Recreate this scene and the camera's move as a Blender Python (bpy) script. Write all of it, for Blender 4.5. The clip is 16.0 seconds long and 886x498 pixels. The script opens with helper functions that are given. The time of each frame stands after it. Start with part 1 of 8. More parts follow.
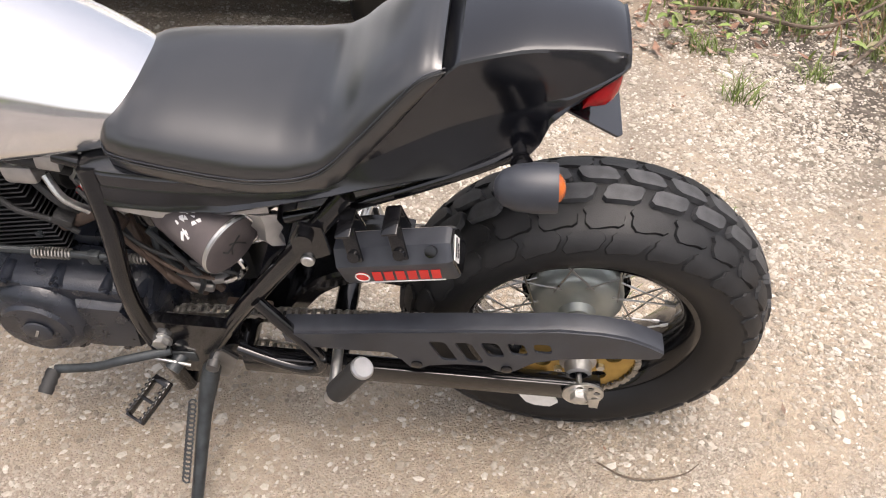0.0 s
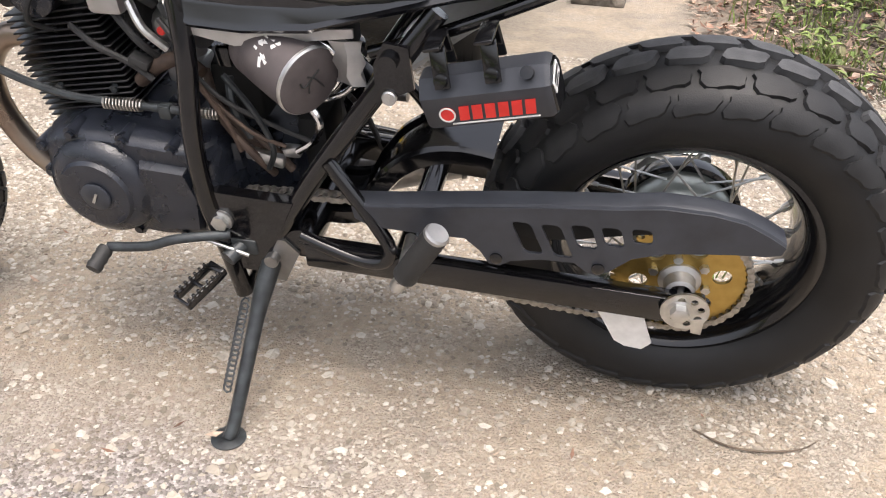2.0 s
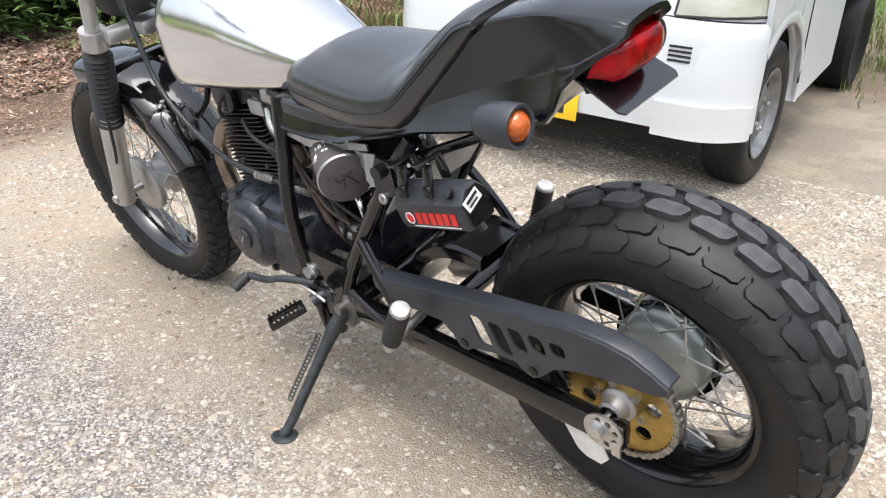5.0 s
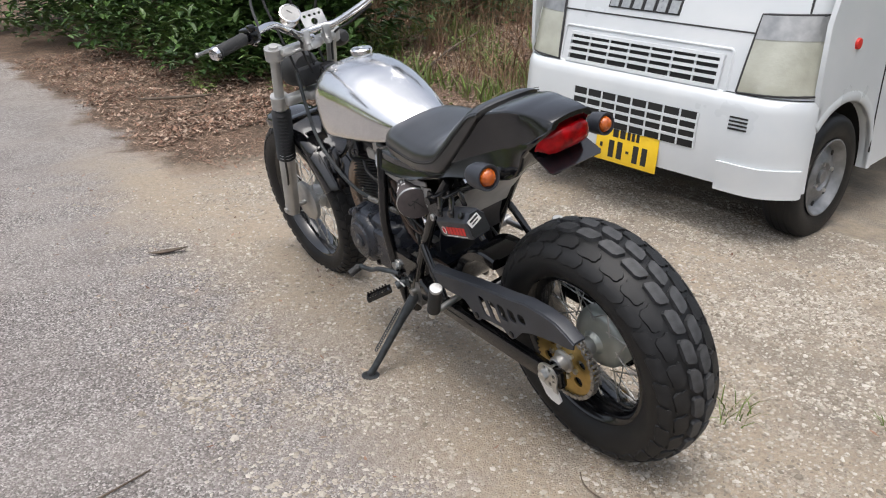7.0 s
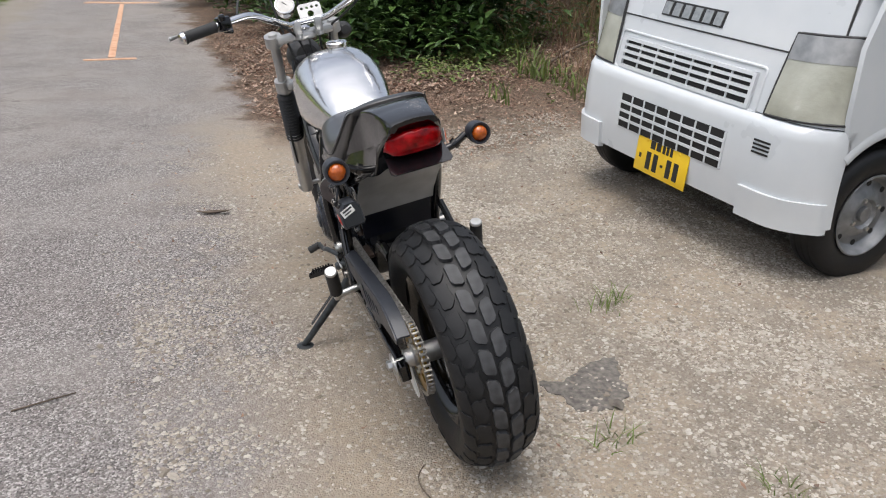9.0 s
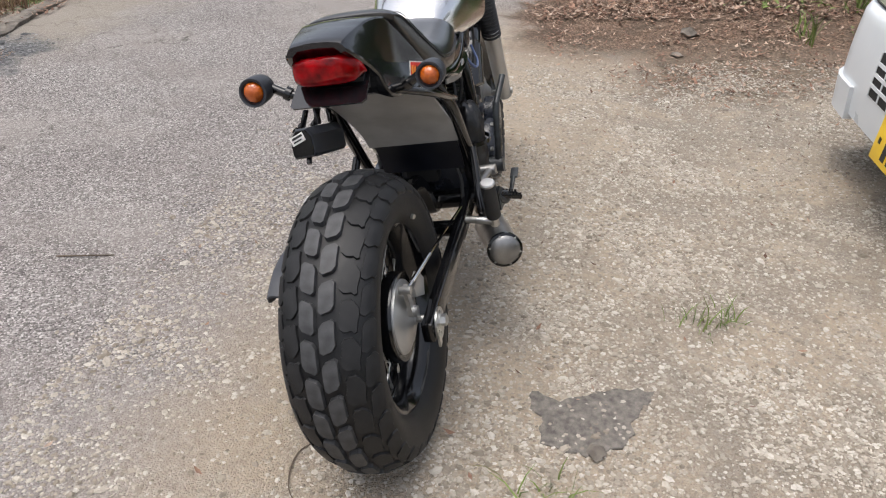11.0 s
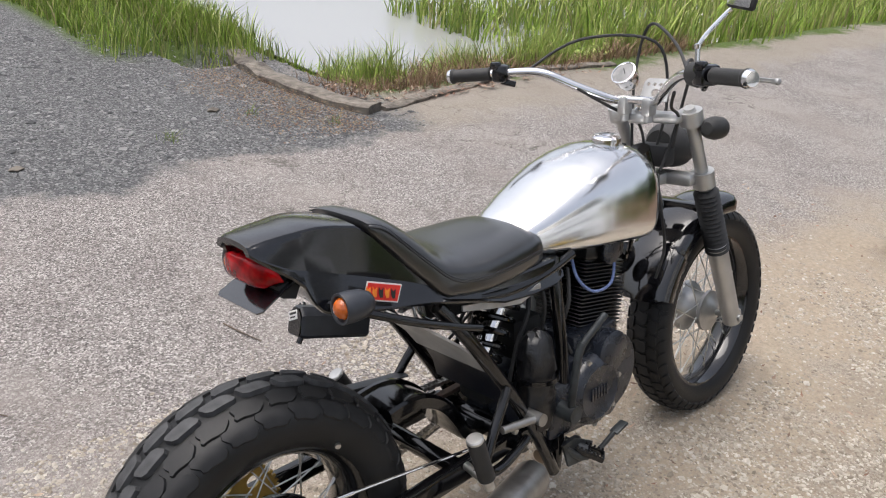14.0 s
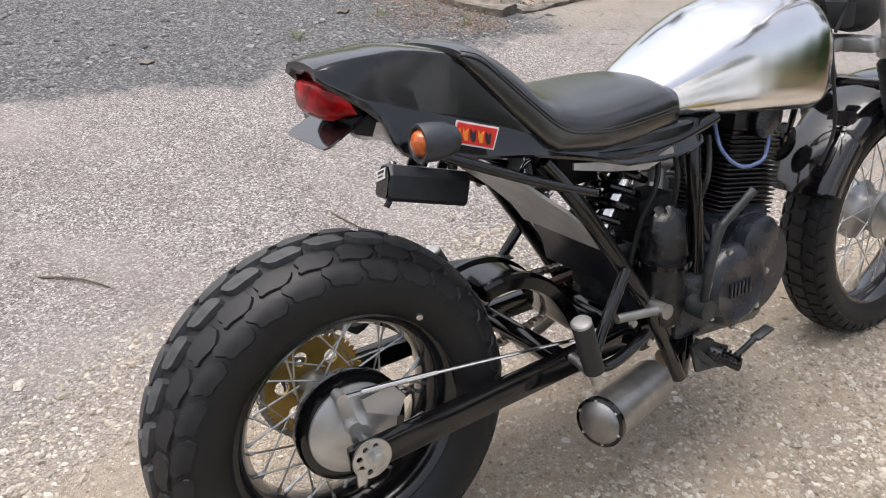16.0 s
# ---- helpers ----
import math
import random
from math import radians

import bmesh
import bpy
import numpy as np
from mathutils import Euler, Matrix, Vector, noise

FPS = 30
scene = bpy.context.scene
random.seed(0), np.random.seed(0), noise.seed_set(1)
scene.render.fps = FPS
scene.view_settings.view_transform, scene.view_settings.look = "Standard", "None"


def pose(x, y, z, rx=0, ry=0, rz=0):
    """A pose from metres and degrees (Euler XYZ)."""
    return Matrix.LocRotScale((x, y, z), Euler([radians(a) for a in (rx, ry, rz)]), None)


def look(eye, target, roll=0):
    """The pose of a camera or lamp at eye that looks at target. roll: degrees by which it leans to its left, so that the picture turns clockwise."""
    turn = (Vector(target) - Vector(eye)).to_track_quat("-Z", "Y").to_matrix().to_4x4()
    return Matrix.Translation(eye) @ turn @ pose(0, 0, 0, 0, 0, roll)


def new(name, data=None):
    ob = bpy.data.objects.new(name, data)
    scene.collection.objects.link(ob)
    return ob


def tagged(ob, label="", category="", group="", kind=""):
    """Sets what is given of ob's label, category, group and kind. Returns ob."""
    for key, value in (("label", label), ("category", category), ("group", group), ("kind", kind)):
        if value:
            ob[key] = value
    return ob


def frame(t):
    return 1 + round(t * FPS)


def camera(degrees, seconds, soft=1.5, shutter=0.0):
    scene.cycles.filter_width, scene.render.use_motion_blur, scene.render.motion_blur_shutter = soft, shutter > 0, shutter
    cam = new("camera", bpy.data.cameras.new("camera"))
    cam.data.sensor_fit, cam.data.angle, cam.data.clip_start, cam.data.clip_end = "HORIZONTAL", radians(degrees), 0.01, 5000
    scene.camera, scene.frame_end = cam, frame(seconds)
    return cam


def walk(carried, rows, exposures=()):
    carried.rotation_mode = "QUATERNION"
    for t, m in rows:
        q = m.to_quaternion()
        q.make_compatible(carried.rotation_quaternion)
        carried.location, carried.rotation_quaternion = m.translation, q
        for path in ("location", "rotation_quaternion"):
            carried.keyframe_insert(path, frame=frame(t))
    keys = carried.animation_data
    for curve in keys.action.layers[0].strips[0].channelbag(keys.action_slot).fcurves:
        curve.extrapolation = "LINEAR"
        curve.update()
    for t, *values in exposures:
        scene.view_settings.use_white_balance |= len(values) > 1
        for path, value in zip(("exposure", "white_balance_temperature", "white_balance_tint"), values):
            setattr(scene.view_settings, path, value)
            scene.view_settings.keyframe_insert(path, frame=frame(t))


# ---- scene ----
cam = camera(58.3, 16.0, 1.1)
PATH = [
    (0, (-0.174, -0.973, 1.238), (-0.258, 0.57, -0.031), 0.6),
    (0.5, (-0.206, -1.071, 1.183), (-0.36, 0.525, -0.014), 0.1),
    (1, (-0.211, -1.058, 1.073), (-0.422, 0.579, -0.057), -0.1),
    (1.5, (-0.199, -1.06, 0.924), (-0.449, 0.618, -0.134), 0.7),
    (2, (-0.176, -1.086, 0.864), (-0.46, 0.631, -0.122), 1.6),
    (2.5, (-0.1, -1.101, 0.885), (-0.442, 0.638, -0.04), 2.0),
    (2.9, (-0.007, -1.108, 0.94), (-0.42, 0.634, 0.05), 1.6),
    (3, (-0.002, -1.102, 0.945), (-0.428, 0.643, 0.064), 2.1),
    (3.5, (0.027, -1.06, 0.955), (-0.547, 0.655, 0.102), 1.6),
    (4, (0.082, -0.986, 0.959), (-0.74, 0.636, 0.127), 0.3),
    (4.2, (0.144, -0.971, 0.951), (-0.772, 0.603, 0.126), 0.0),
    (6.3, (0.956, -1.129, 1.1), (-0.502, 0.02, 0.355), -1.2),
    (6.5, (1.006, -1.148, 1.124), (-0.472, -0.019, 0.389), -1.2),
    (7, (1.183, -1.24, 1.176), (-0.351, -0.167, 0.47), -1.0),
    (7.5, (1.381, -1.24, 1.241), (-0.209, -0.239, 0.554), -0.8),
    (8, (1.555, -1.054, 1.232), (-0.08, -0.131, 0.541), -0.4),
    (8.5, (1.68, -0.854, 1.227), (-0.007, -0.045, 0.52), 0.3),
    (9, (1.615, -0.602, 1.224), (-0.131, 0.042, 0.49), 1.0),
    (9.5, (1.548, -0.323, 1.215), (-0.242, 0.112, 0.436), 1.7),
    (9.7, (1.537, -0.214, 1.225), (-0.261, 0.128, 0.421), 2.0),
    (11.8, (1.041, 0.561, 1.243), (-0.575, -0.027, 0.221), 4.6),
    (12, (0.956, 0.594, 1.252), (-0.628, -0.081, 0.235), 5.3),
    (12.5, (0.844, 0.661, 1.293), (-0.673, -0.195, 0.311), 6.1),
    (13, (0.705, 0.803, 1.356), (-0.729, -0.231, 0.421), 6.5),
    (13.5, (0.612, 0.944, 1.42), (-0.746, -0.224, 0.53), 6.7),
    (14, (0.58, 0.978, 1.451), (-0.703, -0.275, 0.567), 6.3),
    (14.5, (0.579, 0.998, 1.398), (-0.632, -0.29, 0.462), 5.2),
    (15, (0.579, 1.007, 1.341), (-0.565, -0.292, 0.34), 4.2),
    (15.5, (0.55, 1.013, 1.289), (-0.521, -0.314, 0.244), 3.6),
    (16, (0.429, 0.932, 1.223), (-0.541, -0.471, 0.179), 3.3),
]
walk(cam, [(t, look(eye, target, roll)) for t, eye, target, roll in PATH], [(0, 1.15, 6900, 15), (2.0, 1.3, 6700, 13), (4.2, 1.42, 6350, 9), (6.3, 0.75, 6400, 10), (9.7, 0.42, 6350, 10), (11.8, 0.68, 6500, 11), (14, 0.7, 6500, 11), (16, 0.9, 6500, 12)])

# ---- world and light ----
world = bpy.data.worlds.new("world")
scene.world = world
world.use_nodes = True
wn, wl = world.node_tree.nodes, world.node_tree.links
sky = wn.new("ShaderNodeTexSky")
sky.sky_type = "NISHITA"
sky.sun_disc = False
sky.sun_elevation = radians(72)
sky.sun_rotation = radians(150)
sky.air_density, sky.dust_density, sky.ozone_density = 1.0, 6.0, 1.0
soften = wn.new("ShaderNodeHueSaturation")
soften.inputs["Saturation"].default_value = 0.5
wl.new(sky.outputs["Color"], soften.inputs["Color"])
wl.new(soften.outputs["Color"], wn["Background"].inputs["Color"])
wn["Background"].inputs["Strength"].default_value = 0.15
sun_data = bpy.data.lights.new("sun", "SUN")
sun_data.energy, sun_data.angle, sun_data.color = 1.0, radians(45), (1.0, 0.965, 0.92)
sun = new("sun", sun_data)
sun.matrix_world = look((1.2, -0.6, 8), (0, 0, 0))


# ---- materials ----
def material(name):
    m = bpy.data.materials.new(name)
    m.use_nodes = True
    return m, m.node_tree.nodes, m.node_tree.links, m.node_tree.nodes["Principled BSDF"]


def plain(name, a, b, rough=0.5, metal=0.0, scale=30.0, bump=0.1, rough_var=0.15, coat=0.0, fine=400.0, depth=0.002, spec=0.5):
    """Two colours mixed by noise at two scales, with roughness variation and fine relief."""
    m, n, l, p = material(name)
    co = n.new("ShaderNodeTexCoord")
    n1 = n.new("ShaderNodeTexNoise")
    n1.inputs["Scale"].default_value, n1.inputs["Detail"].default_value = scale, 6
    n2 = n.new("ShaderNodeTexNoise")
    n2.inputs["Scale"].default_value, n2.inputs["Detail"].default_value = fine, 3
    l.new(co.outputs["Object"], n1.inputs["Vector"])
    l.new(co.outputs["Object"], n2.inputs["Vector"])
    ramp = n.new("ShaderNodeValToRGB")
    ramp.color_ramp.elements[0].position, ramp.color_ramp.elements[1].position = 0.3, 0.7
    ramp.color_ramp.elements[0].color, ramp.color_ramp.elements[1].color = (*a, 1), (*b, 1)
    l.new(n1.outputs["Fac"], ramp.inputs["Fac"])
    l.new(ramp.outputs["Color"], p.inputs["Base Color"])
    mr = n.new("ShaderNodeMapRange")
    mr.inputs["To Min"].default_value, mr.inputs["To Max"].default_value = max(0.02, rough - rough_var), min(1, rough + rough_var)
    l.new(n1.outputs["Fac"], mr.inputs["Value"])
    l.new(mr.outputs["Result"], p.inputs["Roughness"])
    p.inputs["Metallic"].default_value = metal
    p.inputs["Coat Weight"].default_value = coat
    p.inputs["Specular IOR Level"].default_value = spec
    if bump:
        bp = n.new("ShaderNodeBump")
        bp.inputs["Strength"].default_value, bp.inputs["Distance"].default_value = bump, depth
        l.new(n2.outputs["Fac"], bp.inputs["Height"])
        l.new(bp.outputs["Normal"], p.inputs["Normal"])
    return m


def varied(name, colours, rough=0.8, bump=0.3, scale=60, spec=0.3):
    """Pieces of one heap: a colour for each island out of a ramp."""
    m, n, l, p = material(name)
    g = n.new("ShaderNodeNewGeometry")
    ramp = n.new("ShaderNodeValToRGB")
    while len(ramp.color_ramp.elements) < len(colours):
        ramp.color_ramp.elements.new(0.5)
    for i, c in enumerate(colours):
        ramp.color_ramp.elements[i].position = i / (len(colours) - 1)
        ramp.color_ramp.elements[i].color = (*c, 1)
    l.new(g.outputs["Random Per Island"], ramp.inputs["Fac"])
    nz = n.new("ShaderNodeTexNoise")
    nz.inputs["Scale"].default_value = scale
    mix = n.new("ShaderNodeMix")
    mix.data_type, mix.blend_type = "RGBA", "MULTIPLY"
    mix.inputs["Factor"].default_value = 0.45
    l.new(ramp.outputs["Color"], mix.inputs["A"])
    l.new(nz.outputs["Color"], mix.inputs["B"])
    hs = n.new("ShaderNodeHueSaturation")
    hs.inputs["Value"].default_value = 1.25
    l.new(ramp.outputs["Color"], hs.inputs["Color"])
    bw = n.new("ShaderNodeMix")
    bw.data_type, bw.blend_type = "RGBA", "MULTIPLY"
    bw.inputs["Factor"].default_value = 0.5
    l.new(hs.outputs["Color"], bw.inputs["A"])
    l.new(nz.outputs["Fac"], bw.inputs["B"])
    l.new(bw.outputs["Result"], p.inputs["Base Color"])
    p.inputs["Roughness"].default_value = rough
    p.inputs["Specular IOR Level"].default_value = spec
    return m


def ground_material():
    """Old asphalt, sandy gravel, grey crushed stone, leaf litter and green verge, laid out over the plan."""
    m, n, l, p = material("ground")
    geo = n.new("ShaderNodeNewGeometry")
    sep = n.new("ShaderNodeSeparateXYZ")
    l.new(geo.outputs["Position"], sep.inputs[0])

    def noise_tex(scale, detail=5, rough=0.6):
        t = n.new("ShaderNodeTexNoise")
        t.inputs["Scale"].default_value, t.inputs["Detail"].default_value, t.inputs["Roughness"].default_value = scale, detail, rough
        l.new(geo.outputs["Position"], t.inputs["Vector"])
        return t

    def math_node(op, a, b, c=None):
        k = n.new("ShaderNodeMath")
        k.operation = op
        for i, v in enumerate((a, b, c)):
            if v is None:
                continue
            if isinstance(v, (int, float)):
                k.inputs[i].default_value = v
            else:
                l.new(v, k.inputs[i])
        return k.outputs[0]

    def mapped(v, lo, hi, a=0.0, b=1.0):
        k = n.new("ShaderNodeMapRange")
        k.interpolation_type = "SMOOTHSTEP"
        for i, q in ((1, lo), (2, hi), (3, a), (4, b)):
            k.inputs[i].default_value = q
        l.new(v, k.inputs[0])
        return k.outputs[0]

    def mix(f, a, b, kind="MIX"):
        k = n.new("ShaderNodeMix")
        k.data_type, k.blend_type = "RGBA", kind
        for name, v in (("Factor", f), ("A", a), ("B", b)):
            if isinstance(v, tuple):
                k.inputs[name].default_value = (*v, 1)
            elif isinstance(v, (int, float)):
                k.inputs[name].default_value = v
            else:
                l.new(v, k.inputs[name])
        return k.outputs["Result"]

    def ramp(v, *stops):
        k = n.new("ShaderNodeValToRGB")
        while len(k.color_ramp.elements) < len(stops):
            k.color_ramp.elements.new(0.5)
        for e, (q, c) in zip(k.color_ramp.elements, stops):
            e.position, e.color = q, (*c, 1)
        l.new(v, k.inputs[0])
        return k.outputs[0]

    x, y = sep.outputs[0], sep.outputs[1]
    big, mid, fine = noise_tex(0.9, 5), noise_tex(5.0, 6), noise_tex(45.0, 6, 0.7)
    vor = n.new("ShaderNodeTexVoronoi")
    vor.inputs["Scale"].default_value = 190
    l.new(geo.outputs["Position"], vor.inputs["Vector"])
    vor2 = n.new("ShaderNodeTexVoronoi")
    vor2.inputs["Scale"].default_value = 105
    l.new(geo.outputs["Position"], vor2.inputs["Vector"])
    vor3 = n.new("ShaderNodeTexVoronoi")
    vor3.inputs["Scale"].default_value = 260
    l.new(geo.outputs["Position"], vor3.inputs["Vector"])
    vcol3 = n.new("ShaderNodeSeparateColor")
    l.new(vor3.outputs["Color"], vcol3.inputs[0])
    grit = noise_tex(190.0, 4, 0.7)
    wob = math_node("MULTIPLY_ADD", big.outputs["Fac"], 1.1, -0.55)
    wob2 = math_node("MULTIPLY_ADD", mid.outputs["Fac"], 0.5, -0.25)
    yw = math_node("ADD", math_node("ADD", y, wob), wob2)
    # asphalt: exposed aggregate, grey with pale and dark stones
    vcol = n.new("ShaderNodeSeparateColor")
    l.new(vor.outputs["Color"], vcol.inputs[0])
    vcol2 = n.new("ShaderNodeSeparateColor")
    l.new(vor2.outputs["Color"], vcol2.inputs[0])
    asphalt = ramp(vcol.outputs[0], (0.0, ASPH[0]), (0.45, ASPH[1]), (0.8, ASPH[2]), (1.0, ASPH[3]))
    asphalt = mix(mapped(fine.outputs["Fac"], 0.4, 0.75, 0.0, 0.4), asphalt, ASPH[4])
    asphalt = mix(mapped(big.outputs["Fac"], 0.42, 0.66, 0.0, 0.6), asphalt, ASPH[5])
    asphalt = mix(mapped(noise_tex(2.2, 6).outputs["Fac"], 0.42, 0.64, 0.0, 0.55), asphalt, (0.8, 0.78, 0.78), "MULTIPLY")
    # cracks where the old asphalt breaks up
    warp = n.new("ShaderNodeVectorMath")
    warp.operation = "MULTIPLY_ADD"
    l.new(mid.outputs["Color"], warp.inputs[0])
    warp.inputs[1].default_value = (0.5, 0.5, 0.0)
    l.new(geo.outputs["Position"], warp.inputs[2])
    crk = n.new("ShaderNodeTexVoronoi")
    crk.feature = "DISTANCE_TO_EDGE"
    crk.inputs["Scale"].default_value = 2.3
    l.new(warp.outputs[0], crk.inputs["Vector"])
    m_crack = math_node("MULTIPLY", mapped(crk.outputs["Distance"], 0.004, 0.014, 1.0, 0.0), mapped(big.outputs["Fac"], 0.45, 0.6, 0.0, 0.8))
    m_crack = math_node("MULTIPLY", m_crack, mapped(yw, -0.9, -1.5))
    asphalt = mix(m_crack, asphalt, (0.06, 0.053, 0.046))
    # sandy gravel
    sand = ramp(fine.outputs["Fac"], (0.25, SAND[0]), (0.5, SAND[1]), (0.75, SAND[2]))
    sand = mix(mapped(grit.outputs["Fac"], 0.35, 0.7, 0.0, 0.5), sand, SAND[4])
    stones = ramp(vcol3.outputs[0], (0.0, SAND[3]), (0.5, SAND[4]), (1.0, SAND[5]))
    sand = mix(mapped(mid.outputs["Fac"], 0.48, 0.64, 0.04, 0.6), sand, stones)
    # greyer gravel away from the sandy strip
    gravel = ramp(vcol3.outputs[1], (0.0, GRAV[0]), (0.4, GRAV[1]), (0.8, GRAV[2]), (1.0, GRAV[3]))
    gravel = mix(mapped(fine.outputs["Fac"], 0.35, 0.7, 0.1, 0.6), gravel, (0.195, 0.166, 0.13))
    sand = mix(math_node("MULTIPLY", mapped(yw, 0.3, 0.8), mapped(noise_tex(2.6, 5).outputs["Fac"], 0.44, 0.58, 0.6, 0.0)), sand, gravel)
    # crushed grey stone
    crush = ramp(vcol2.outputs[1], (0.0, (0.05, 0.052, 0.054)), (0.6, (0.115, 0.117, 0.12)), (1.0, (0.24, 0.24, 0.24)))
    crush = mix(mapped(fine.outputs["Fac"], 0.45, 0.75, 0.0, 0.4), crush, (0.1, 0.098, 0.095))
    # leaf litter and soil
    litter = ramp(vcol2.outputs[2], (0.0, (0.05, 0.033, 0.022)), (0.5, (0.14, 0.09, 0.06)), (1.0, (0.27, 0.19, 0.14)))
    litter = mix(mapped(mid.outputs["Fac"], 0.4, 0.65, 0.0, 0.6), litter, (0.085, 0.068, 0.05))
    litter = mix(mapped(x, -3.9, -2.9, 0.0, 0.6), litter, (0.2, 0.165, 0.125))
    green = ramp(fine.outputs["Fac"], (0.3, (0.035, 0.06, 0.015)), (0.7, (0.12, 0.17, 0.04)))
    # plan
    edge = math_node("SUBTRACT", yw, math_node("MULTIPLY_ADD", mapped(x, -1.2, -0.1), 0.06, -0.36))
    m_sand = mapped(edge, -0.22, 0.26)
    worn = math_node("MULTIPLY", mapped(mid.outputs["Fac"], 0.5, 0.66, 0.0, 0.55), mapped(y, -1.0, -0.2))
    m_sand = math_node("MAXIMUM", m_sand, worn)
    m_sand = math_node("MULTIPLY", m_sand, mapped(x, -4.6, -3.2, 0.15, 1.0))
    m_far = mapped(math_node("ADD", x, wob2), -2.9, -3.6)
    m_lit_far = math_node("MULTIPLY", m_far, mapped(yw, -0.08, 0.17))
    m_lit_side = math_node("MULTIPLY", mapped(yw, 0.45, 0.95), mapped(math_node("ADD", x, wob), -2.3, -2.9))
    m_lit_back = math_node("MULTIPLY", mapped(yw, 1.35, 1.9), mapped(x, 0.25, 0.6))
    m_lit = math_node("MAXIMUM", math_node("MAXIMUM", m_lit_far, m_lit_side), math_node("MAXIMUM", m_lit_back, mapped(yw, 3.1, 3.8)))
    slope = math_node("MULTIPLY_ADD", x, 0.03, yw)
    m_crush = math_node("MULTIPLY", mapped(slope, -2.33, -2.5), mapped(math_node("ADD", x, wob2), -2.75, -2.4))
    m_green = math_node("MAXIMUM", math_node("MULTIPLY", mapped(yw, -2.75, -3.0), mapped(x, -2.5, -2.9)), math_node("MULTIPLY", mapped(yw, -4.3, -4.8), mapped(x, -1.4, -1.6)))
    m_green = math_node("MAXIMUM", m_green, mapped(yw, 5.5, 7.5))
    edge_sand = math_node("MULTIPLY", math_node("MULTIPLY", mapped(yw, -2.1, -2.45), mapped(yw, -3.2, -2.9)), mapped(x, -1.9, -2.6))
    col = mix(m_sand, asphalt, sand)
    col = mix(math_node("MULTIPLY", edge_sand, 0.55), col, (0.27, 0.235, 0.185))
    col = mix(m_crush, col, crush)
    col = mix(m_lit, col, litter)
    col = mix(m_green, col, green)
    m_damp = math_node("MULTIPLY", math_node("MULTIPLY", mapped(yw, 0.7, 1.25), mapped(x, 0.5, 0.9)), mapped(mid.outputs["Fac"], 0.38, 0.52, 0.5, 1.0))
    col = mix(m_damp, col, ramp(fine.outputs["Fac"], (0.3, (0.045, 0.038, 0.031)), (0.7, (0.13, 0.112, 0.092))))
    l.new(col, p.inputs["Base Color"])
    p.inputs["Roughness"].default_value = 0.92
    p.inputs["Specular IOR Level"].default_value = 0.25
    h = math_node("MULTIPLY_ADD", vor.outputs["Distance"], -0.5, math_node("MULTIPLY", fine.outputs["Fac"], 0.6))
    h = math_node("MULTIPLY_ADD", vor3.outputs["Distance"], -0.35, math_node("MULTIPLY_ADD", grit.outputs["Fac"], 0.35, h))
    bp = n.new("ShaderNodeBump")
    bp.inputs["Strength"].default_value, bp.inputs["Distance"].default_value = 0.9, 0.009
    l.new(h, bp.inputs["Height"])
    l.new(bp.outputs["Normal"], p.inputs["Normal"])
    return m


ASPH = [(0.075, 0.069, 0.065), (0.2, 0.184, 0.175), (0.345, 0.321, 0.307), (0.56, 0.53, 0.506), (0.262, 0.241, 0.227), (0.3, 0.272, 0.25)]
GRAV = [(0.1, 0.091, 0.08), (0.175, 0.161, 0.142), (0.25, 0.232, 0.206), (0.35, 0.33, 0.3)]
SAND = [(0.24, 0.19, 0.139), (0.345, 0.282, 0.211), (0.46, 0.39, 0.303), (0.18, 0.156, 0.128), (0.3, 0.266, 0.224), (0.44, 0.4, 0.35)]
M_GROUND = ground_material()
M_RUBBER = plain("tyre_rubber", (0.0045, 0.0048, 0.0054), (0.0105, 0.011, 0.0121), 0.5, 0, 14, 0.3, 0.1, fine=600, depth=0.001, spec=0.36)
M_TREAD = plain("tread_rubber", (0.006, 0.0062, 0.007), (0.017, 0.0175, 0.0188), 0.55, 0, 34, 0.3, 0.1, fine=500, depth=0.001, spec=0.34)
M_WORN = plain("worn_tread_rubber", (0.02, 0.0208, 0.0226), (0.058, 0.0594, 0.0625), 0.6, 0, 40, 0.4, 0.1, fine=420, depth=0.001, spec=0.45)
M_GRIP = plain("grip_rubber", (0.012, 0.012, 0.012), (0.025, 0.025, 0.025), 0.6, 0, 40, 0.3)
M_LEATHER = plain("seat_vinyl", (0.004, 0.004, 0.0044), (0.0065, 0.0065, 0.0072), 0.29, 0, 25, 0.14, 0.015, coat=0.5, fine=900, depth=0.0003, spec=1.0)
M_LEATHER.node_tree.nodes["Principled BSDF"].inputs["Coat Roughness"].default_value = 0.25
M_PAINT = plain("satin_black_paint", (0.0018, 0.002, 0.003), (0.0038, 0.0042, 0.006), 0.17, 0, 9, 0.04, 0.05, coat=0.5, fine=300, depth=0.0003, spec=0.6)
M_PAINT.node_tree.nodes["Principled BSDF"].inputs["Coat Roughness"].default_value = 0.12
M_GLOSS = plain("gloss_black_paint", (0.004, 0.004, 0.005), (0.008, 0.008, 0.01), 0.1, 0, 9, 0.0, 0.06, coat=0.7)
M_FRAME = plain("frame_black", (0.0025, 0.0025, 0.003), (0.005, 0.005, 0.006), 0.12, 0, 30, 0.04, 0.06, coat=0.3, spec=0.45)
M_PLASTIC = plain("grey_black_plastic", (0.019, 0.0215, 0.028), (0.033, 0.037, 0.046), 0.42, 0, 30, 0.25, 0.1, fine=700, depth=0.0005, spec=0.5)
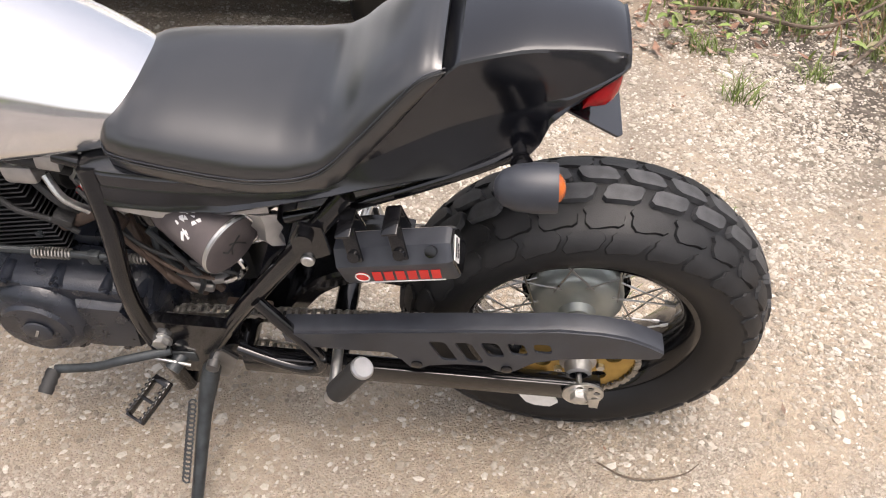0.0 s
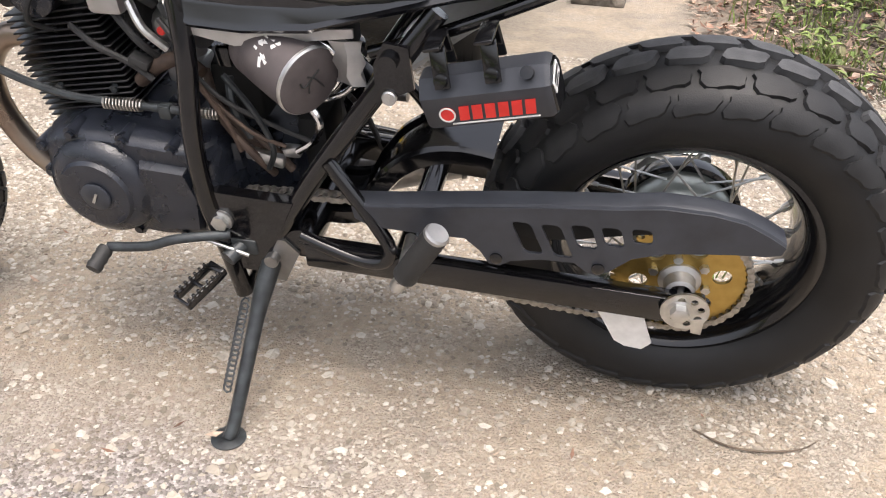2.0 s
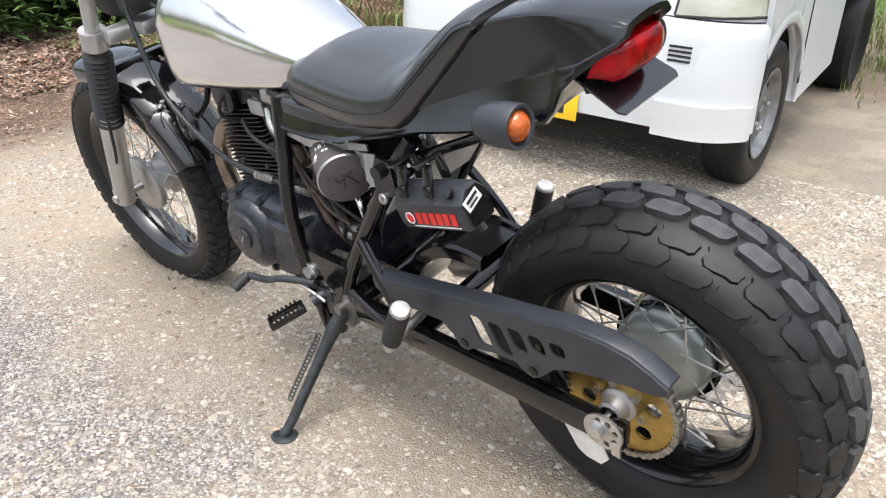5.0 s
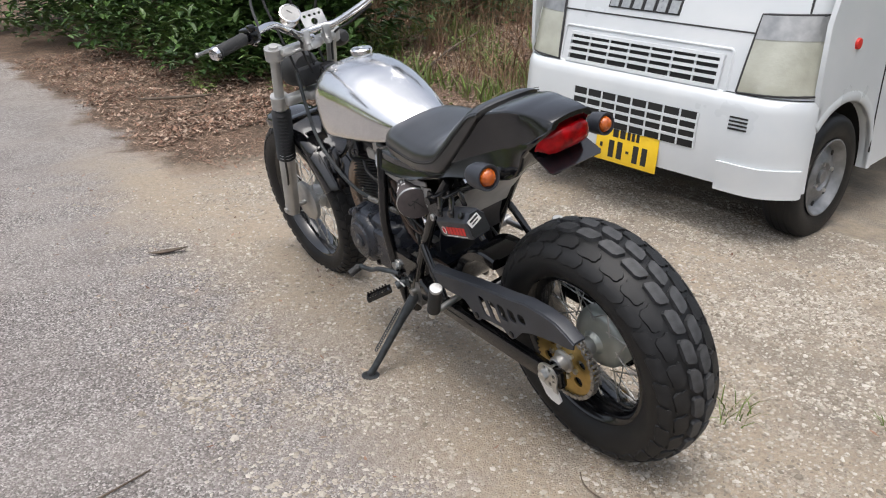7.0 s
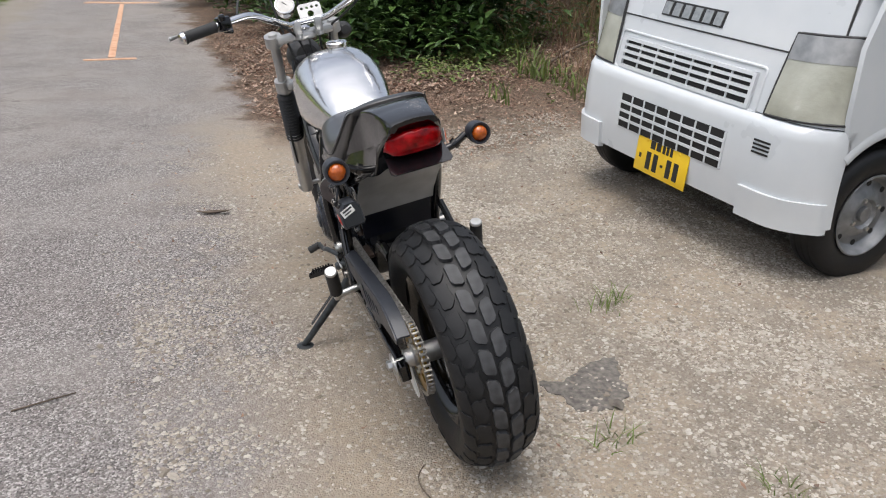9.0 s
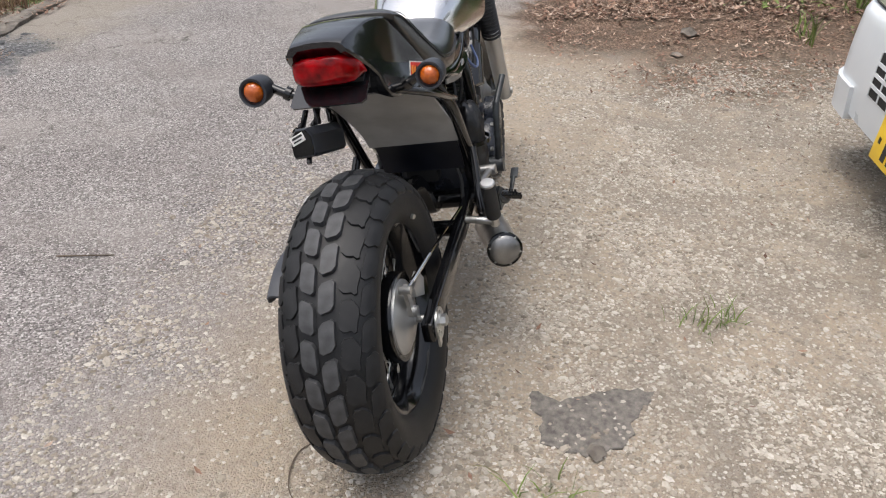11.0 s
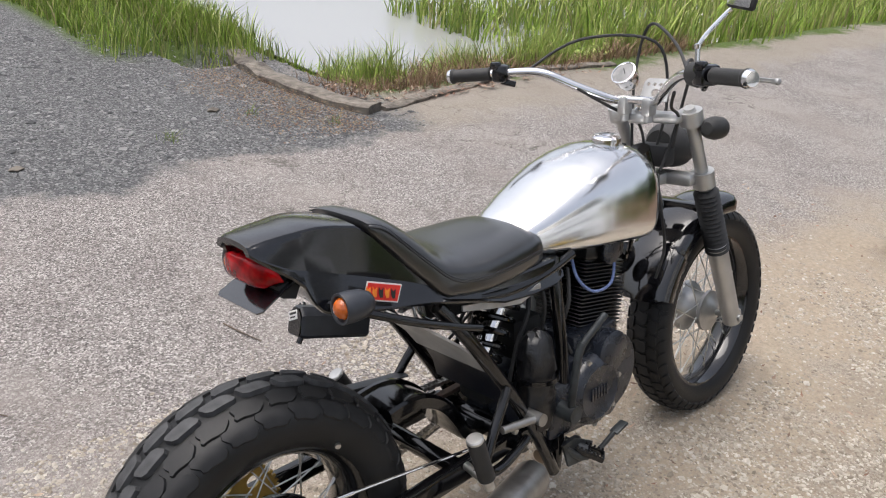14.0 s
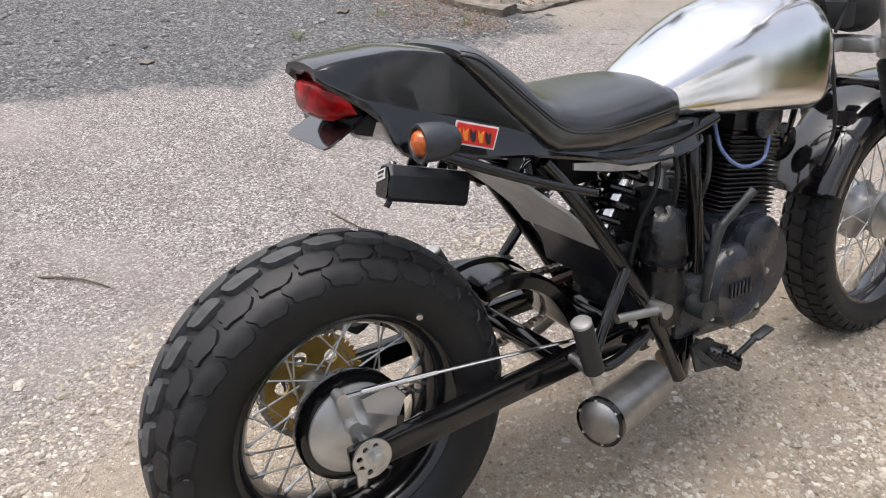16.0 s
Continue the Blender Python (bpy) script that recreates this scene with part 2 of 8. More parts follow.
M_CASE = plain("black_engine_case", (0.006, 0.008, 0.0125), (0.019, 0.0225, 0.032), 0.28, 0.0, 22, 0.3, 0.12, spec=0.6)
M_FIN = plain("black_engine_fins", (0.003, 0.003, 0.0034), (0.009, 0.009, 0.01), 0.36, 0.0, 30, 0.2, spec=0.45)
M_ALU = plain("raw_aluminium", (0.36, 0.36, 0.36), (0.55, 0.55, 0.54), 0.42, 0.9, 25, 0.15, 0.14)
M_FORK = plain("fork_silver", (0.42, 0.42, 0.41), (0.55, 0.55, 0.54), 0.4, 0.75, 12, 0.08, 0.12)
M_SHEET = plain("dull_aluminium_sheet", (0.4, 0.395, 0.38), (0.54, 0.535, 0.52), 0.5, 0.3, 14, 0.15, 0.1)
M_MUFFLER = plain("brushed_muffler", (0.22, 0.215, 0.21), (0.4, 0.395, 0.385), 0.36, 0.9, 22, 0.15, 0.12)
M_TANK = plain("polished_tank", (0.8, 0.8, 0.8), (0.9, 0.9, 0.9), 0.17, 1.0, 7, 0.03, 0.08, fine=30, depth=0.003)
M_CHROME = plain("chrome", (0.72, 0.72, 0.73), (0.82, 0.82, 0.82), 0.1, 1.0, 20, 0.0, 0.06)
M_STEEL = plain("zinc_steel", (0.45, 0.45, 0.44), (0.62, 0.62, 0.6), 0.33, 0.95, 60, 0.1, 0.15)
M_DRUM = plain("painted_hub", (0.34, 0.37, 0.345), (0.46, 0.49, 0.46), 0.36, 0.45, 20, 0.1, 0.1)
M_GOLD = plain("gold_sprocket", (0.36, 0.24, 0.07), (0.5, 0.35, 0.11), 0.35, 0.9, 40, 0.1, 0.12)
M_CHAIN = plain("chain_steel", (0.2, 0.19, 0.17), (0.45, 0.43, 0.4), 0.4, 0.9, 120, 0.1)
M_RUST = plain("grimy_brown", (0.05, 0.032, 0.024), (0.11, 0.075, 0.055), 0.7, 0.1, 50, 0.3)
M_SOCK = plain("filter_sock_cloth", (0.058, 0.048, 0.049), (0.1, 0.084, 0.083), 0.7, 0, 30, 0.5, 0.08, fine=800, depth=0.001)
M_PIPE = plain("heat_tinted_pipe", (0.22, 0.16, 0.12), (0.38, 0.33, 0.28), 0.3, 0.95, 9, 0.1, 0.12)
M_STAND = plain("worn_stand_paint", (0.014, 0.016, 0.018), (0.055, 0.063, 0.067), 0.42, 0.3, 30, 0.2)
M_AMBER = plain("amber_lens", (0.26, 0.045, 0.004), (0.5, 0.11, 0.008), 0.12, 0, 60, 0.6, 0.05, coat=0.5, fine=190, depth=0.003)
M_RED = plain("red_lens", (0.1, 0.0003, 0.001), (0.36, 0.001, 0.004), 0.06, 0, 45, 0.25, 0.03, fine=160, depth=0.0012, spec=0.3)
M_REDPRINT = plain("red_print", (0.6, 0.02, 0.015), (0.7, 0.035, 0.025), 0.5, 0, 60, 0.0)
M_WHITEPRINT = plain("white_print", (0.65, 0.64, 0.62), (0.78, 0.77, 0.75), 0.55, 0, 60, 0.0)
M_BLACKPRINT = plain("black_print", (0.012, 0.012, 0.012), (0.02, 0.02, 0.02), 0.5, 0, 60, 0.0)
M_ORANGEPRINT = plain("orange_print", (0.8, 0.12, 0.02), (0.85, 0.35, 0.03), 0.45, 0, 60, 0.0)
# near-black for dark parts and for shade painted into slots, holes and hollows
M_DARK = plain("dark_parts_and_shade", (0.006, 0.006, 0.006), (0.012, 0.012, 0.012), 0.7, 0, 30, 0.2)
M_NAVY = plain("dark_mudflap", (0.004, 0.005, 0.01), (0.01, 0.011, 0.018), 0.42, 0, 20, 0.2)
M_POUCH = plain("crumpled_nylon", (0.004, 0.004, 0.0046), (0.01, 0.01, 0.0115), 0.36, 0, 12, 0.8, 0.1, fine=38, depth=0.005, spec=0.6)
M_BLUEHOSE = plain("clear_blue_hose", (0.09, 0.13, 0.27), (0.16, 0.21, 0.38), 0.25, 0, 40, 0.0)
M_TRUCK = plain("white_truck_paint", (0.56, 0.595, 0.62), (0.65, 0.675, 0.69), 0.3, 0, 3, 0.03, 0.1, coat=0.25, fine=60, depth=0.0005)
M_TRUCKTRIM = plain("truck_dark_plastic", (0.018, 0.018, 0.019), (0.035, 0.035, 0.036), 0.6, 0, 20, 0.2)
M_LAMP = plain("hazy_headlamp", (0.36, 0.365, 0.3), (0.52, 0.525, 0.45), 0.16, 0.15, 7, 0.35, 0.08, coat=0.7, fine=45, depth=0.004)
M_WHEEL = plain("steel_wheel_silver", (0.16, 0.165, 0.17), (0.3, 0.305, 0.31), 0.5, 0.6, 20, 0.15)
M_PLATE = plain("yellow_plate", (0.78, 0.5, 0.015), (0.85, 0.57, 0.03), 0.4, 0, 20, 0.05)
M_CONCRETE = plain("old_concrete", (0.05, 0.042, 0.034), (0.21, 0.185, 0.155), 0.9, 0, 14, 0.9, 0.05, fine=45, depth=0.012)
M_BARK = plain("bark", (0.06, 0.045, 0.032), (0.15, 0.115, 0.085), 0.9, 0, 20, 0.6)
M_ROADPAINT = plain("worn_road_paint", (0.42, 0.19, 0.09), (0.66, 0.44, 0.3), 0.8, 0, 14, 0.3)
M_GLASS, _n, _l, _p = material("glass")
_p.inputs["Base Color"].default_value = (0.05, 0.06, 0.06, 1)
_p.inputs["Roughness"].default_value = 0.04
M_DIAL = plain("dial_face", (0.16, 0.16, 0.155), (0.26, 0.26, 0.255), 0.15, 0, 40, 0.0, 0.05, coat=0.6)
M_WATER, _n, _l, _p = material("water")
_p.inputs["Base Color"].default_value = (0.3, 0.305, 0.3, 1)
_p.inputs["Roughness"].default_value = 0.04
_t = _n.new("ShaderNodeTexNoise")
_t.inputs["Scale"].default_value = 6
_b = _n.new("ShaderNodeBump")
_b.inputs["Strength"].default_value, _b.inputs["Distance"].default_value = 0.05, 0.02
_l.new(_t.outputs["Fac"], _b.inputs["Height"])
_l.new(_b.outputs["Normal"], _p.inputs["Normal"])
M_PEBBLE = varied("pebbles", [(0.2, 0.172, 0.138), (0.3, 0.263, 0.214), (0.37, 0.33, 0.275), (0.43, 0.39, 0.333), (0.53, 0.495, 0.44)])
M_CRUSH = varied("crushed_stone", [(0.06, 0.062, 0.064), (0.12, 0.122, 0.124), (0.19, 0.19, 0.188), (0.3, 0.3, 0.295)])
M_LITTER = varied("dead_leaves", [(0.09, 0.05, 0.034), (0.2, 0.115, 0.08), (0.31, 0.19, 0.135), (0.46, 0.36, 0.28), (0.15, 0.1, 0.075), (0.36, 0.26, 0.2)])
M_GRASS = varied("grass_blades", [(0.11, 0.18, 0.028), (0.22, 0.33, 0.05), (0.32, 0.44, 0.075), (0.42, 0.44, 0.15), (0.16, 0.24, 0.042), (0.36, 0.3, 0.16)], rough=0.5)
M_DRY = varied("dry_stems", [(0.12, 0.07, 0.045), (0.2, 0.12, 0.075), (0.3, 0.2, 0.12), (0.24, 0.2, 0.12)])
M_LEAF = varied("bush_leaves", [(0.03, 0.066, 0.016), (0.056, 0.115, 0.027), (0.095, 0.17, 0.04), (0.042, 0.086, 0.024)], rough=0.4, spec=0.4)
M_WEED = varied("weed_leaves", [(0.085, 0.125, 0.03), (0.135, 0.19, 0.046), (0.2, 0.265, 0.074), (0.11, 0.15, 0.044), (0.2, 0.175, 0.1)], rough=0.5)


# ---- mesh helpers ----
def empty(name, m=None):
    ob = new(name)
    ob.empty_display_size = 0.1
    if m is not None:
        ob.matrix_basis = m
    return ob


def part(name, bm, mat, parent=None, label="", smooth=40):
    """Links a bmesh as one mesh object under a thing or a part. smooth: the angle up to which edges are soft."""
    bmesh.ops.recalc_face_normals(bm, faces=bm.faces)
    me = bpy.data.meshes.new(name)
    if smooth:
        lim = radians(smooth)
        for f in bm.faces:
            f.smooth = True
        for e in bm.edges:
            e.smooth = len(e.link_faces) != 2 or e.calc_face_angle(0) < lim
    bm.to_mesh(me)
    bm.free()
    for k in (mat if isinstance(mat, (list, tuple)) else [mat]):
        me.materials.append(k)
    ob = new(name, me)
    if parent is not None:
        ob.parent = parent
    if label:
        ob["label"] = label
    return ob


def join(*bms):
    out = bmesh.new()
    for b in bms:
        me = bpy.data.meshes.new("tmp")
        b.to_mesh(me)
        b.free()
        out.from_mesh(me)
        bpy.data.meshes.remove(me)
    return out


def moved(bm, m):
    bm.transform(m)
    return bm


def block(size, at=(0, 0, 0), bevel=0.0, rot=(0, 0, 0), seg=2):
    bm = bmesh.new()
    bmesh.ops.create_cube(bm, size=1)
    bm.transform(Matrix.Diagonal((*size, 1)))
    if bevel:
        bmesh.ops.bevel(bm, geom=bm.edges[:], offset=bevel, segments=seg, profile=0.5, affect="EDGES")
    bm.transform(pose(*at, *rot))
    return bm


def axis_matrix(at, way):
    return Matrix.Translation(at) @ Vector(way).to_track_quat("Z", "Y").to_matrix().to_4x4()


def lathe(profile, at=(0, 0, 0), way=(0, 0, 1), seg=32, closed=False):
    """Turns a list of (radius, height) round an axis."""
    bm = bmesh.new()
    rings = []
    for r, h in profile:
        if r < 1e-6:
            rings.append([bm.verts.new((0, 0, h))])
        else:
            rings.append([bm.verts.new((r * math.cos(2 * math.pi * i / seg), r * math.sin(2 * math.pi * i / seg), h)) for i in range(seg)])
    pairs = list(zip(rings, rings[1:])) + ([(rings[-1], rings[0])] if closed else [])
    for a, b in pairs:
        for i in range(seg):
            j = (i + 1) % seg
            q = [a[i % len(a)], a[j % len(a)], b[j % len(b)], b[i % len(b)]]
            q = list(dict.fromkeys(q))
            if len(q) > 2:
                bm.faces.new(q)
    bm.transform(axis_matrix(at, way))
    return bm


def rod(a, b, r, r2=None, seg=12, bevel=0.0):
    """A solid round bar from a to b."""
    a, b = Vector(a), Vector(b)
    n = (b - a).length
    r2 = r if r2 is None else r2
    e = min(bevel, n / 3)
    prof = [(0, 0), (r - e, 0), (r, e), (r2, n - e), (r2 - e, n), (0, n)] if e else [(0, 0), (r, 0), (r2, n), (0, n)]
    return lathe(prof, a, b - a, seg)


def spline(pts, steps=6, closed=False):
    p = [Vector(q) for q in pts]
    n = len(p)
    out = []
    for i in range(n if closed else n - 1):
        a = p[(i - 1) % n] if closed or i > 0 else p[0]
        b, c = p[i], p[(i + 1) % n]
        d = p[(i + 2) % n] if closed or i + 2 < n else p[-1]
        for k in range(steps):
            t = k / steps
            out.append(0.5 * ((2 * b) + (c - a) * t + (2 * a - 5 * b + 4 * c - d) * t * t + (3 * b - a - 3 * c + d) * t ** 3))
    if not closed:
        out.append(p[-1])
    return out


def tube(pts, r, seg=10, steps=6, smooth=True, squash=1.0):
    """A round pipe along a smooth line; r may be one radius or one for each point."""
    path = spline(pts, steps) if smooth else [Vector(q) for q in pts]
    radii = [r] * len(path) if isinstance(r, (int, float)) else [float(np.interp(i / (len(path) - 1), np.linspace(0, 1, len(r)), r)) for i in range(len(path))]
    bm = bmesh.new()
    t0 = (path[1] - path[0]).normalized()
    side = t0.orthogonal().normalized()
    rings = []
    for i, q in enumerate(path):
        t = (path[min(i + 1, len(path) - 1)] - path[max(i - 1, 0)]).normalized()
        side = (side - t * side.dot(t)).normalized()
        up = t.cross(side)
        rings.append([bm.verts.new(q + radii[i] * (math.cos(2 * math.pi * k / seg) * side + squash * math.sin(2 * math.pi * k / seg) * up)) for k in range(seg)])
    for a, b in zip(rings, rings[1:]):
        for k in range(seg):
            bm.faces.new((a[k], a[(k + 1) % seg], b[(k + 1) % seg], b[k]))
    bm.faces.new(rings[0][::-1])
    bm.faces.new(rings[-1])
    return bm


def loft(rings, caps=True):
    bm = bmesh.new()
    vs = [[bm.verts.new(q) for q in ring] for ring in rings]
    n = len(vs[0])
    for a, b in zip(vs, vs[1:]):
        for k in range(n):
            bm.faces.new((a[k], a[(k + 1) % n], b[(k + 1) % n], b[k]))
    if caps:
        bm.faces.new(vs[0][::-1])
        bm.faces.new(vs[-1])
    return bm


def sheet(outline, thick, m=None, holes=(), bevel=0.0):
    """A flat plate cut out of the XY plane, with holes, thick along Z."""
    bm = bmesh.new()
    edges = []
    for loop in (outline, *holes):
        vs = [bm.verts.new((q[0], q[1], 0)) for q in loop]
        edges += [bm.edges.new((vs[i], vs[(i + 1) % len(vs)])) for i in range(len(vs))]
    bmesh.ops.triangle_fill(bm, use_beauty=True, use_dissolve=False, edges=edges)
    faces = bm.faces[:]
    out = bmesh.ops.extrude_face_region(bm, geom=faces)
    bmesh.ops.translate(bm, verts=[v for v in out["geom"] if isinstance(v, bmesh.types.BMVert)], vec=(0, 0, thick))
    if m is not None:
        bm.transform(m)
    return bm


SIDE = Matrix(((1, 0, 0, 0), (0, 0, 1, 0), (0, 1, 0, 0), (0, 0, 0, 1)))  # plate drawn in x and z, thick along y


def circle(cx, cy, r, n=16):
    return [(cx + r * math.cos(2 * math.pi * i / n), cy + r * math.sin(2 * math.pi * i / n)) for i in range(n)]


def sstep(v, a, b):
    t = min(1, max(0, (v - a) / (b - a)))
    return t * t * (3 - 2 * t)


# ---- ground ----
def height(x, y):
    """The lie of the land: level, with a rise under the truck, banks and a ditch."""
    z = 0.012 * noise.noise(Vector((x * 0.9, y * 0.9, 0))) + 0.005 * noise.noise(Vector((x * 4, y * 4, 3)))
    near = sstep(math.hypot(x + 0.6, y), 2.2, 0.9)
    z *= 1 - 0.6 * near
    z += 0.052 * max(0, min(2.2, -0.46 - x)) * sstep(y, 0.7, 1.8) * sstep(y, 9, 5)
    z += 0.25 * sstep(y, 1.6, 4.0) * sstep(x, -3.2, -5.0) + 0.04 * sstep(y, 0.25, 0.6) * sstep(x, -3.4, -4.2)
    z += 0.3 * sstep(y, 1.9, 4.5) * sstep(x, 0.4, 1.2)
    low = sstep(y, -2.95, -4.0) * sstep(x, -2.55, -3.0)
    z -= 0.34 * low
    z -= 0.3 * sstep(y, -6.5, -7.4) * (1 - low)
    z -= 0.24 * math.exp(-((x + 2.08 - 0.05 * math.sin(y * 2)) / 0.13) ** 2) * sstep(y, -3.95, -4.25)
    return z


def grid_lines(lo, hi, fine_lo, fine_hi, fine, grow=1.25):
    v = list(np.arange(fine_lo, fine_hi + fine / 2, fine))
    s = fine
    while v[-1] < hi:
        s *= grow
        v.append(v[-1] + s)
    s = fine
    while v[0] > lo:
        s *= grow
        v.insert(0, v[0] - s)
    return v


def build_ground():
    xs = grid_lines(-400, 300, -6.0, 2.2, 0.05)
    ys = grid_lines(-400, 400, -4.6, 3.2, 0.05)
    verts = [(x, y, height(x, y)) for y in ys for x in xs]
    w = len(xs)
    lines = np.array(xs), np.array(ys), np.array([q[2] for q in verts]).reshape(len(ys), w)
    faces = [(j * w + i, j * w + i + 1, (j + 1) * w + i + 1, (j + 1) * w + i) for j in range(len(ys) - 1) for i in range(w - 1)]
    me = bpy.data.meshes.new("ground")
    me.from_pydata(verts, [], faces)
    me.shade_smooth()
    me.materials.append(M_GROUND)
    tagged(new("ground", me), "worn asphalt lane meeting sandy gravel and leaf litter", "ground", kind="structure")
    return lines


GX, GY, GZ = build_ground()
water = part("water", sheet([(-60, -60), (-3.3, -60), (-3.3, -3.9), (-60, -3.9)], 0.01, Matrix.Translation((0, 0, -0.3))), M_WATER, None)
tagged(water, "still paddy water reflecting the pale sky", "water", kind="structure")

ditch = part("water", sheet([(-2.5, -9), (-1.75, -9), (-1.75, -4.05), (-2.4, -4.05)], 0.004, Matrix.Translation((0, 0, -0.17))), M_WATER, None)
tagged(ditch, "shallow murky water in the ditch", "water", kind="structure")

# ---- small white van ----
# local axes: x across, y from the front backwards, z up
VAN = pose(-1.2167, 1.4339, 0.039, 0, 3.4, 5.4)
van = tagged(empty("kei_truck", VAN), "parked white kei truck with hazy headlamps", "truck")


def bow(x, z):
    """Depth of the front skin: gently bowed, rounded at the corners, raked above the bumper."""
    k = abs(x) / 0.745
    return 0.02 * k * k + 0.13 * max(0, (k - 0.72) / 0.28) ** 2.6 + (0.02 if z < 0.60 else 0.035 + 0.24 * (z - 0.60) ** 1.2) - 0.012 * math.sin(math.pi * min(1, max(0, (z - 0.24) / 0.36)))


def skin(x0, x1, z0, z1, proud, thick, nx=30, nz=8, shape=None):
    """A panel that follows the bowed front, with real thickness."""
    bm = bmesh.new()
    front, back = [], []
    for j in range(nz + 1):
        rf, rb = [], []
        for i in range(nx + 1):
            u, v = i / nx, j / nz
            x, z = (x0 + (x1 - x0) * u, z0 + (z1 - z0) * v) if shape is None else shape(u, v)
            y = bow(x, z)
            rf.append(bm.verts.new((x, y - proud, z)))
            rb.append(bm.verts.new((x, y - proud + thick, z)))
        front.append(rf)
        back.append(rb)
    for j in range(nz):
        for i in range(nx):
            bm.faces.new((front[j][i], front[j][i + 1], front[j + 1][i + 1], front[j + 1][i]))
            bm.faces.new((back[j][i], back[j + 1][i], back[j + 1][i + 1], back[j][i + 1]))
    for j in range(nz):
        bm.faces.new((front[j][0], front[j + 1][0], back[j + 1][0], back[j][0]))
        bm.faces.new((front[j][-1], back[j][-1], back[j + 1][-1], front[j + 1][-1]))
    for i in range(nx):
        bm.faces.new((front[0][i], back[0][i], back[0][i + 1], front[0][i + 1]))
        bm.faces.new((front[-1][i], front[-1][i + 1], back[-1][i + 1], back[-1][i]))
    return bm


def quad(a, b, c, d):
    """A four-cornered patch of the front, given by bottom-left, bottom-right, top-right and top-left."""
    return lambda u, v: tuple((1 - v) * ((1 - u) * a[k] + u * b[k]) + v * ((1 - u) * d[k] + u * c[k]) for k in (0, 1))


bumper = part("bumper", skin(-0.745, 0.745, 0.245, 0.612, 0.014, 0.03, 60, 14), M_TRUCK, van, "white painted bumper", 60)
part("front_panel", skin(-0.74, 0.74, 0.617, 0.842, 0.0, 0.03, 60, 10), M_TRUCK, van, "", 60)
part("front_lid", skin(-0.648, 0.648, 0.846, 1.10, 0.002, 0.03, 60, 10), M_TRUCK, van, "white front service panel", 60)
for s in (-1, 1):
    part("corner_panel", skin(min(s * 0.653, s * 0.744), max(s * 0.653, s * 0.744), 0.846, 1.10, 0.0, 0.03, 12, 10), M_TRUCK, van, "", 60)
    part("corner_lip", skin(min(s * 0.45, s * 0.742), max(s * 0.45, s * 0.742), 0.225, 0.345, 0.03, 0.03, 24, 5), M_TRUCK, bumper, "", 50)
    part("lid_gap", tube([(s * x, bow(x, z) - 0.001, z) for x, z in ((0.651, 0.93), (0.648, 0.99), (0.645, 1.1))], 0.004, 6), M_TRUCKTRIM, van)
part("lid_gap", tube([(x, bow(x, 0.844) - 0.0005, 0.844) for x in np.linspace(-0.48, 0.48, 13)], 0.0035, 6), M_TRUCKTRIM, van)
# upper grille: dark sheet on the skin as shaded slots, white frame and bars
gr = part("upper_grille", skin(-0.412, 0.372, 0.628, 0.744, 0.003, 0.006, 20, 2), M_DARK, van, "white grille with dark slots")
for z0, z1 in ((0.618, 0.632), (0.655, 0.667), (0.684, 0.696), (0.713, 0.724), (0.738, 0.752)):
    part("bar", skin(-0.42, 0.38, z0, z1, 0.014, 0.012, 24, 2), M_TRUCK, gr)
for k in range(8):
    x = -0.408 + 0.776 * k / 7
    part("bar", skin(x - 0.004, x + 0.004, 0.63, 0.745, 0.009, 0.006, 1, 2), M_TRUCK, gr)
for x in (-0.413, 0.373):
    part("bar", skin(x - 0.008, x + 0.008, 0.618, 0.752, 0.0145, 0.012, 2, 3), M_TRUCK, gr)
rim_pts = [(-0.45, 0.612), (0.405, 0.612), (0.415, 0.622), (0.41, 0.765), (0.4, 0.775), (-0.445, 0.775), (-0.457, 0.765), (-0.46, 0.622), (-0.45, 0.612)]
part("grille_ridge", tube([(x, bow(x, z) - 0.001, z) for a, b in zip(rim_pts, rim_pts[1:]) for x, z in [(a[0] + (b[0] - a[0]) * k / 8, a[1] + (b[1] - a[1]) * k / 8) for k in range(8)]] + [(-0.45, bow(-0.45, 0.612) - 0.001, 0.612)], 0.006, 8, smooth=False), M_TRUCK, gr)
# lower intake: dark sheet on the bumper paints the shade between its bars
lg = part("lower_grille", skin(-0.325, 0.338, 0.368, 0.518, 0.017, 0.006, 20, 3), M_DARK, bumper, "lower intake with white bars")
for z in (0.405, 0.443, 0.481):
    part("bar", skin(-0.327, 0.34, z - 0.006, z + 0.006, 0.021, 0.006, 24, 1), M_TRUCK, lg)
for k in range(9):
    x = -0.322 + 0.657 * k / 8
    part("bar", skin(x - 0.004, x + 0.004, 0.368, 0.518, 0.0205, 0.005, 1, 2), M_TRUCK, lg)
# vents: thin dark strips laid on the bumper in place of shaded openings
for k in range(4):
    part("vent_slot", skin(0.471, 0.548, 0.48 + 0.015 * k, 0.487 + 0.015 * k, 0.0165, 0.004, 4, 1), M_DARK, bumper)
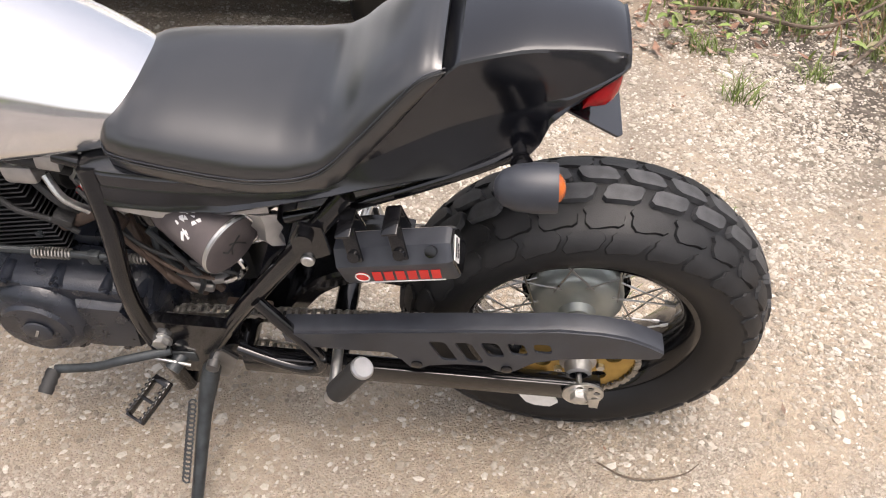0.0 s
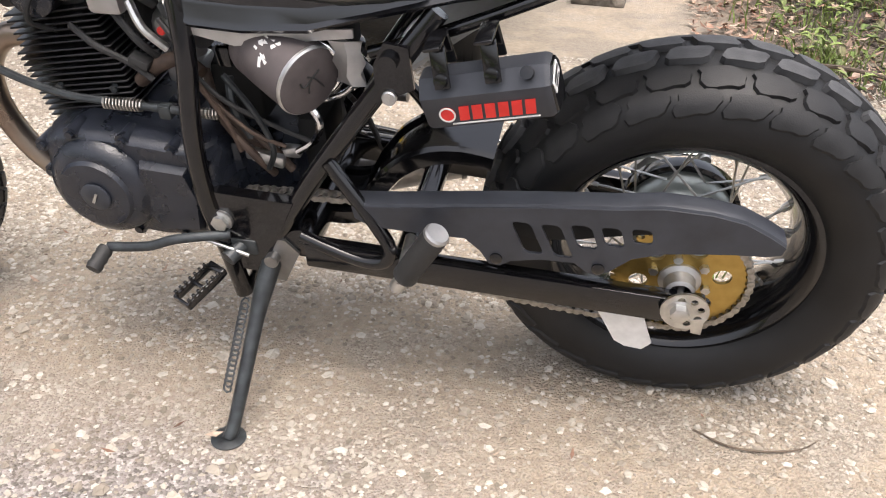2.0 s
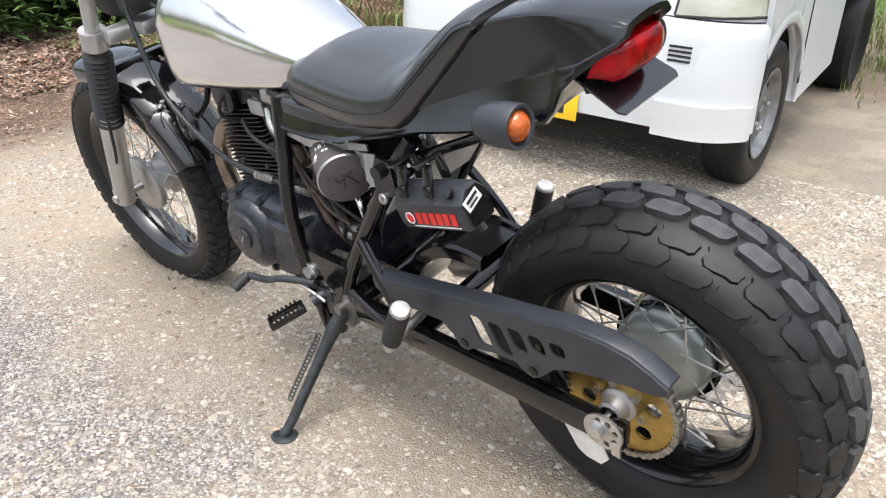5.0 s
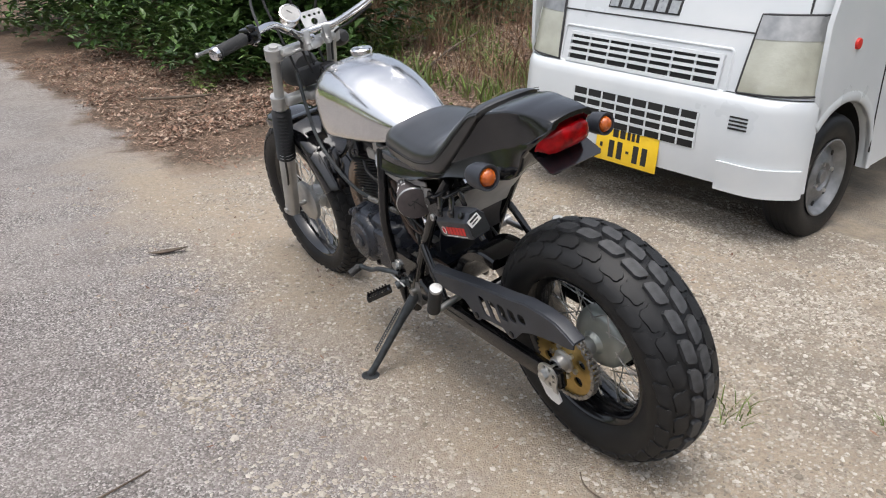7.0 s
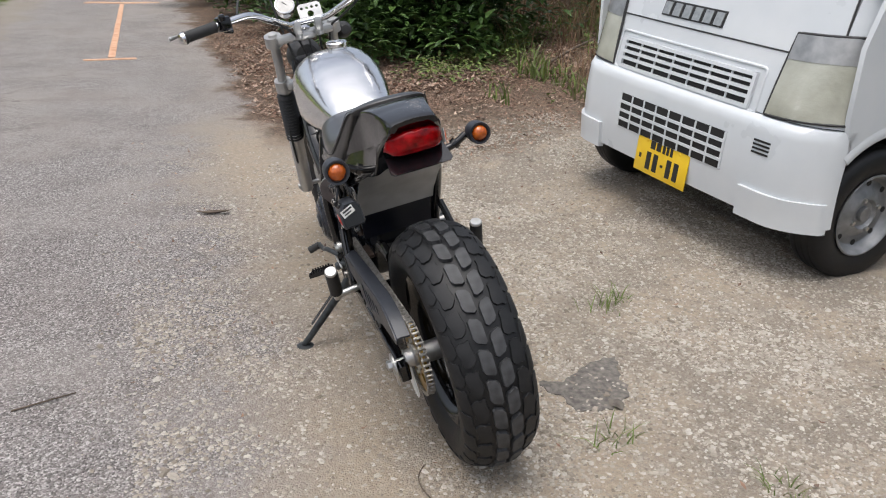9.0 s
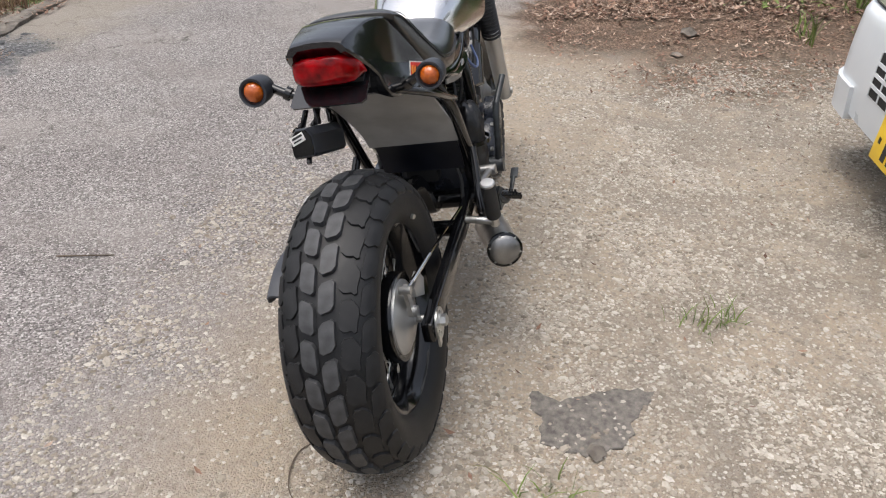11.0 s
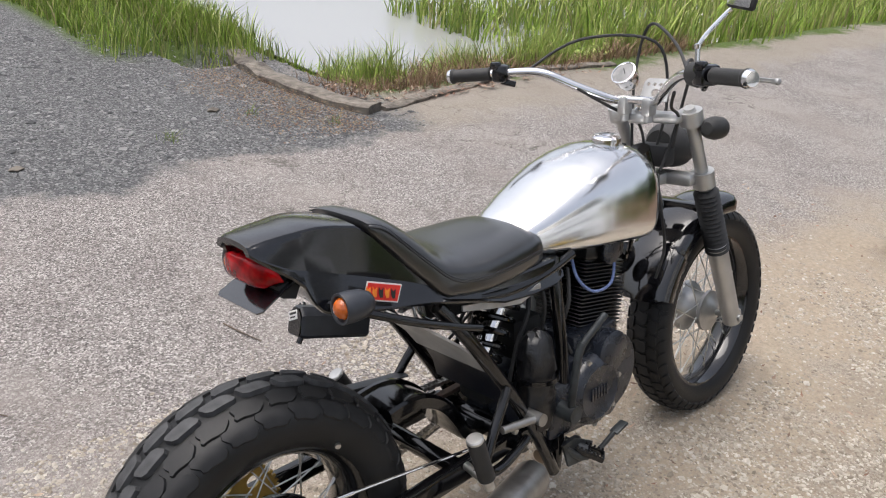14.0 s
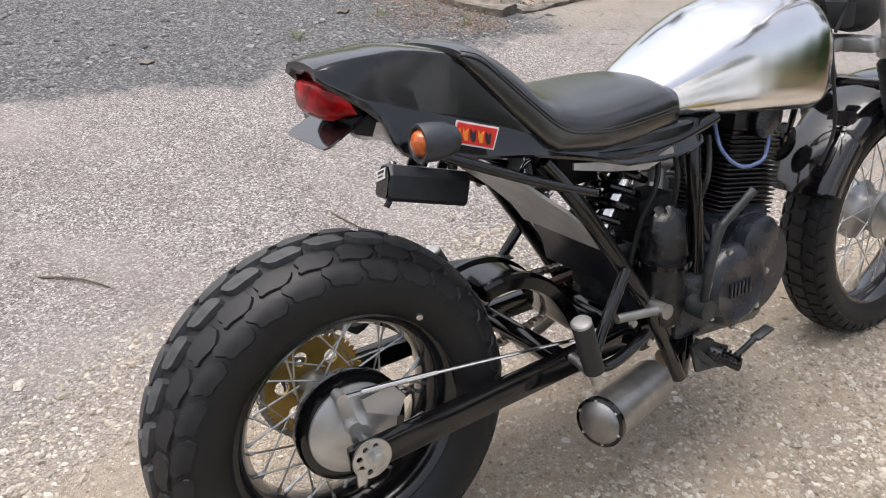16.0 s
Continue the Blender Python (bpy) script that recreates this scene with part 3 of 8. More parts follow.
# lamps
for s in (-1, 1):
    q = [(s * 0.463, 0.62), (s * 0.733, 0.634), (s * 0.722, 0.93), (s * 0.49, 0.915)]
    q = q if s > 0 else [q[1], q[0], q[3], q[2]]
    lamp = part("headlamp", skin(0, 0, 0, 0, 0.012, 0.02, 16, 12, quad(*q)), M_LAMP, van, "hazy yellowed headlamp", 60)
    c = [(s * 0.486, 0.826), (s * 0.727, 0.838), (s * 0.7225, 0.928), (s * 0.492, 0.913)]
    c = c if s > 0 else [c[1], c[0], c[3], c[2]]
    part("upper_lens", skin(0, 0, 0, 0, 0.0145, 0.008, 12, 4, quad(*c)), M_ALU, lamp, "grey upper lens band", 60)
    rim_pts = [q[0], q[1], q[2], q[3], q[0]]
    pts = []
    for a, b in zip(rim_pts, rim_pts[1:]):
        for k in range(8):
            x, z = a[0] + (b[0] - a[0]) * k / 8, a[1] + (b[1] - a[1]) * k / 8
            pts.append((x, bow(x, z) - 0.008, z))
    part("lamp_gap", tube(pts + [pts[0]], 0.006, 6, smooth=False), M_TRUCKTRIM, lamp)
# maker's badge as plain raised shapes
for k in range(6):
    x = -0.236 + 0.0615 * k
    part("badge_back", skin(0, 0, 0, 0, 0.005, 0.005, 2, 2, quad((x - 0.002, 0.873), (x + 0.058, 0.873), (x + 0.0635, 0.937), (x + 0.004, 0.937))), M_TRUCKTRIM, van)
    part("badge_shape", skin(0, 0, 0, 0, 0.009, 0.006, 2, 2, quad((x + 0.006, 0.88), (x + 0.05, 0.88), (x + 0.0555, 0.93), (x + 0.012, 0.93))), M_STEEL, van)
# number plate with plain bars for its writing
PM = pose(0.005, -0.006, 0.296, -3, 0, 0)
plate = part("number_plate", moved(block((0.335, 0.004, 0.165), (0, 0, 0), 0.0018), PM), M_PLATE, van, "yellow number plate with black bars")
for x, w in ((-0.05, 0.036), (-0.012, 0.034), (0.022, 0.019), (0.046, 0.019), (0.07, 0.019)):
    part("plate_bar", moved(block((w * 0.82, 0.002, 0.036), (x - 0.012, -0.0028, 0.052)), PM), M_BLACKPRINT, plate)
for x, w in ((-0.078, 0.04), (-0.032, 0.04), (0.011, 0.022), (0.055, 0.04), (0.101, 0.04)):
    part("plate_bar", moved(block((w * 0.7, 0.002, 0.078 if w > 0.03 else 0.011), (x, -0.0028, -0.022)), PM), M_BLACKPRINT, plate)
part("plate_bar", moved(block((0.014, 0.002, 0.02), (-0.135, -0.0028, -0.012)), PM), M_BLACKPRINT, plate)
for x in (-0.105, 0.105):
    part("plate_bolt", moved(lathe([(0, 0), (0.006, 0), (0.005, 0.003), (0, 0.003)], (x, -0.002, 0.062), (0, -1, 0), 10), PM), M_PLATE, plate)
# sides with wheel arches
ARC = [(0.415 + 0.33 * math.cos(radians(a)), 0.255 + 0.33 * math.sin(radians(a))) for a in range(182, -6, -8)]
SIDE_OUT = [(0.165, 0.56), (0.14, 0.66), (0.13, 0.90), (0.19, 1.10), (1.36, 1.10), (1.36, 0.30)] + [q for q in ARC[:5:-1]]
YZ = Matrix(((0, 0, 1, 0), (1, 0, 0, 0), (0, 1, 0, 0), (0, 0, 0, 1)))
for s in (-1, 1):
    sp = part("side_panel", sheet(SIDE_OUT, 0.02, Matrix.Translation((s * 0.735 - 0.01, 0, 0)) @ YZ), M_TRUCK, van, "white side panel with wheel arch", 30)
    rings = []
    for y, z in ARC[6:]:
        d = Vector((y - 0.415, z - 0.255)).normalized()
        rings.append([(s * 0.70, y, z), (s * 0.745, y, z), (s * 0.75, y + d.x * 0.008, z + d.y * 0.008), (s * 0.748, y + d.x * 0.03, z + d.y * 0.03), (s * 0.742, y + d.x * 0.055, z + d.y * 0.055), (s * 0.70, y + d.x * 0.05, z + d.y * 0.05)])
    part("arch_lip", loft(rings), M_TRUCK, sp, "", 60)
    part("door_seam", tube([(s * 0.7455, 0.70, 1.10), (s * 0.7455, 0.70, 0.7), (s * 0.7455, 0.72, 0.45), (s * 0.7455, 0.74, 0.32)], 0.004, 6), M_DARK, sp)
    part("side_marker", lathe([(0, 0), (0.022, 0), (0.02, 0.01), (0, 0.013)], (s * 0.745, 0.375, 0.817), (s, 0, 0), 20), M_REDPRINT, sp, "small red side marker")
    part("inner_arch", loft([[(s * 0.735, 0.415 + (y - 0.415) * k, 0.255 + (z - 0.255) * k) for k in (1.03, 1.05)] + [(s * 0.45, 0.415 + (y - 0.415) * k, 0.255 + (z - 0.255) * k) for k in (1.05, 1.03)] for y, z in ARC[6:]]), M_DARK, sp)
    wheel = part("wheel", lathe([(0.165, -0.065), (0.19, -0.075), (0.235, -0.078), (0.258, -0.066), (0.265, -0.05), (0.2665, -0.02), (0.2665, 0.02), (0.265, 0.05), (0.258, 0.066), (0.235, 0.078), (0.19, 0.075), (0.165, 0.065)], (s * 0.655, 0.405, 0.262), (s, 0, 0), 64, True), M_RUBBER, van, "black tyre on a plain steel wheel")
    for g in (-0.03, 0, 0.03):
        part("groove", lathe([(0.266, g - 0.003), (0.2672, g - 0.003), (0.2672, g + 0.003), (0.266, g + 0.003)], (s * 0.655, 0.405, 0.262), (s, 0, 0), 64, True), M_DARK, wheel)
    part("rim", lathe([(0.163, 0.066), (0.166, 0.073), (0.16, 0.075), (0.15, 0.066), (0.143, 0.045), (0.13, 0.035), (0.10, 0.04), (0.085, 0.055), (0.06, 0.058), (0.05, 0.045), (0.03, 0.045), (0.028, 0.06), (0, 0.062)], (s * 0.655, 0.405, 0.262), (s, 0, 0), 48), M_WHEEL, wheel, "silver steel rim")
    # dark discs on the rim's face paint the shade of its holes
    for k in range(8):
        a = 2 * math.pi * k / 8
        part("rim_hole", lathe([(0, 0), (0.012, 0), (0.012, 0.002), (0, 0.002)], (s * (0.655 + 0.0375), 0.405 + 0.122 * math.cos(a), 0.262 + 0.122 * math.sin(a)), (s, 0, 0), 12), M_DARK, wheel)
    for k in range(4):
        a = 2 * math.pi * k / 4 + 0.4
        part("wheel_nut", lathe([(0, 0), (0.01, 0), (0.009, 0.014), (0, 0.016)], (s * (0.655 + 0.052), 0.405 + 0.066 * math.cos(a), 0.262 + 0.066 * math.sin(a)), (s, 0, 0), 6), M_STEEL, wheel)
# cab above and bed behind
part("windscreen", sheet([(-0.66, 0), (0.66, 0), (0.60, 0.72), (-0.60, 0.72)], 0.008, pose(0, 0.22, 1.11, 62, 0, 0)), M_GLASS, van, "sloping windscreen")
for s in (-1, 1):
    part("pillar", tube([(s * 0.70, 0.2, 1.09), (s * 0.66, 0.4, 1.45), (s * 0.63, 0.56, 1.74)], 0.035, 10), M_TRUCK, van)
    part("door_window", sheet([(0.32, 1.11), (1.2, 1.11), (1.2, 1.66), (0.62, 1.66)], 0.006, Matrix.Translation((s * 0.70, 0, 0)) @ YZ), M_GLASS, van)
part("roof", block((1.36, 0.85, 0.07), (0, 0.97, 1.76), 0.03), M_TRUCK, van)
part("cab_back", block((1.46, 0.05, 1.40), (0, 1.36, 1.03), 0.015), M_TRUCK, van)
part("underbody", block((1.2, 2.9, 0.12), (0, 1.75, 0.42), 0.03), M_DARK, van)
part("cargo_bed", join(block((1.41, 1.95, 0.06), (0, 2.38, 0.66), 0.01), block((0.03, 1.95, 0.29), (-0.70, 2.38, 0.82), 0.008), block((0.03, 1.95, 0.29), (0.70, 2.38, 0.82), 0.008), block((1.41, 0.03, 0.29), (0, 3.36, 0.82), 0.008)), M_TRUCK, van)
for s in (-1, 1):
    part("rear_wheel", lathe([(0.0, 0.05), (0.16, 0.05), (0.19, 0.075), (0.235, 0.078), (0.2665, 0.05), (0.2665, -0.05), (0.235, -0.075), (0, -0.075)], (s * 0.64, 2.3, 0.262), (s, 0, 0), 48), M_RUBBER, van)

# ---- motorcycle ----
# built upright with the rear axle at x = 0, forward along -x, its right side along +y, then leaned onto its side stand
BIKE = pose(0.0017, 0.1166, 0.0038, 12.18, -0.49, -1.41)
bike = tagged(empty("motorcycle", BIKE), "black custom motorcycle with polished tank leaning on its side stand", "motorcycle")
REAR = Vector((0.005, -0.016, 0.305))
FRONT = Vector((-1.505, -0.035, 0.316))
STEER_AT, STEER_WAY, STEER = Vector((-1.16, -0.035, 0.93)), Vector((0.41, 0, 0.91)).normalized(), 2.0
TURN = Matrix.Translation(STEER_AT) @ Matrix.Rotation(radians(STEER), 4, STEER_WAY) @ Matrix.Translation(-STEER_AT)


def profile_point(prof, u):
    """A point and outward normal on the tyre's cross-section at u from -1 to 1."""
    pts = np.array(prof)
    s = np.linspace(-1, 1, len(pts))
    h = float(np.interp(u, s, pts[:, 0]))
    r = float(np.interp(u, s, pts[:, 1]))
    e = 0.03
    dh = float(np.interp(u + e, s, pts[:, 0]) - np.interp(u - e, s, pts[:, 0]))
    dr = float(np.interp(u + e, s, pts[:, 1]) - np.interp(u - e, s, pts[:, 1]))
    k = math.hypot(dh, dr)
    return h, r, -dr / k, dh / k


def smooth_profile(pts, n=33):
    p = spline([(h, r, 0) for h, r in pts], 8)
    d = [0.0]
    for a, b in zip(p, p[1:]):
        d.append(d[-1] + (b - a).length)
    s = np.linspace(0, d[-1], n)
    return list(zip(np.interp(s, d, [q.x for q in p]), np.interp(s, d, [q.y for q in p])))


def tread_piece(prof, u0, u1, a0, a1, lift, skew, notch, hook, face, clip=0.13):
    """One tread block: a curved pad with slanting, notched ends that follows the tyre's crown."""
    bm = bmesh.new()
    top, low = [], []
    nu, na = 6, 7
    for i in range(nu):
        u = u0 + (u1 - u0) * i / (nu - 1)
        f = i / (nu - 1)
        rt, rl = [], []
        for j in range(na):
            g = j / (na - 1)
            if i in (0, nu - 1):
                g = clip + (1 - 2 * clip) * g
            bend = skew * (f - 0.5) + notch * (0.5 - abs(f - 0.5)) + 0.35 * notch * (1 if f > 0.55 else 0)
            wave = hook * (u1 - u0) * math.sin(2 * math.pi * g) * (1 if u0 + u1 > 0 else -1)
            u = u0 + (u1 - u0) * f + wave
            a = a0 + (a1 - a0) * g + bend
            h, r, nh, nr = profile_point(prof, u)
            at = a0 + (a1 - a0) * (0.04 + 0.92 * g) + bend
            ut = u0 + (u1 - u0) * (0.05 + 0.9 * f) + wave
            h2, r2, nh2, nr2 = profile_point(prof, ut)
            rt.append(bm.verts.new(((r2 + nr2 * lift) * math.sin(at), h2 + nh2 * lift, (r2 + nr2 * lift) * math.cos(at))))
            rl.append(bm.verts.new(((r - 0.003) * math.sin(a), h, (r - 0.003) * math.cos(a))))
        top.append(rt)
        low.append(rl)
    for i in range(nu - 1):
        for j in range(na - 1):
            bm.faces.new((top[i][j], top[i + 1][j], top[i + 1][j + 1], top[i][j + 1]))
    for j in range(na - 1):
        bm.faces.new((low[0][j], top[0][j], top[0][j + 1], low[0][j + 1]))
        bm.faces.new((low[-1][j], low[-1][j + 1], top[-1][j + 1], top[-1][j]))
    for i in range(nu - 1):
        bm.faces.new((low[i][0], low[i + 1][0], top[i + 1][0], top[i][0]))
        bm.faces.new((low[i][-1], top[i][-1], top[i + 1][-1], low[i + 1][-1]))
    bmesh.ops.recalc_face_normals(bm, faces=bm.faces)
    me = bpy.data.meshes.new("tread_block")
    for f in bm.faces:
        f.smooth = True
    for e in bm.edges:
        e.smooth = len(e.link_faces) != 2 or e.calc_face_angle(0) < radians(35)
    bm.to_mesh(me)
    bm.free()
    me.materials.append(face)
    return me


def tyre(name, centre, prof, rows, count, lift, label, turn=None):
    inner = [(prof[-1][0] * 0.8, prof[-1][1] + 0.004), (prof[0][0] * 0.8, prof[0][1] + 0.004)]
    ring = [(r, h) for h, r in list(prof) + inner]
    ob = part(name, lathe(ring, (0, 0, 0), (0, 1, 0), 96, closed=True), M_RUBBER, bike, label, 50)
    ob.matrix_basis = (turn or Matrix()) @ Matrix.Translation(centre)
    for u0, u1, phase, skew, notch, fill, hook, face, depth in rows:
        pitch = 2 * math.pi / count
        me = tread_piece(prof, u0, u1, 0, pitch * fill, lift * depth, skew * pitch, notch * pitch, hook, face)
        for i in range(count):
            b = new("tread_block", me)
            b.parent = ob
            b.matrix_basis = Matrix.Rotation((i + phase) * pitch, 4, "Y")
    return ob


def spokes(rim, hub_r, hub_h, rim_r, rim_h, n, centre_h=0.0):
    """Crossed wire spokes with nipples at the rim, each a part of the rim."""
    for side in (-1, 1):
        for k in range(n):
            cross = 1 if k % 2 else -1
            a = 2 * math.pi * (k + (0.5 if side > 0 else 0)) / n
            b = a + cross * 0.62
            p0 = Vector((hub_r * math.sin(b), centre_h + side * hub_h, hub_r * math.cos(b)))
            p1 = Vector((rim_r * math.sin(a), side * rim_h, rim_r * math.cos(a)))
            d = (p1 - p0).normalized()
            bm = join(rod(p0, p1, 0.0017, seg=6), rod(p1 - d * 0.014, p1, 0.0032, seg=6))
            part("spoke", bm, M_STEEL, rim)


# rear wheel
REAR_PROF = smooth_profile([(-0.060, 0.190), (-0.075, 0.202), (-0.088, 0.226), (-0.0905, 0.25), (-0.082, 0.272), (-0.062, 0.2865), (-0.033, 0.2965), (0, 0.2995),
                            (0.033, 0.2965), (0.062, 0.2865), (0.082, 0.272), (0.0905, 0.25), (0.088, 0.226), (0.075, 0.202), (0.060, 0.190)], 41)
rear_rows = [(-0.575, -0.395, 0.05, 0.12, 0.16, 0.9, 0.06, M_TREAD, 0.34), (-0.385, -0.2, 0.5, -0.16, 0.16, 0.88, 0.06, M_TREAD, 0.5), (-0.172, -0.014, 0.0, 0.16, 0.0, 0.845, 0.0, M_WORN, 1.0),
             (0.014, 0.172, 0.5, -0.16, 0.0, 0.845, 0.0, M_WORN, 1.0), (0.2, 0.385, 0.05, 0.16, -0.16, 0.88, 0.06, M_TREAD, 0.5), (0.395, 0.575, 0.55, -0.12, -0.16, 0.9, 0.06, M_TREAD, 0.34)]
rear_tyre = tyre("rear_tyre", REAR + Vector((0.004, 0, 0)), REAR_PROF, rear_rows, 28, 0.0092, "fat black knobbly rear tyre")
part("valve", rod((-0.127, 0.078, 0.17), (-0.123, 0.087, 0.168), 0.0055, seg=10), M_STEEL, rear_tyre)
rim_prof = [(r + 0.014, h * 0.92) for r, h in [(0.186, -0.066), (0.187, -0.071), (0.176, -0.073), (0.166, -0.064), (0.158, -0.045), (0.148, -0.02), (0.147, 0.02), (0.158, 0.045),
            (0.166, 0.064), (0.176, 0.073), (0.187, 0.071), (0.186, 0.066), (0.17, 0.058), (0.156, 0.02), (0.156, -0.02), (0.17, -0.058)]]
rear_rim = part("rear_rim", lathe(rim_prof, (0, 0, 0), (0, 1, 0), 72, closed=True), M_FRAME, bike, "black spoked steel rim")
rear_rim.matrix_basis = Matrix.Translation(REAR)
spokes(rear_rim, 0.076, 0.022, 0.163, 0.012, 18, 0.0)
part("hub", lathe([(0, -0.032), (0.024, -0.03), (0.032, -0.018), (0.052, -0.014), (0.07, -0.007), (0.079, 0.004), (0.082, 0.018), (0.082, 0.05), (0, 0.052)], (0, 0, 0), (0, 1, 0), 48), M_DRUM, rear_rim, "grey-green painted drum hub")
part("hub_core", lathe([(0, -0.085), (0.026, -0.085), (0.027, -0.05), (0.022, -0.028), (0, -0.026)], (0, 0, 0), (0, 1, 0), 32), M_ALU, rear_rim)
part("drum_edge", lathe([(0.066, 0.05), (0.088, 0.034), (0.094, 0.036), (0.095, 0.056), (0.091, 0.063), (0.084, 0.061), (0.067, 0.06)], (0, 0, 0), (0, 1, 0), 48, True), M_FRAME, rear_rim)
brake = part("brake_plate", lathe([(0.079, 0.056), (0.077, 0.064), (0.064, 0.071), (0.045, 0.075), (0.028, 0.079), (0.018, 0.088), (0, 0.088)], REAR, (0, 1, 0), 48), M_FORK, bike, "dull aluminium rear brake plate")
part("brake_arm", join(rod((0.018, 0.045, 0.325), (0.018, 0.082, 0.325), 0.012), sheet([(0.006, 0.32), (0.03, 0.32), (0.042, 0.39), (0.026, 0.394)], 0.008, Matrix.Translation((0, 0.066, 0)) @ SIDE),
                       rod((0.034, 0.058, 0.384), (0.034, 0.082, 0.384), 0.009)), M_ALU, brake)
part("anchor_fin", sheet([(-0.06, 0.318), (-0.005, 0.345), (0.0, 0.37), (-0.052, 0.378), (-0.075, 0.35)], 0.012, Matrix.Translation((0, 0.066, 0)) @ SIDE), M_FORK, brake)
part("brake_rod", join(tube([(0.034, 0.073, 0.384), (-0.13, 0.084, 0.376), (-0.42, 0.1, 0.352)], 0.0032, 8), rod((0.0, 0.076, 0.383), (-0.13, 0.084, 0.376), 0.0052, 0.0048)), M_CHROME, bike, "thin bright brake rod")

# rear axle, sprocket and chain
part("axle", rod((0.005, -0.195, 0.305), (0.005, 0.128, 0.298), 0.008, seg=12), M_STEEL, bike)


def axle_side(s):
    y, dz = (0.118, -0.008) if s > 0 else (-0.184, 0)
    ring = circle(0.012, 0.3 + dz, 0.033, 24)
    holes = [circle(0.012 + 0.022 * math.cos(a), 0.3 + dz + 0.022 * math.sin(a), 0.0052, 10) for a in (0.3, 1.1, 1.9, -0.5, -1.3)]
    adj = part("chain_adjuster", sheet(ring, 0.004, Matrix.Translation((0, y if s > 0 else y - 0.004, 0)) @ SIDE, holes), M_STEEL, bike, "zinc adjuster disc with holes")
    part("axle_nut", join(lathe([(0, 0), (0.013, 0), (0.013, 0.012), (0.009, 0.014), (0, 0.014)], (0.005, y + s * 0.004, 0.302 + dz), (0, s, 0), 6),
                          lathe([(0, 0), (0.018, 0), (0.018, 0.003), (0, 0.003)], (0.005, y + s * 0.002, 0.302 + dz), (0, s, 0), 20)), M_STEEL, adj)
    part("adjuster_tail", sheet([(0.022, 0.287 + dz), (0.04, 0.292 + dz), (0.04, 0.26 + dz), (0.026, 0.262 + dz)], 0.005, Matrix.Translation((0, y if s > 0 else y - 0.005, 0)) @ SIDE), M_STEEL, adj)


axle_side(-1)
axle_side(1)


def gear_outline(cx, cz, r, teeth, depth):
    out = []
    for i in range(teeth):
        for f, q in ((-0.3, -1), (-0.12, 1), (0.12, 1), (0.3, -1)):
            a = 2 * math.pi * (i + f) / teeth
            out.append((cx + (r + q * depth / 2) * math.cos(a), cz + (r + q * depth / 2) * math.sin(a)))
    return out


SP = 0.124
spr = part("rear_sprocket", sheet(gear_outline(0.005, 0.305, 0.093, 48, 0.007), 0.006, Matrix.Translation((0, -SP - 0.003, 0)) @ SIDE,
                                  [circle(0.005 + 0.058 * math.cos(a), 0.305 + 0.058 * math.sin(a), 0.0135, 18) for a in [2 * math.pi * k / 6 + 0.2 for k in range(6)]]
                                  + [circle(0.005, 0.305, 0.026, 20)]), M_GOLD, bike, "gold rear sprocket with lightening holes")
part("sprocket_carrier", lathe([(0.016, -0.142), (0.021, -0.139), (0.023, -0.12), (0.03, -0.116), (0.03, -0.1), (0.022, -0.07), (0.016, -0.07)], REAR, (0, 1, 0), 32, True), M_ALU, spr)
for k in range(6):
    a = 2 * math.pi * k / 6 + 0.72
    part("sprocket_bolt", lathe([(0, 0), (0.007, 0), (0.007, 0.007), (0, 0.007)], (0.005 + 0.04 * math.cos(a), -SP - 0.003, 0.305 + 0.04 * math.sin(a)), (0, -1, 0), 6), M_STEEL, spr)


def chain_path():
    c0, r0, c1, r1 = Vector((-0.625, 0, 0.348)), 0.034, Vector((0.005, 0, 0.305)), 0.0965
    pts = []
    for k in range(21):
        a = radians(86 - 172 * k / 20)
        pts.append(c1 + Vector((r1 * math.cos(a), 0, r1 * math.sin(a))))
    low0, low1 = pts[-1], c0 + Vector((0.0, 0, -r0))
    for k in range(1, 30):
        t = k / 30
        pts.append(low0.lerp(low1, t) - Vector((0, 0, 0.022 * math.sin(math.pi * t))))
    for k in range(9):
        a = radians(-92 - 176 * k / 8)
        pts.append(c0 + Vector((r0 * math.cos(a), 0, r0 * math.sin(a))))
    up0, up1 = pts[-1], pts[0]
    for k in range(1, 30):
        pts.append(up0.lerp(up1, k / 30))
    return pts


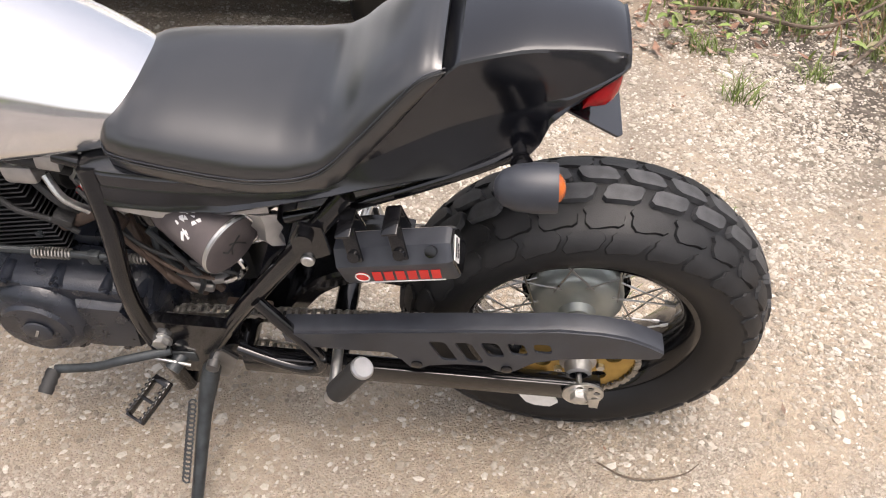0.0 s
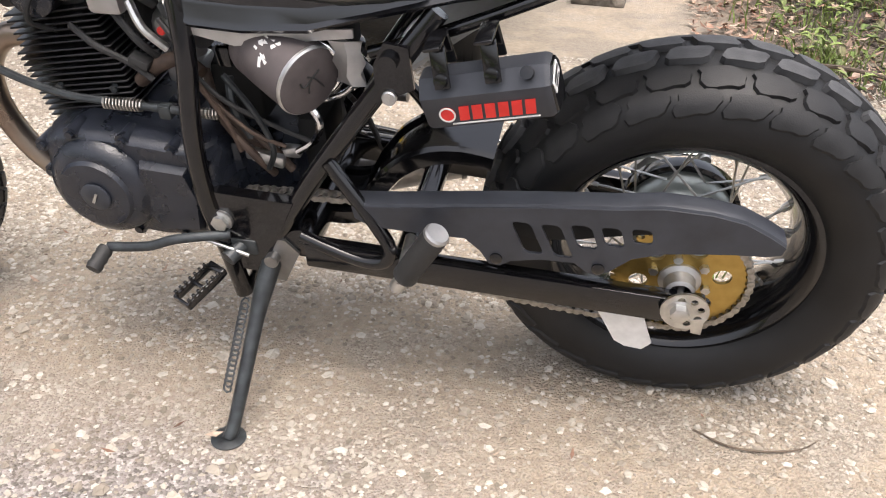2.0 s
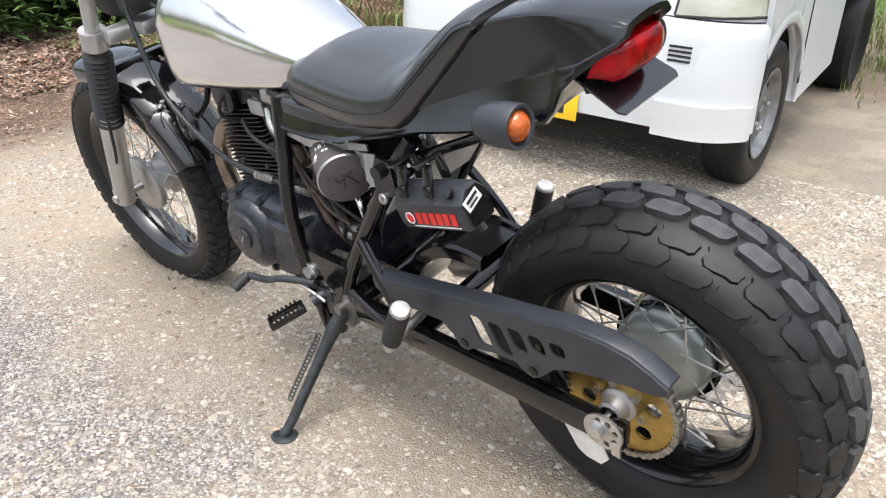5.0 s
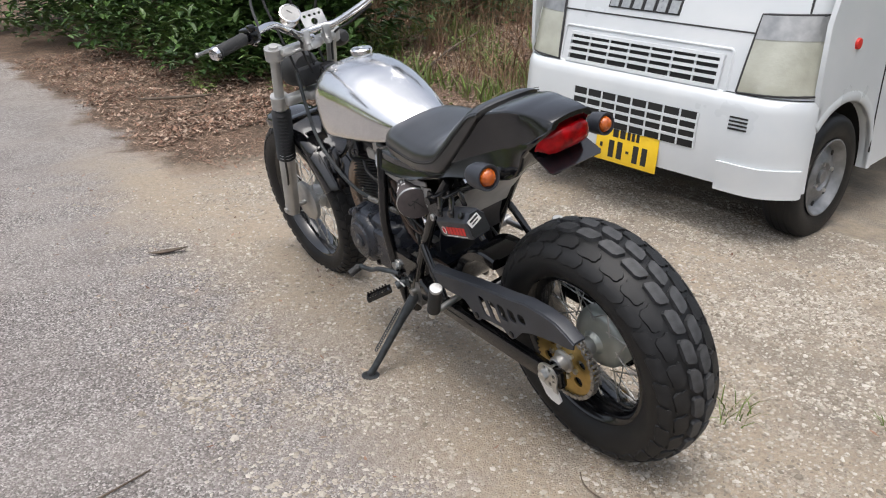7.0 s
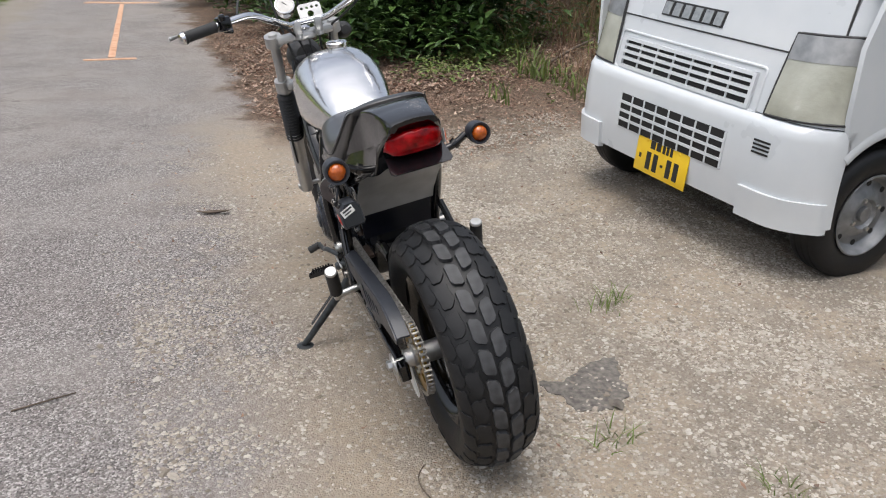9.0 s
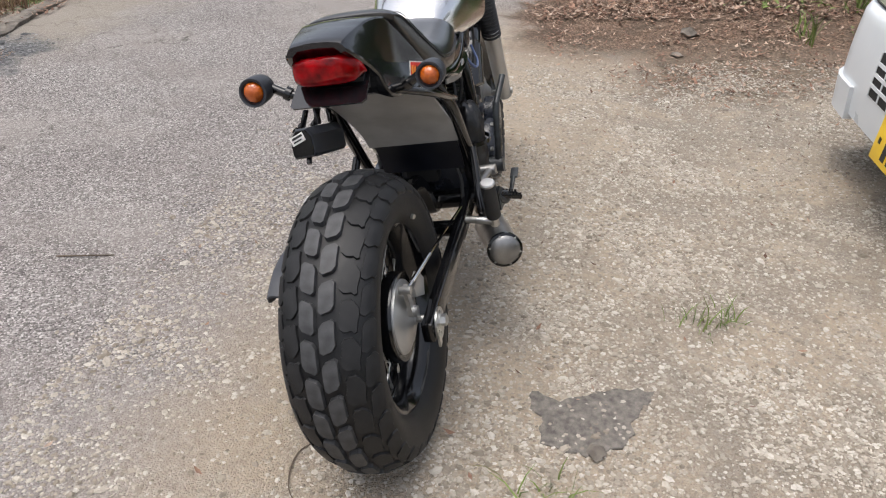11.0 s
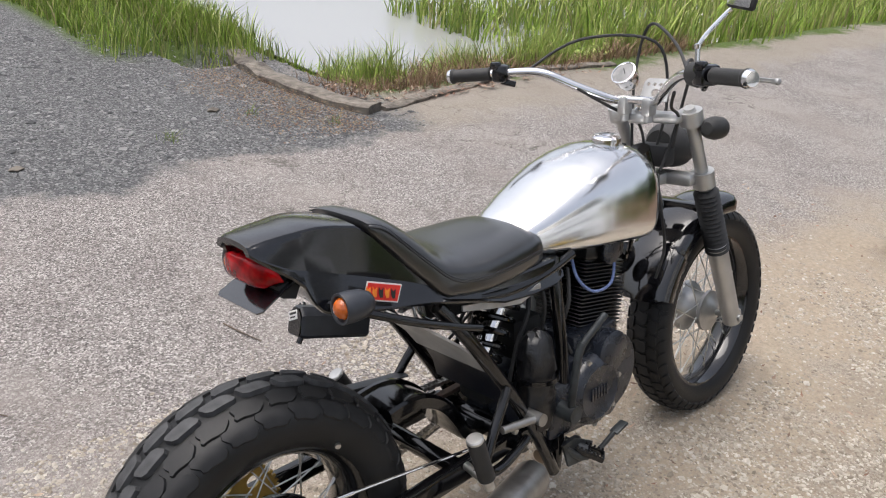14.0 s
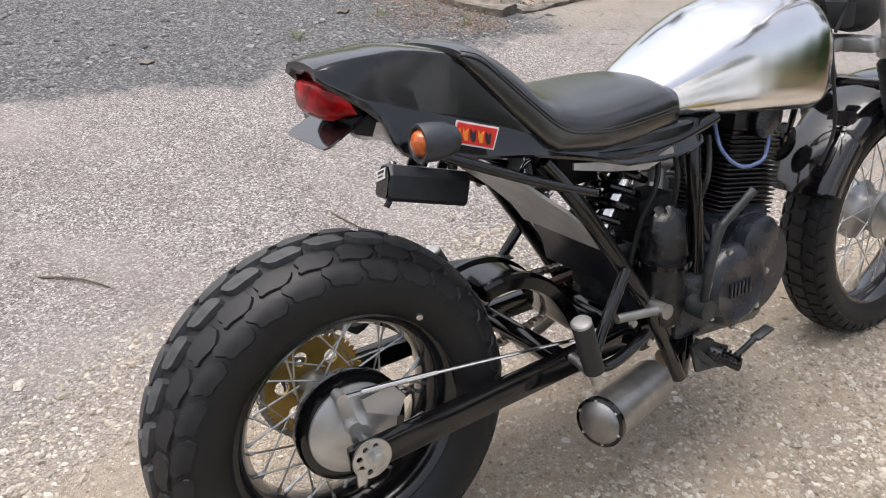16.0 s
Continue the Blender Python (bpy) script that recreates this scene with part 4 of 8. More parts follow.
def build_chain():
    pts = [Vector((p.x, -SP, p.z)) for p in chain_path()]
    pts.append(pts[0])
    d = [0.0]
    for a, b in zip(pts, pts[1:]):
        d.append(d[-1] + (b - a).length)
    n = int(d[-1] / 0.0135)
    n += n % 2
    at = [Vector((float(np.interp(s, d, [p.x for p in pts])), -SP, float(np.interp(s, d, [p.z for p in pts])))) for s in np.linspace(0, d[-1], n + 1)]
    chain = bmesh.new()
    pieces = []
    for i in range(n):
        a, b = at[i], at[i + 1]
        off = 0.0055 if i % 2 else 0.0075
        u = (b - a).normalized()
        w = Vector((-u.z, 0, u.x))
        for s in (-1, 1):
            ring = []
            for f, hgt in ((-0.3, 0.4), (-0.1, 0.95), (0.2, 0.95), (0.5, 0.65), (0.8, 0.95), (1.1, 0.95), (1.3, 0.4)):
                ring.append((f, hgt))
            loop = ring + [(f, -h) for f, h in ring[::-1]]
            lo = [chain.verts.new(a + (b - a) * f + w * (0.0055 * h) + Vector((0, s * off, 0))) for f, h in loop]
            hi = [chain.verts.new(a + (b - a) * f + w * (0.0055 * h) + Vector((0, s * (off + 0.0018), 0))) for f, h in loop]
            chain.faces.new(lo)
            chain.faces.new(hi[::-1])
            for q in range(len(loop)):
                chain.faces.new((lo[q], lo[(q + 1) % len(loop)], hi[(q + 1) % len(loop)], hi[q]))
        r = 0.0042
        rl = [chain.verts.new(a + u * (r * math.cos(k * math.pi / 3)) + w * (r * math.sin(k * math.pi / 3)) + Vector((0, -0.0095, 0))) for k in range(6)]
        rh = [chain.verts.new(a + u * (r * math.cos(k * math.pi / 3)) + w * (r * math.sin(k * math.pi / 3)) + Vector((0, 0.0095, 0))) for k in range(6)]
        chain.faces.new(rl[::-1])
        chain.faces.new(rh)
        for k in range(6):
            chain.faces.new((rl[k], rl[(k + 1) % 6], rh[(k + 1) % 6], rh[k]))
    return chain


part("chain", build_chain(), M_CHAIN, bike, "oily steel drive chain", 30)
part("front_sprocket", sheet(gear_outline(-0.625, 0.348, 0.033, 15, 0.006), 0.006, Matrix.Translation((0, -SP - 0.003, 0)) @ SIDE), M_CHAIN, bike)

# swingarm
arm = part("swingarm", join(block((0.58, 0.026, 0.046), (-0.25, -0.166, 0.299), 0.005, (0, 2.6, 0)), block((0.58, 0.026, 0.046), (-0.25, 0.1, 0.305), 0.005, (0, 4.4, 0)),
                            rod((-0.55, -0.16, 0.318), (-0.55, 0.125, 0.322), 0.026, seg=20), rod((-0.39, -0.16, 0.308), (-0.39, 0.1, 0.31), 0.02, seg=16)), M_FRAME, bike, "gloss black lengthened swingarm")
yoke_line = spline([(-0.53, 0, 0.322), (-0.478, 0, 0.33), (-0.45, 0, 0.372), (-0.415, 0, 0.418), (-0.368, 0, 0.448), (-0.318, 0, 0.456), (-0.272, 0, 0.449)], 5)
rings = []
for k, q in enumerate(yoke_line):
    t = (yoke_line[min(k + 1, len(yoke_line) - 1)] - yoke_line[max(k - 1, 0)]).normalized()
    up = Vector((-t.z, 0, t.x))
    rings.append([q + Vector((0, -0.035 + y, 0)) + up * h for y, h in ((-0.06, -0.012), (-0.06, 0.01), (-0.055, 0.016), (-0.045, 0.016), (-0.04, 0.01), (0.04, 0.01), (0.045, 0.016), (0.055, 0.016), (0.06, 0.01), (0.06, -0.012), (0.05, -0.016), (-0.05, -0.016))])
part("brace", loft(rings), M_FRAME, arm, "gloss black arched swingarm yoke", 35)
part("chain_slider", block((0.075, 0.02, 0.012), (-0.535, -0.1, 0.368), 0.003, (0, 4, 0)), M_RUST, arm, "worn tan chain slider")
part("white_tab", sheet([(-0.122, 0.27), (-0.078, 0.185), (-0.062, 0.175), (-0.035, 0.172), (-0.022, 0.188), (-0.03, 0.21), (-0.05, 0.27)], 0.004, Matrix.Translation((0.006, -0.14, -0.01)) @ SIDE), M_WHITEPRINT, arm, "white plastic tab under the arm")

# chain guard
G_OUT = [(-0.455, 0.428), (-0.40, 0.440), (-0.303, 0.455), (-0.196, 0.468), (-0.10, 0.477), (-0.041, 0.478), (0.02, 0.474), (0.06, 0.466), (0.092, 0.45), (0.115, 0.435), (0.112, 0.42), (0.095, 0.413),
         (0.06, 0.41), (0.02, 0.404), (-0.03, 0.395), (-0.07, 0.38), (-0.098, 0.352), (-0.112, 0.343), (-0.128, 0.348), (-0.145, 0.362), (-0.19, 0.361), (-0.232, 0.352), (-0.247, 0.341), (-0.262, 0.343),
         (-0.275, 0.365), (-0.296, 0.384), (-0.36, 0.384), (-0.43, 0.387), (-0.452, 0.4)]
def slot(cx, cz, w, h, lean, n=5):
    out = []
    for sx, sz, a0 in ((1, 1, 0), (-1, 1, 90), (-1, -1, 180), (1, -1, 270)):
        for k in range(n):
            a = radians(a0 + 90 * k / (n - 1))
            x0, z0 = sx * (w / 2 - 0.007) + 0.007 * math.cos(a), sz * (h / 2 - 0.007) + 0.007 * math.sin(a)
            out.append((cx + x0 - lean * z0, cz + z0))
    return out
G_OUT = [(x, z - (0.009 + 0.009 * sstep(x, -0.02, -0.1) * sstep(x, -0.5, -0.36)) * sstep(z, 0.39, 0.44)) for x, z in G_OUT]
G_SLOTS = [slot(-0.210, 0.397, 0.026, 0.052, 0.4), slot(-0.170, 0.397, 0.026, 0.054, 0.4), slot(-0.135, 0.409, 0.027, 0.038, 0.35), slot(-0.098, 0.414, 0.026, 0.031, 0.3), slot(-0.061, 0.42, 0.026, 0.024, 0.2)]
guard = part("chain_guard", sheet(G_OUT, 0.004, Matrix.Translation((0, -0.182, 0)) @ SIDE, G_SLOTS), M_PLASTIC, bike, "dark grey plastic chain guard with slots")
rings = []
for x, z in G_OUT[:10]:
    rings.append([(x, -0.1815, z - 0.003), (x, -0.178, z + 0.0035), (x, -0.171, z + 0.005), (x, -0.148, z + 0.003), (x, -0.148, z - 0.001), (x, -0.172, z)])
part("top_flange", loft(rings), M_PLASTIC, guard)
# added dark sheet behind the slots, standing for the shade inside them
part("slot_shade", sheet([(-0.24, 0.372), (-0.2, 0.366), (-0.15, 0.372), (-0.1, 0.385), (-0.03, 0.4), (-0.03, 0.44), (-0.1, 0.445), (-0.24, 0.43)], 0.003, Matrix.Translation((0, -0.146, 0)) @ SIDE), M_DARK, guard)
for x, z in ((-0.112, 0.357), (-0.252, 0.355)):
    part("bolt", lathe([(0, 0), (0.009, 0), (0.009, 0.003), (0.005, 0.005), (0, 0.005)], (x, -0.182, z), (0, -1, 0), 14), M_FRAME, guard)

# frame
frm = part("frame", join(
    tube([(-1.135, 0, 0.80), (-0.95, 0, 0.77), (-0.72, 0, 0.71), (-0.60, 0, 0.685)], 0.024, 12),
    tube([(-1.15, 0, 0.745), (-1.09, 0, 0.70), (-1.02, 0, 0.675), (-0.93, 0, 0.67)], 0.019, 12),
    rod((-1.125, -0.012, 0.86), (-1.20, -0.012, 0.695), 0.031, seg=20)), M_FRAME, bike, "gloss black tube frame")
for s in (-1, 1):
    o = 0.021 if s < 0 else 0.0
    part("frame_tube", tube([(-0.675, s * 0.11 - 0.014, 0.705), (-0.668, s * (0.125 + 0.4 * o) - 0.014, 0.615), (-0.679, s * (0.13 + o) - 0.014, 0.5), (-0.684, s * (0.13 + o) - 0.014, 0.39), (-0.67, s * (0.13 + o) - 0.014, 0.288), (-0.665, s * (0.125 + o) - 0.014, 0.2)], 0.0145, 12), M_FRAME, frm)
    part("frame_tube", tube([(-0.333, s * 0.12 - 0.014, 0.69), (-0.391, s * 0.136 - 0.014, 0.615), (-0.47, s * 0.138 - 0.014, 0.505), (-0.535, s * 0.138 - 0.014, 0.412), (-0.61, s * 0.135 - 0.014, 0.285), (-0.655, s * 0.13 - 0.014, 0.2)], 0.0145, 12), M_FRAME, frm)
    part("seat_rail", tube([(-0.425, s * 0.125, 0.625), (-0.34, s * 0.125, 0.655), (-0.24, s * 0.12, 0.695), (-0.14, s * 0.095 - 0.012, 0.737), (-0.1, s * 0.07 - 0.012, 0.755)], 0.0085, 10), M_FRAME, frm)
    part("seat_rail", tube([(-0.73, s * 0.1, 0.70), (-0.6, s * 0.11, 0.675), (-0.45, s * 0.115, 0.68), (-0.3, s * 0.1 - 0.012, 0.72), (-0.12, s * 0.055 - 0.012, 0.785)], 0.011, 10), M_FRAME, frm)
    part("gusset", sheet([(-0.684, 0.405), (-0.55, 0.398), (-0.62, 0.255), (-0.67, 0.26)], 0.02, Matrix.Translation((0, s * (0.13 + o * 0.6) - 0.024, 0)) @ SIDE), M_FRAME, frm)
    part("peg_loop", tube([(-0.487, s * 0.15 - 0.014, 0.478), (-0.458, s * 0.157 - 0.014, 0.437), (-0.425, s * 0.163 - 0.014, 0.388), (-0.405, s * 0.167 - 0.014, 0.348), (-0.415, s * 0.168 - 0.014, 0.322), (-0.45, s * 0.165 - 0.014, 0.316), (-0.5, s * 0.158 - 0.014, 0.326), (-0.545, s * 0.15 - 0.014, 0.338)], 0.0105, 12), M_FRAME, frm)
    part("frame_bolt", join(lathe([(0, 0), (0.013, 0), (0.013, 0.008), (0, 0.008)], (-0.667, s * 0.158 - 0.014, 0.355), (0, s, 0), 6), rod((-0.667, s * 0.11 - 0.014, 0.355), (-0.667, s * 0.158 - 0.014, 0.355), 0.018)), M_STEEL, frm)
part("lock_tab", join(sheet([(-0.41, 0.575), (-0.36, 0.60), (-0.365, 0.655), (-0.395, 0.66), (-0.41, 0.63)], 0.006, Matrix.Translation((0, -0.165, 0)) @ SIDE),
                      lathe([(0, 0), (0.012, 0), (0.012, 0.01), (0, 0.01)], (-0.39, -0.165, 0.636), (0, -1, 0), 14)), M_FRAME, frm)
part("frame_lock", join(lathe([(0, 0), (0.0095, 0), (0.0095, 0.006), (0.008, 0.0075), (0, 0.0075)], (-0.392, -0.164, 0.587), (0, -1, 0.1), 18), block((0.0022, 0.002, 0.011), (-0.392, -0.1725, 0.588), 0, (0, 20, 0))), M_STEEL, frm, "small steel lock")

# pegs, pedals and stand
def passenger_peg(base, tip):
    base, tip = Vector(base), Vector(tip)
    d = (tip - base).normalized()
    prof = [(0, 0), (0.011, 0), (0.0178, 0.006)]
    n = (tip - base).length
    for k in range(9):
        h = 0.012 + (n - 0.022) * k / 8
        prof += [(0.0182, h), (0.0172, h + 0.004)]
    prof += [(0.017, n - 0.006), (0, n - 0.006)]
    peg = part("passenger_peg", lathe(prof, base, d, 20), M_GRIP, bike, "folded rubber passenger peg")
    part("end_cap", lathe([(0, n - 0.008), (0.017, n - 0.008), (0.0175, n - 0.001), (0.015, n + 0.002), (0, n + 0.003)], base, d, 24), M_ALU, peg, "bright metal end cap")
    part("peg_mount", join(rod(base - d * 0.022, base + d * 0.006, 0.011), rod((base.x - 0.01, base.y * 0.62, base.z - 0.004), base - d * 0.012, 0.009)), M_STEEL, peg)


passenger_peg((-0.372, -0.238, 0.348), (-0.320, -0.243, 0.44))
passenger_peg((-0.374, 0.187, 0.338), (-0.341, 0.189, 0.443))


def rider_peg(s, tip, inner):
    a, b = Vector(inner), Vector(tip)
    d = (b - a).normalized()
    w = d.cross(Vector((0, 0, 1))).normalized()
    mid = a.lerp(b, 0.62)
    m = Matrix((( w.x, d.x, w.cross(d).x, mid.x), (w.y, d.y, w.cross(d).y, mid.y), (w.z, d.z, w.cross(d).z, mid.z), (0, 0, 0, 1)))
    peg = part("foot_peg", moved(join(block((0.005, 0.07, 0.014), (-0.015, 0, 0), 0.002), block((0.005, 0.07, 0.014), (0.015, 0, 0), 0.002), block((0.035, 0.005, 0.013), (0, 0.034, 0), 0.002),
                                      block((0.036, 0.006, 0.012), (0, 0.0, 0), 0.002), block((0.034, 0.012, 0.014), (0, -0.036, 0), 0.003),
                                      *[block((0.005, 0.005, 0.007), (q, -0.028 + 0.0095 * k, 0.009), 0.001) for k in range(7) for q in (-0.015, 0.015)]), m), M_FRAME, bike, "black serrated rider foot peg")
    part("peg_bracket", join(rod(a - d * 0.02, a + d * 0.035, 0.013), block((0.05, 0.02, 0.03), a, 0.005)), M_STAND, peg)


rider_peg(-1, (-0.712, -0.292, 0.272), (-0.645, -0.16, 0.305))
rider_peg(1, (-0.725, 0.19, 0.24), (-0.69, 0.14, 0.262))
shift = part("shift_lever", tube([(-0.655, -0.175, 0.335), (-0.73, -0.2, 0.335), (-0.78, -0.205, 0.318), (-0.845, -0.21, 0.312)], 0.0075, 10, squash=0.7), M_STAND, bike, "worn black gear shift lever")
part("lever_rubber", lathe([(0, -0.02), (0.011, -0.02), (0.0125, -0.012), (0.011, -0.006), (0.0125, 0), (0.011, 0.006), (0.0125, 0.012), (0.011, 0.02), (0, 0.02)], (-0.852, -0.228, 0.302), (-0.15, -0.9, -0.3), 16), M_GRIP, shift)
part("shift_rod", rod((-0.70, -0.185, 0.33), (-0.63, -0.18, 0.30), 0.003), M_STEEL, shift)
brk = part("brake_pedal", join(tube([(-0.655, 0.15, 0.27), (-0.70, 0.165, 0.235), (-0.745, 0.172, 0.238), (-0.80, 0.178, 0.268)], 0.009, 10, squash=0.7), block((0.045, 0.022, 0.007), (-0.812, 0.18, 0.273), 0.002, (0, 14, 0))), M_STAND, bike, "worn black rear brake pedal")
part("pedal_plate", sheet([(-0.74, 0.215), (-0.66, 0.225), (-0.64, 0.285), (-0.68, 0.29), (-0.745, 0.255)], 0.006, Matrix.Translation((0, 0.15, 0)) @ SIDE), M_STAND, brk)

stand = part("side_stand", join(tube([(-0.60, -0.15, 0.288), (-0.612, -0.19, 0.245), (-0.618, -0.23, 0.205), (-0.628, -0.335, 0.105), (-0.634, -0.36, 0.082)], [0.0165, 0.0155, 0.012, 0.0105, 0.0105], 12)), M_STAND, bike, "worn black side stand resting on the ground")
part("stand_bracket", join(sheet([(-0.63, 0.245), (-0.585, 0.24), (-0.555, 0.30), (-0.575, 0.325), (-0.615, 0.32)], 0.022, Matrix.Translation((0, -0.165, 0)) @ SIDE),
                           rod((-0.597, -0.135, 0.29), (-0.597, -0.18, 0.29), 0.011)), M_MUFFLER, stand, "bare metal stand bracket")
part("stand_foot", join(lathe([(0, 0), (0.024, 0), (0.027, 0.004), (0.027, 0.008), (0.016, 0.013), (0, 0.013)], (-0.637, -0.358, 0.07), Vector((0, 0.208, 0.978)), 20)), M_STAND, stand)
helix = [(-0.6345 - 0.009 * k / 120 + 0.0065 * math.cos(k * 0.9), -0.215 - 0.1 * k / 120 + 0.005 * math.sin(k * 0.9), 0.236 - 0.095 * k / 120 + 0.005 * math.sin(k * 0.9)) for k in range(121)]
part("stand_spring", tube(helix, 0.0017, 6, smooth=False), M_STAND, stand)

# engine
eng = part("crankcase", join(block((0.29, 0.22, 0.2), (-0.80, -0.01, 0.36), 0.035, (0, -4, 0)), block((0.16, 0.2, 0.13), (-0.66, 0.0, 0.385), 0.03), block((0.17, 0.17, 0.08), (-0.85, 0, 0.465), 0.015),
                             rod((-0.88, -0.1, 0.385), (-0.88, 0.1, 0.385), 0.1, seg=36)), M_CASE, bike, "black air-cooled single-cylinder engine")
eng.matrix_basis = Matrix.Translation((0.018, 0.012, -0.012))
LC = [(-0.965, 0.445), (-0.955, 0.478), (-0.90, 0.494), (-0.85, 0.494), (-0.80, 0.49), (-0.74, 0.484), (-0.695, 0.474), (-0.68, 0.44), (-0.682, 0.37), (-0.70, 0.325), (-0.75, 0.31), (-0.80, 0.305), (-0.85, 0.312), (-0.9, 0.325), (-0.94, 0.35), (-0.968, 0.40)]
LC = [(q.x, q.y) for q in spline([(a, b, 0) for a, b in LC], 4, True)]
def inset(loop, k, cx, cz):
    return [(cx + (a - cx) * k, cz + (b - cz) * k) for a, b in loop]
rings = [[(a, y, b) for a, b in inset(LC, k, -0.82, 0.4)] for y, k in ((-0.09, 1.0), (-0.125, 1.0), (-0.128, 0.985), (-0.15, 0.96), (-0.163, 0.92), (-0.168, 0.86))]
cover = part("left_cover", loft(rings), M_CASE, eng, "scuffed black left engine cover")
part("generator_dome", lathe([(0.084, 0), (0.083, 0.016), (0.078, 0.03), (0.064, 0.04), (0.058, 0.041), (0.054, 0.047), (0, 0.049)], (-0.872, -0.15, 0.40), (0, -1, 0.02), 40), M_CASE, cover)
part("cover_plug", lathe([(0, 0), (0.023, 0), (0.023, 0.003), (0.02, 0.005), (0.004, 0.005), (0.004, 0.002), (0, 0.002)], (-0.868, -0.199, 0.402), (0, -1, 0), 24), M_PLASTIC, cover)
part("cover_slot", block((0.004, 0.003, 0.02), (-0.868, -0.2035, 0.402), 0.0, (0, 30, 0)), M_STEEL, cover)
rings = [[(a, y, b) for a, b in inset([(-0.80, 0.455), (-0.725, 0.45), (-0.712, 0.40), (-0.722, 0.335), (-0.79, 0.33), (-0.82, 0.38)], k, -0.76, 0.39)] for y, k in ((-0.15, 1.0), (-0.17, 0.98), (-0.18, 0.88))]
part("sprocket_cover", loft(rings), M_CASE, cover, "black front sprocket cover")
for x, z in ((-0.955, 0.462), (-0.90, 0.487), (-0.82, 0.482), (-0.745, 0.473), (-0.957, 0.415), (-0.70, 0.46), (-0.76, 0.32), (-0.84, 0.318)):
    part("cover_bolt", join(rod((x, -0.13, z), (x, -0.166, z), 0.011, seg=12), lathe([(0, 0), (0.0065, 0), (0.0065, 0.006), (0, 0.006)], (x, -0.166, z), (0, -1, 0), 6)), M_CASE, cover)
RC = circle(-0.785, 0.385, 0.088, 28)
rc = part("right_cover", join(lathe([(0.086, 0), (0.086, 0.018), (0.08, 0.03), (0.064, 0.037), (0.06, 0.034), (0, 0.034)], (-0.785, 0.11, 0.385), (0, 1, 0), 40),
                              lathe([(0.05, 0), (0.05, 0.03), (0.042, 0.036), (0, 0.036)], (-0.84, 0.11, 0.465), (0, 1, 0), 28), block((0.15, 0.04, 0.13), (-0.71, 0.105, 0.365), 0.02)), M_CASE, eng, "black right clutch cover")
for k in range(6):
    part("raised_bar", block((0.006, 0.004, 0.03), (-0.81 + 0.0105 * k, 0.1455, 0.385), 0.001), M_CASE, rc)
for k in range(7):
    a = 2 * math.pi * k / 7 + 0.3
    part("cover_bolt", lathe([(0, 0), (0.0065, 0), (0.0065, 0.008), (0, 0.008)], (-0.785 + 0.082 * math.cos(a), 0.132, 0.385 + 0.082 * math.sin(a)), (0, 1, 0), 6), M_STEEL, rc)
# cylinder with its cooling fins, tilted forward a little
CYL = Matrix.Translation((-0.875, -0.012, 0.47)) @ pose(0, 0, 0, 0, -9, 0)
cyl = part("cylinder", moved(block((0.112, 0.122, 0.21), (0, 0, 0.1), 0.012), CYL), M_FIN, bike, "black finned cylinder")
for k in range(18):
    w = 0.16 if k < 12 else 0.148
    fin = moved(block((w, 0.164 if k < 12 else 0.152, 0.0032), (0.0, 0, 0.006 + 0.0092 * k), 0.0012, seg=1), CYL)
    part("cooling_fin", fin, M_FIN, cyl)
head = part("cylinder_head", moved(join(block((0.15, 0.15, 0.05), (0, 0, 0.195), 0.012), block((0.12, 0.13, 0.035), (0, 0, 0.225), 0.014), rod((0.0, -0.088, 0.195), (0, 0.088, 0.195), 0.034, seg=22)), CYL), M_FIN, cyl)
for s in (-1, 1):
    part("cam_cap", moved(lathe([(0, 0), (0.034, 0), (0.034, 0.006), (0.026, 0.01), (0, 0.01)], (0.0, s * 0.086, 0.195), (0, s, 0), 24), CYL), M_CASE, cyl)
    for q in (-0.06, 0.06):
        part("head_bolt", moved(rod((q, s * 0.062, 0.23), (q, s * 0.062, 0.245), 0.008, seg=6), CYL), M_STEEL, cyl)
part("carburettor", join(rod((-0.75, -0.03, 0.60), (-0.69, -0.05, 0.605), 0.03, seg=18), rod((-0.725, -0.04, 0.535), (-0.725, -0.04, 0.67), 0.025, seg=18), block((0.06, 0.05, 0.04), (-0.725, -0.045, 0.54), 0.01),
                         rod((-0.80, -0.02, 0.59), (-0.75, -0.03, 0.60), 0.022, seg=14)), M_ALU, bike, "grey cast carburettor")
part("fuel_tap", join(block((0.05, 0.035, 0.035), (-0.80, -0.085, 0.655), 0.008), rod((-0.80, -0.085, 0.64), (-0.80, -0.085, 0.69), 0.012)), M_ALU, bike, "grey metal fuel tap")
part("clutch_cable", tube([(-1.19, -0.1, 0.86), (-1.13, -0.12, 0.68), (-1.02, -0.13, 0.585), (-0.9, -0.13, 0.53), (-0.80, -0.12, 0.515)], 0.006, 8), M_STAND, bike)
helix = [(-0.83 + 0.06 * k / 80, -0.125 + 0.008 * math.cos(k * 0.9), 0.515 + 0.008 * math.sin(k * 0.9)) for k in range(81)]
part("cable_spring", tube(helix, 0.0018, 6, smooth=False), M_CHAIN, bike)
helix = [(-0.70 + 0.045 * k / 60, -0.125 + 0.007 * math.cos(k * 0.9), 0.512 + 0.007 * math.sin(k * 0.9)) for k in range(61)]
part("cable_spring", tube(helix, 0.0016, 6, smooth=False), M_CHAIN, bike)
part("cable_end", join(rod((-0.775, -0.125, 0.515), (-0.70, -0.125, 0.512), 0.006), block((0.02, 0.016, 0.022), (-0.735, -0.125, 0.51), 0.004)), M_STAND, bike)
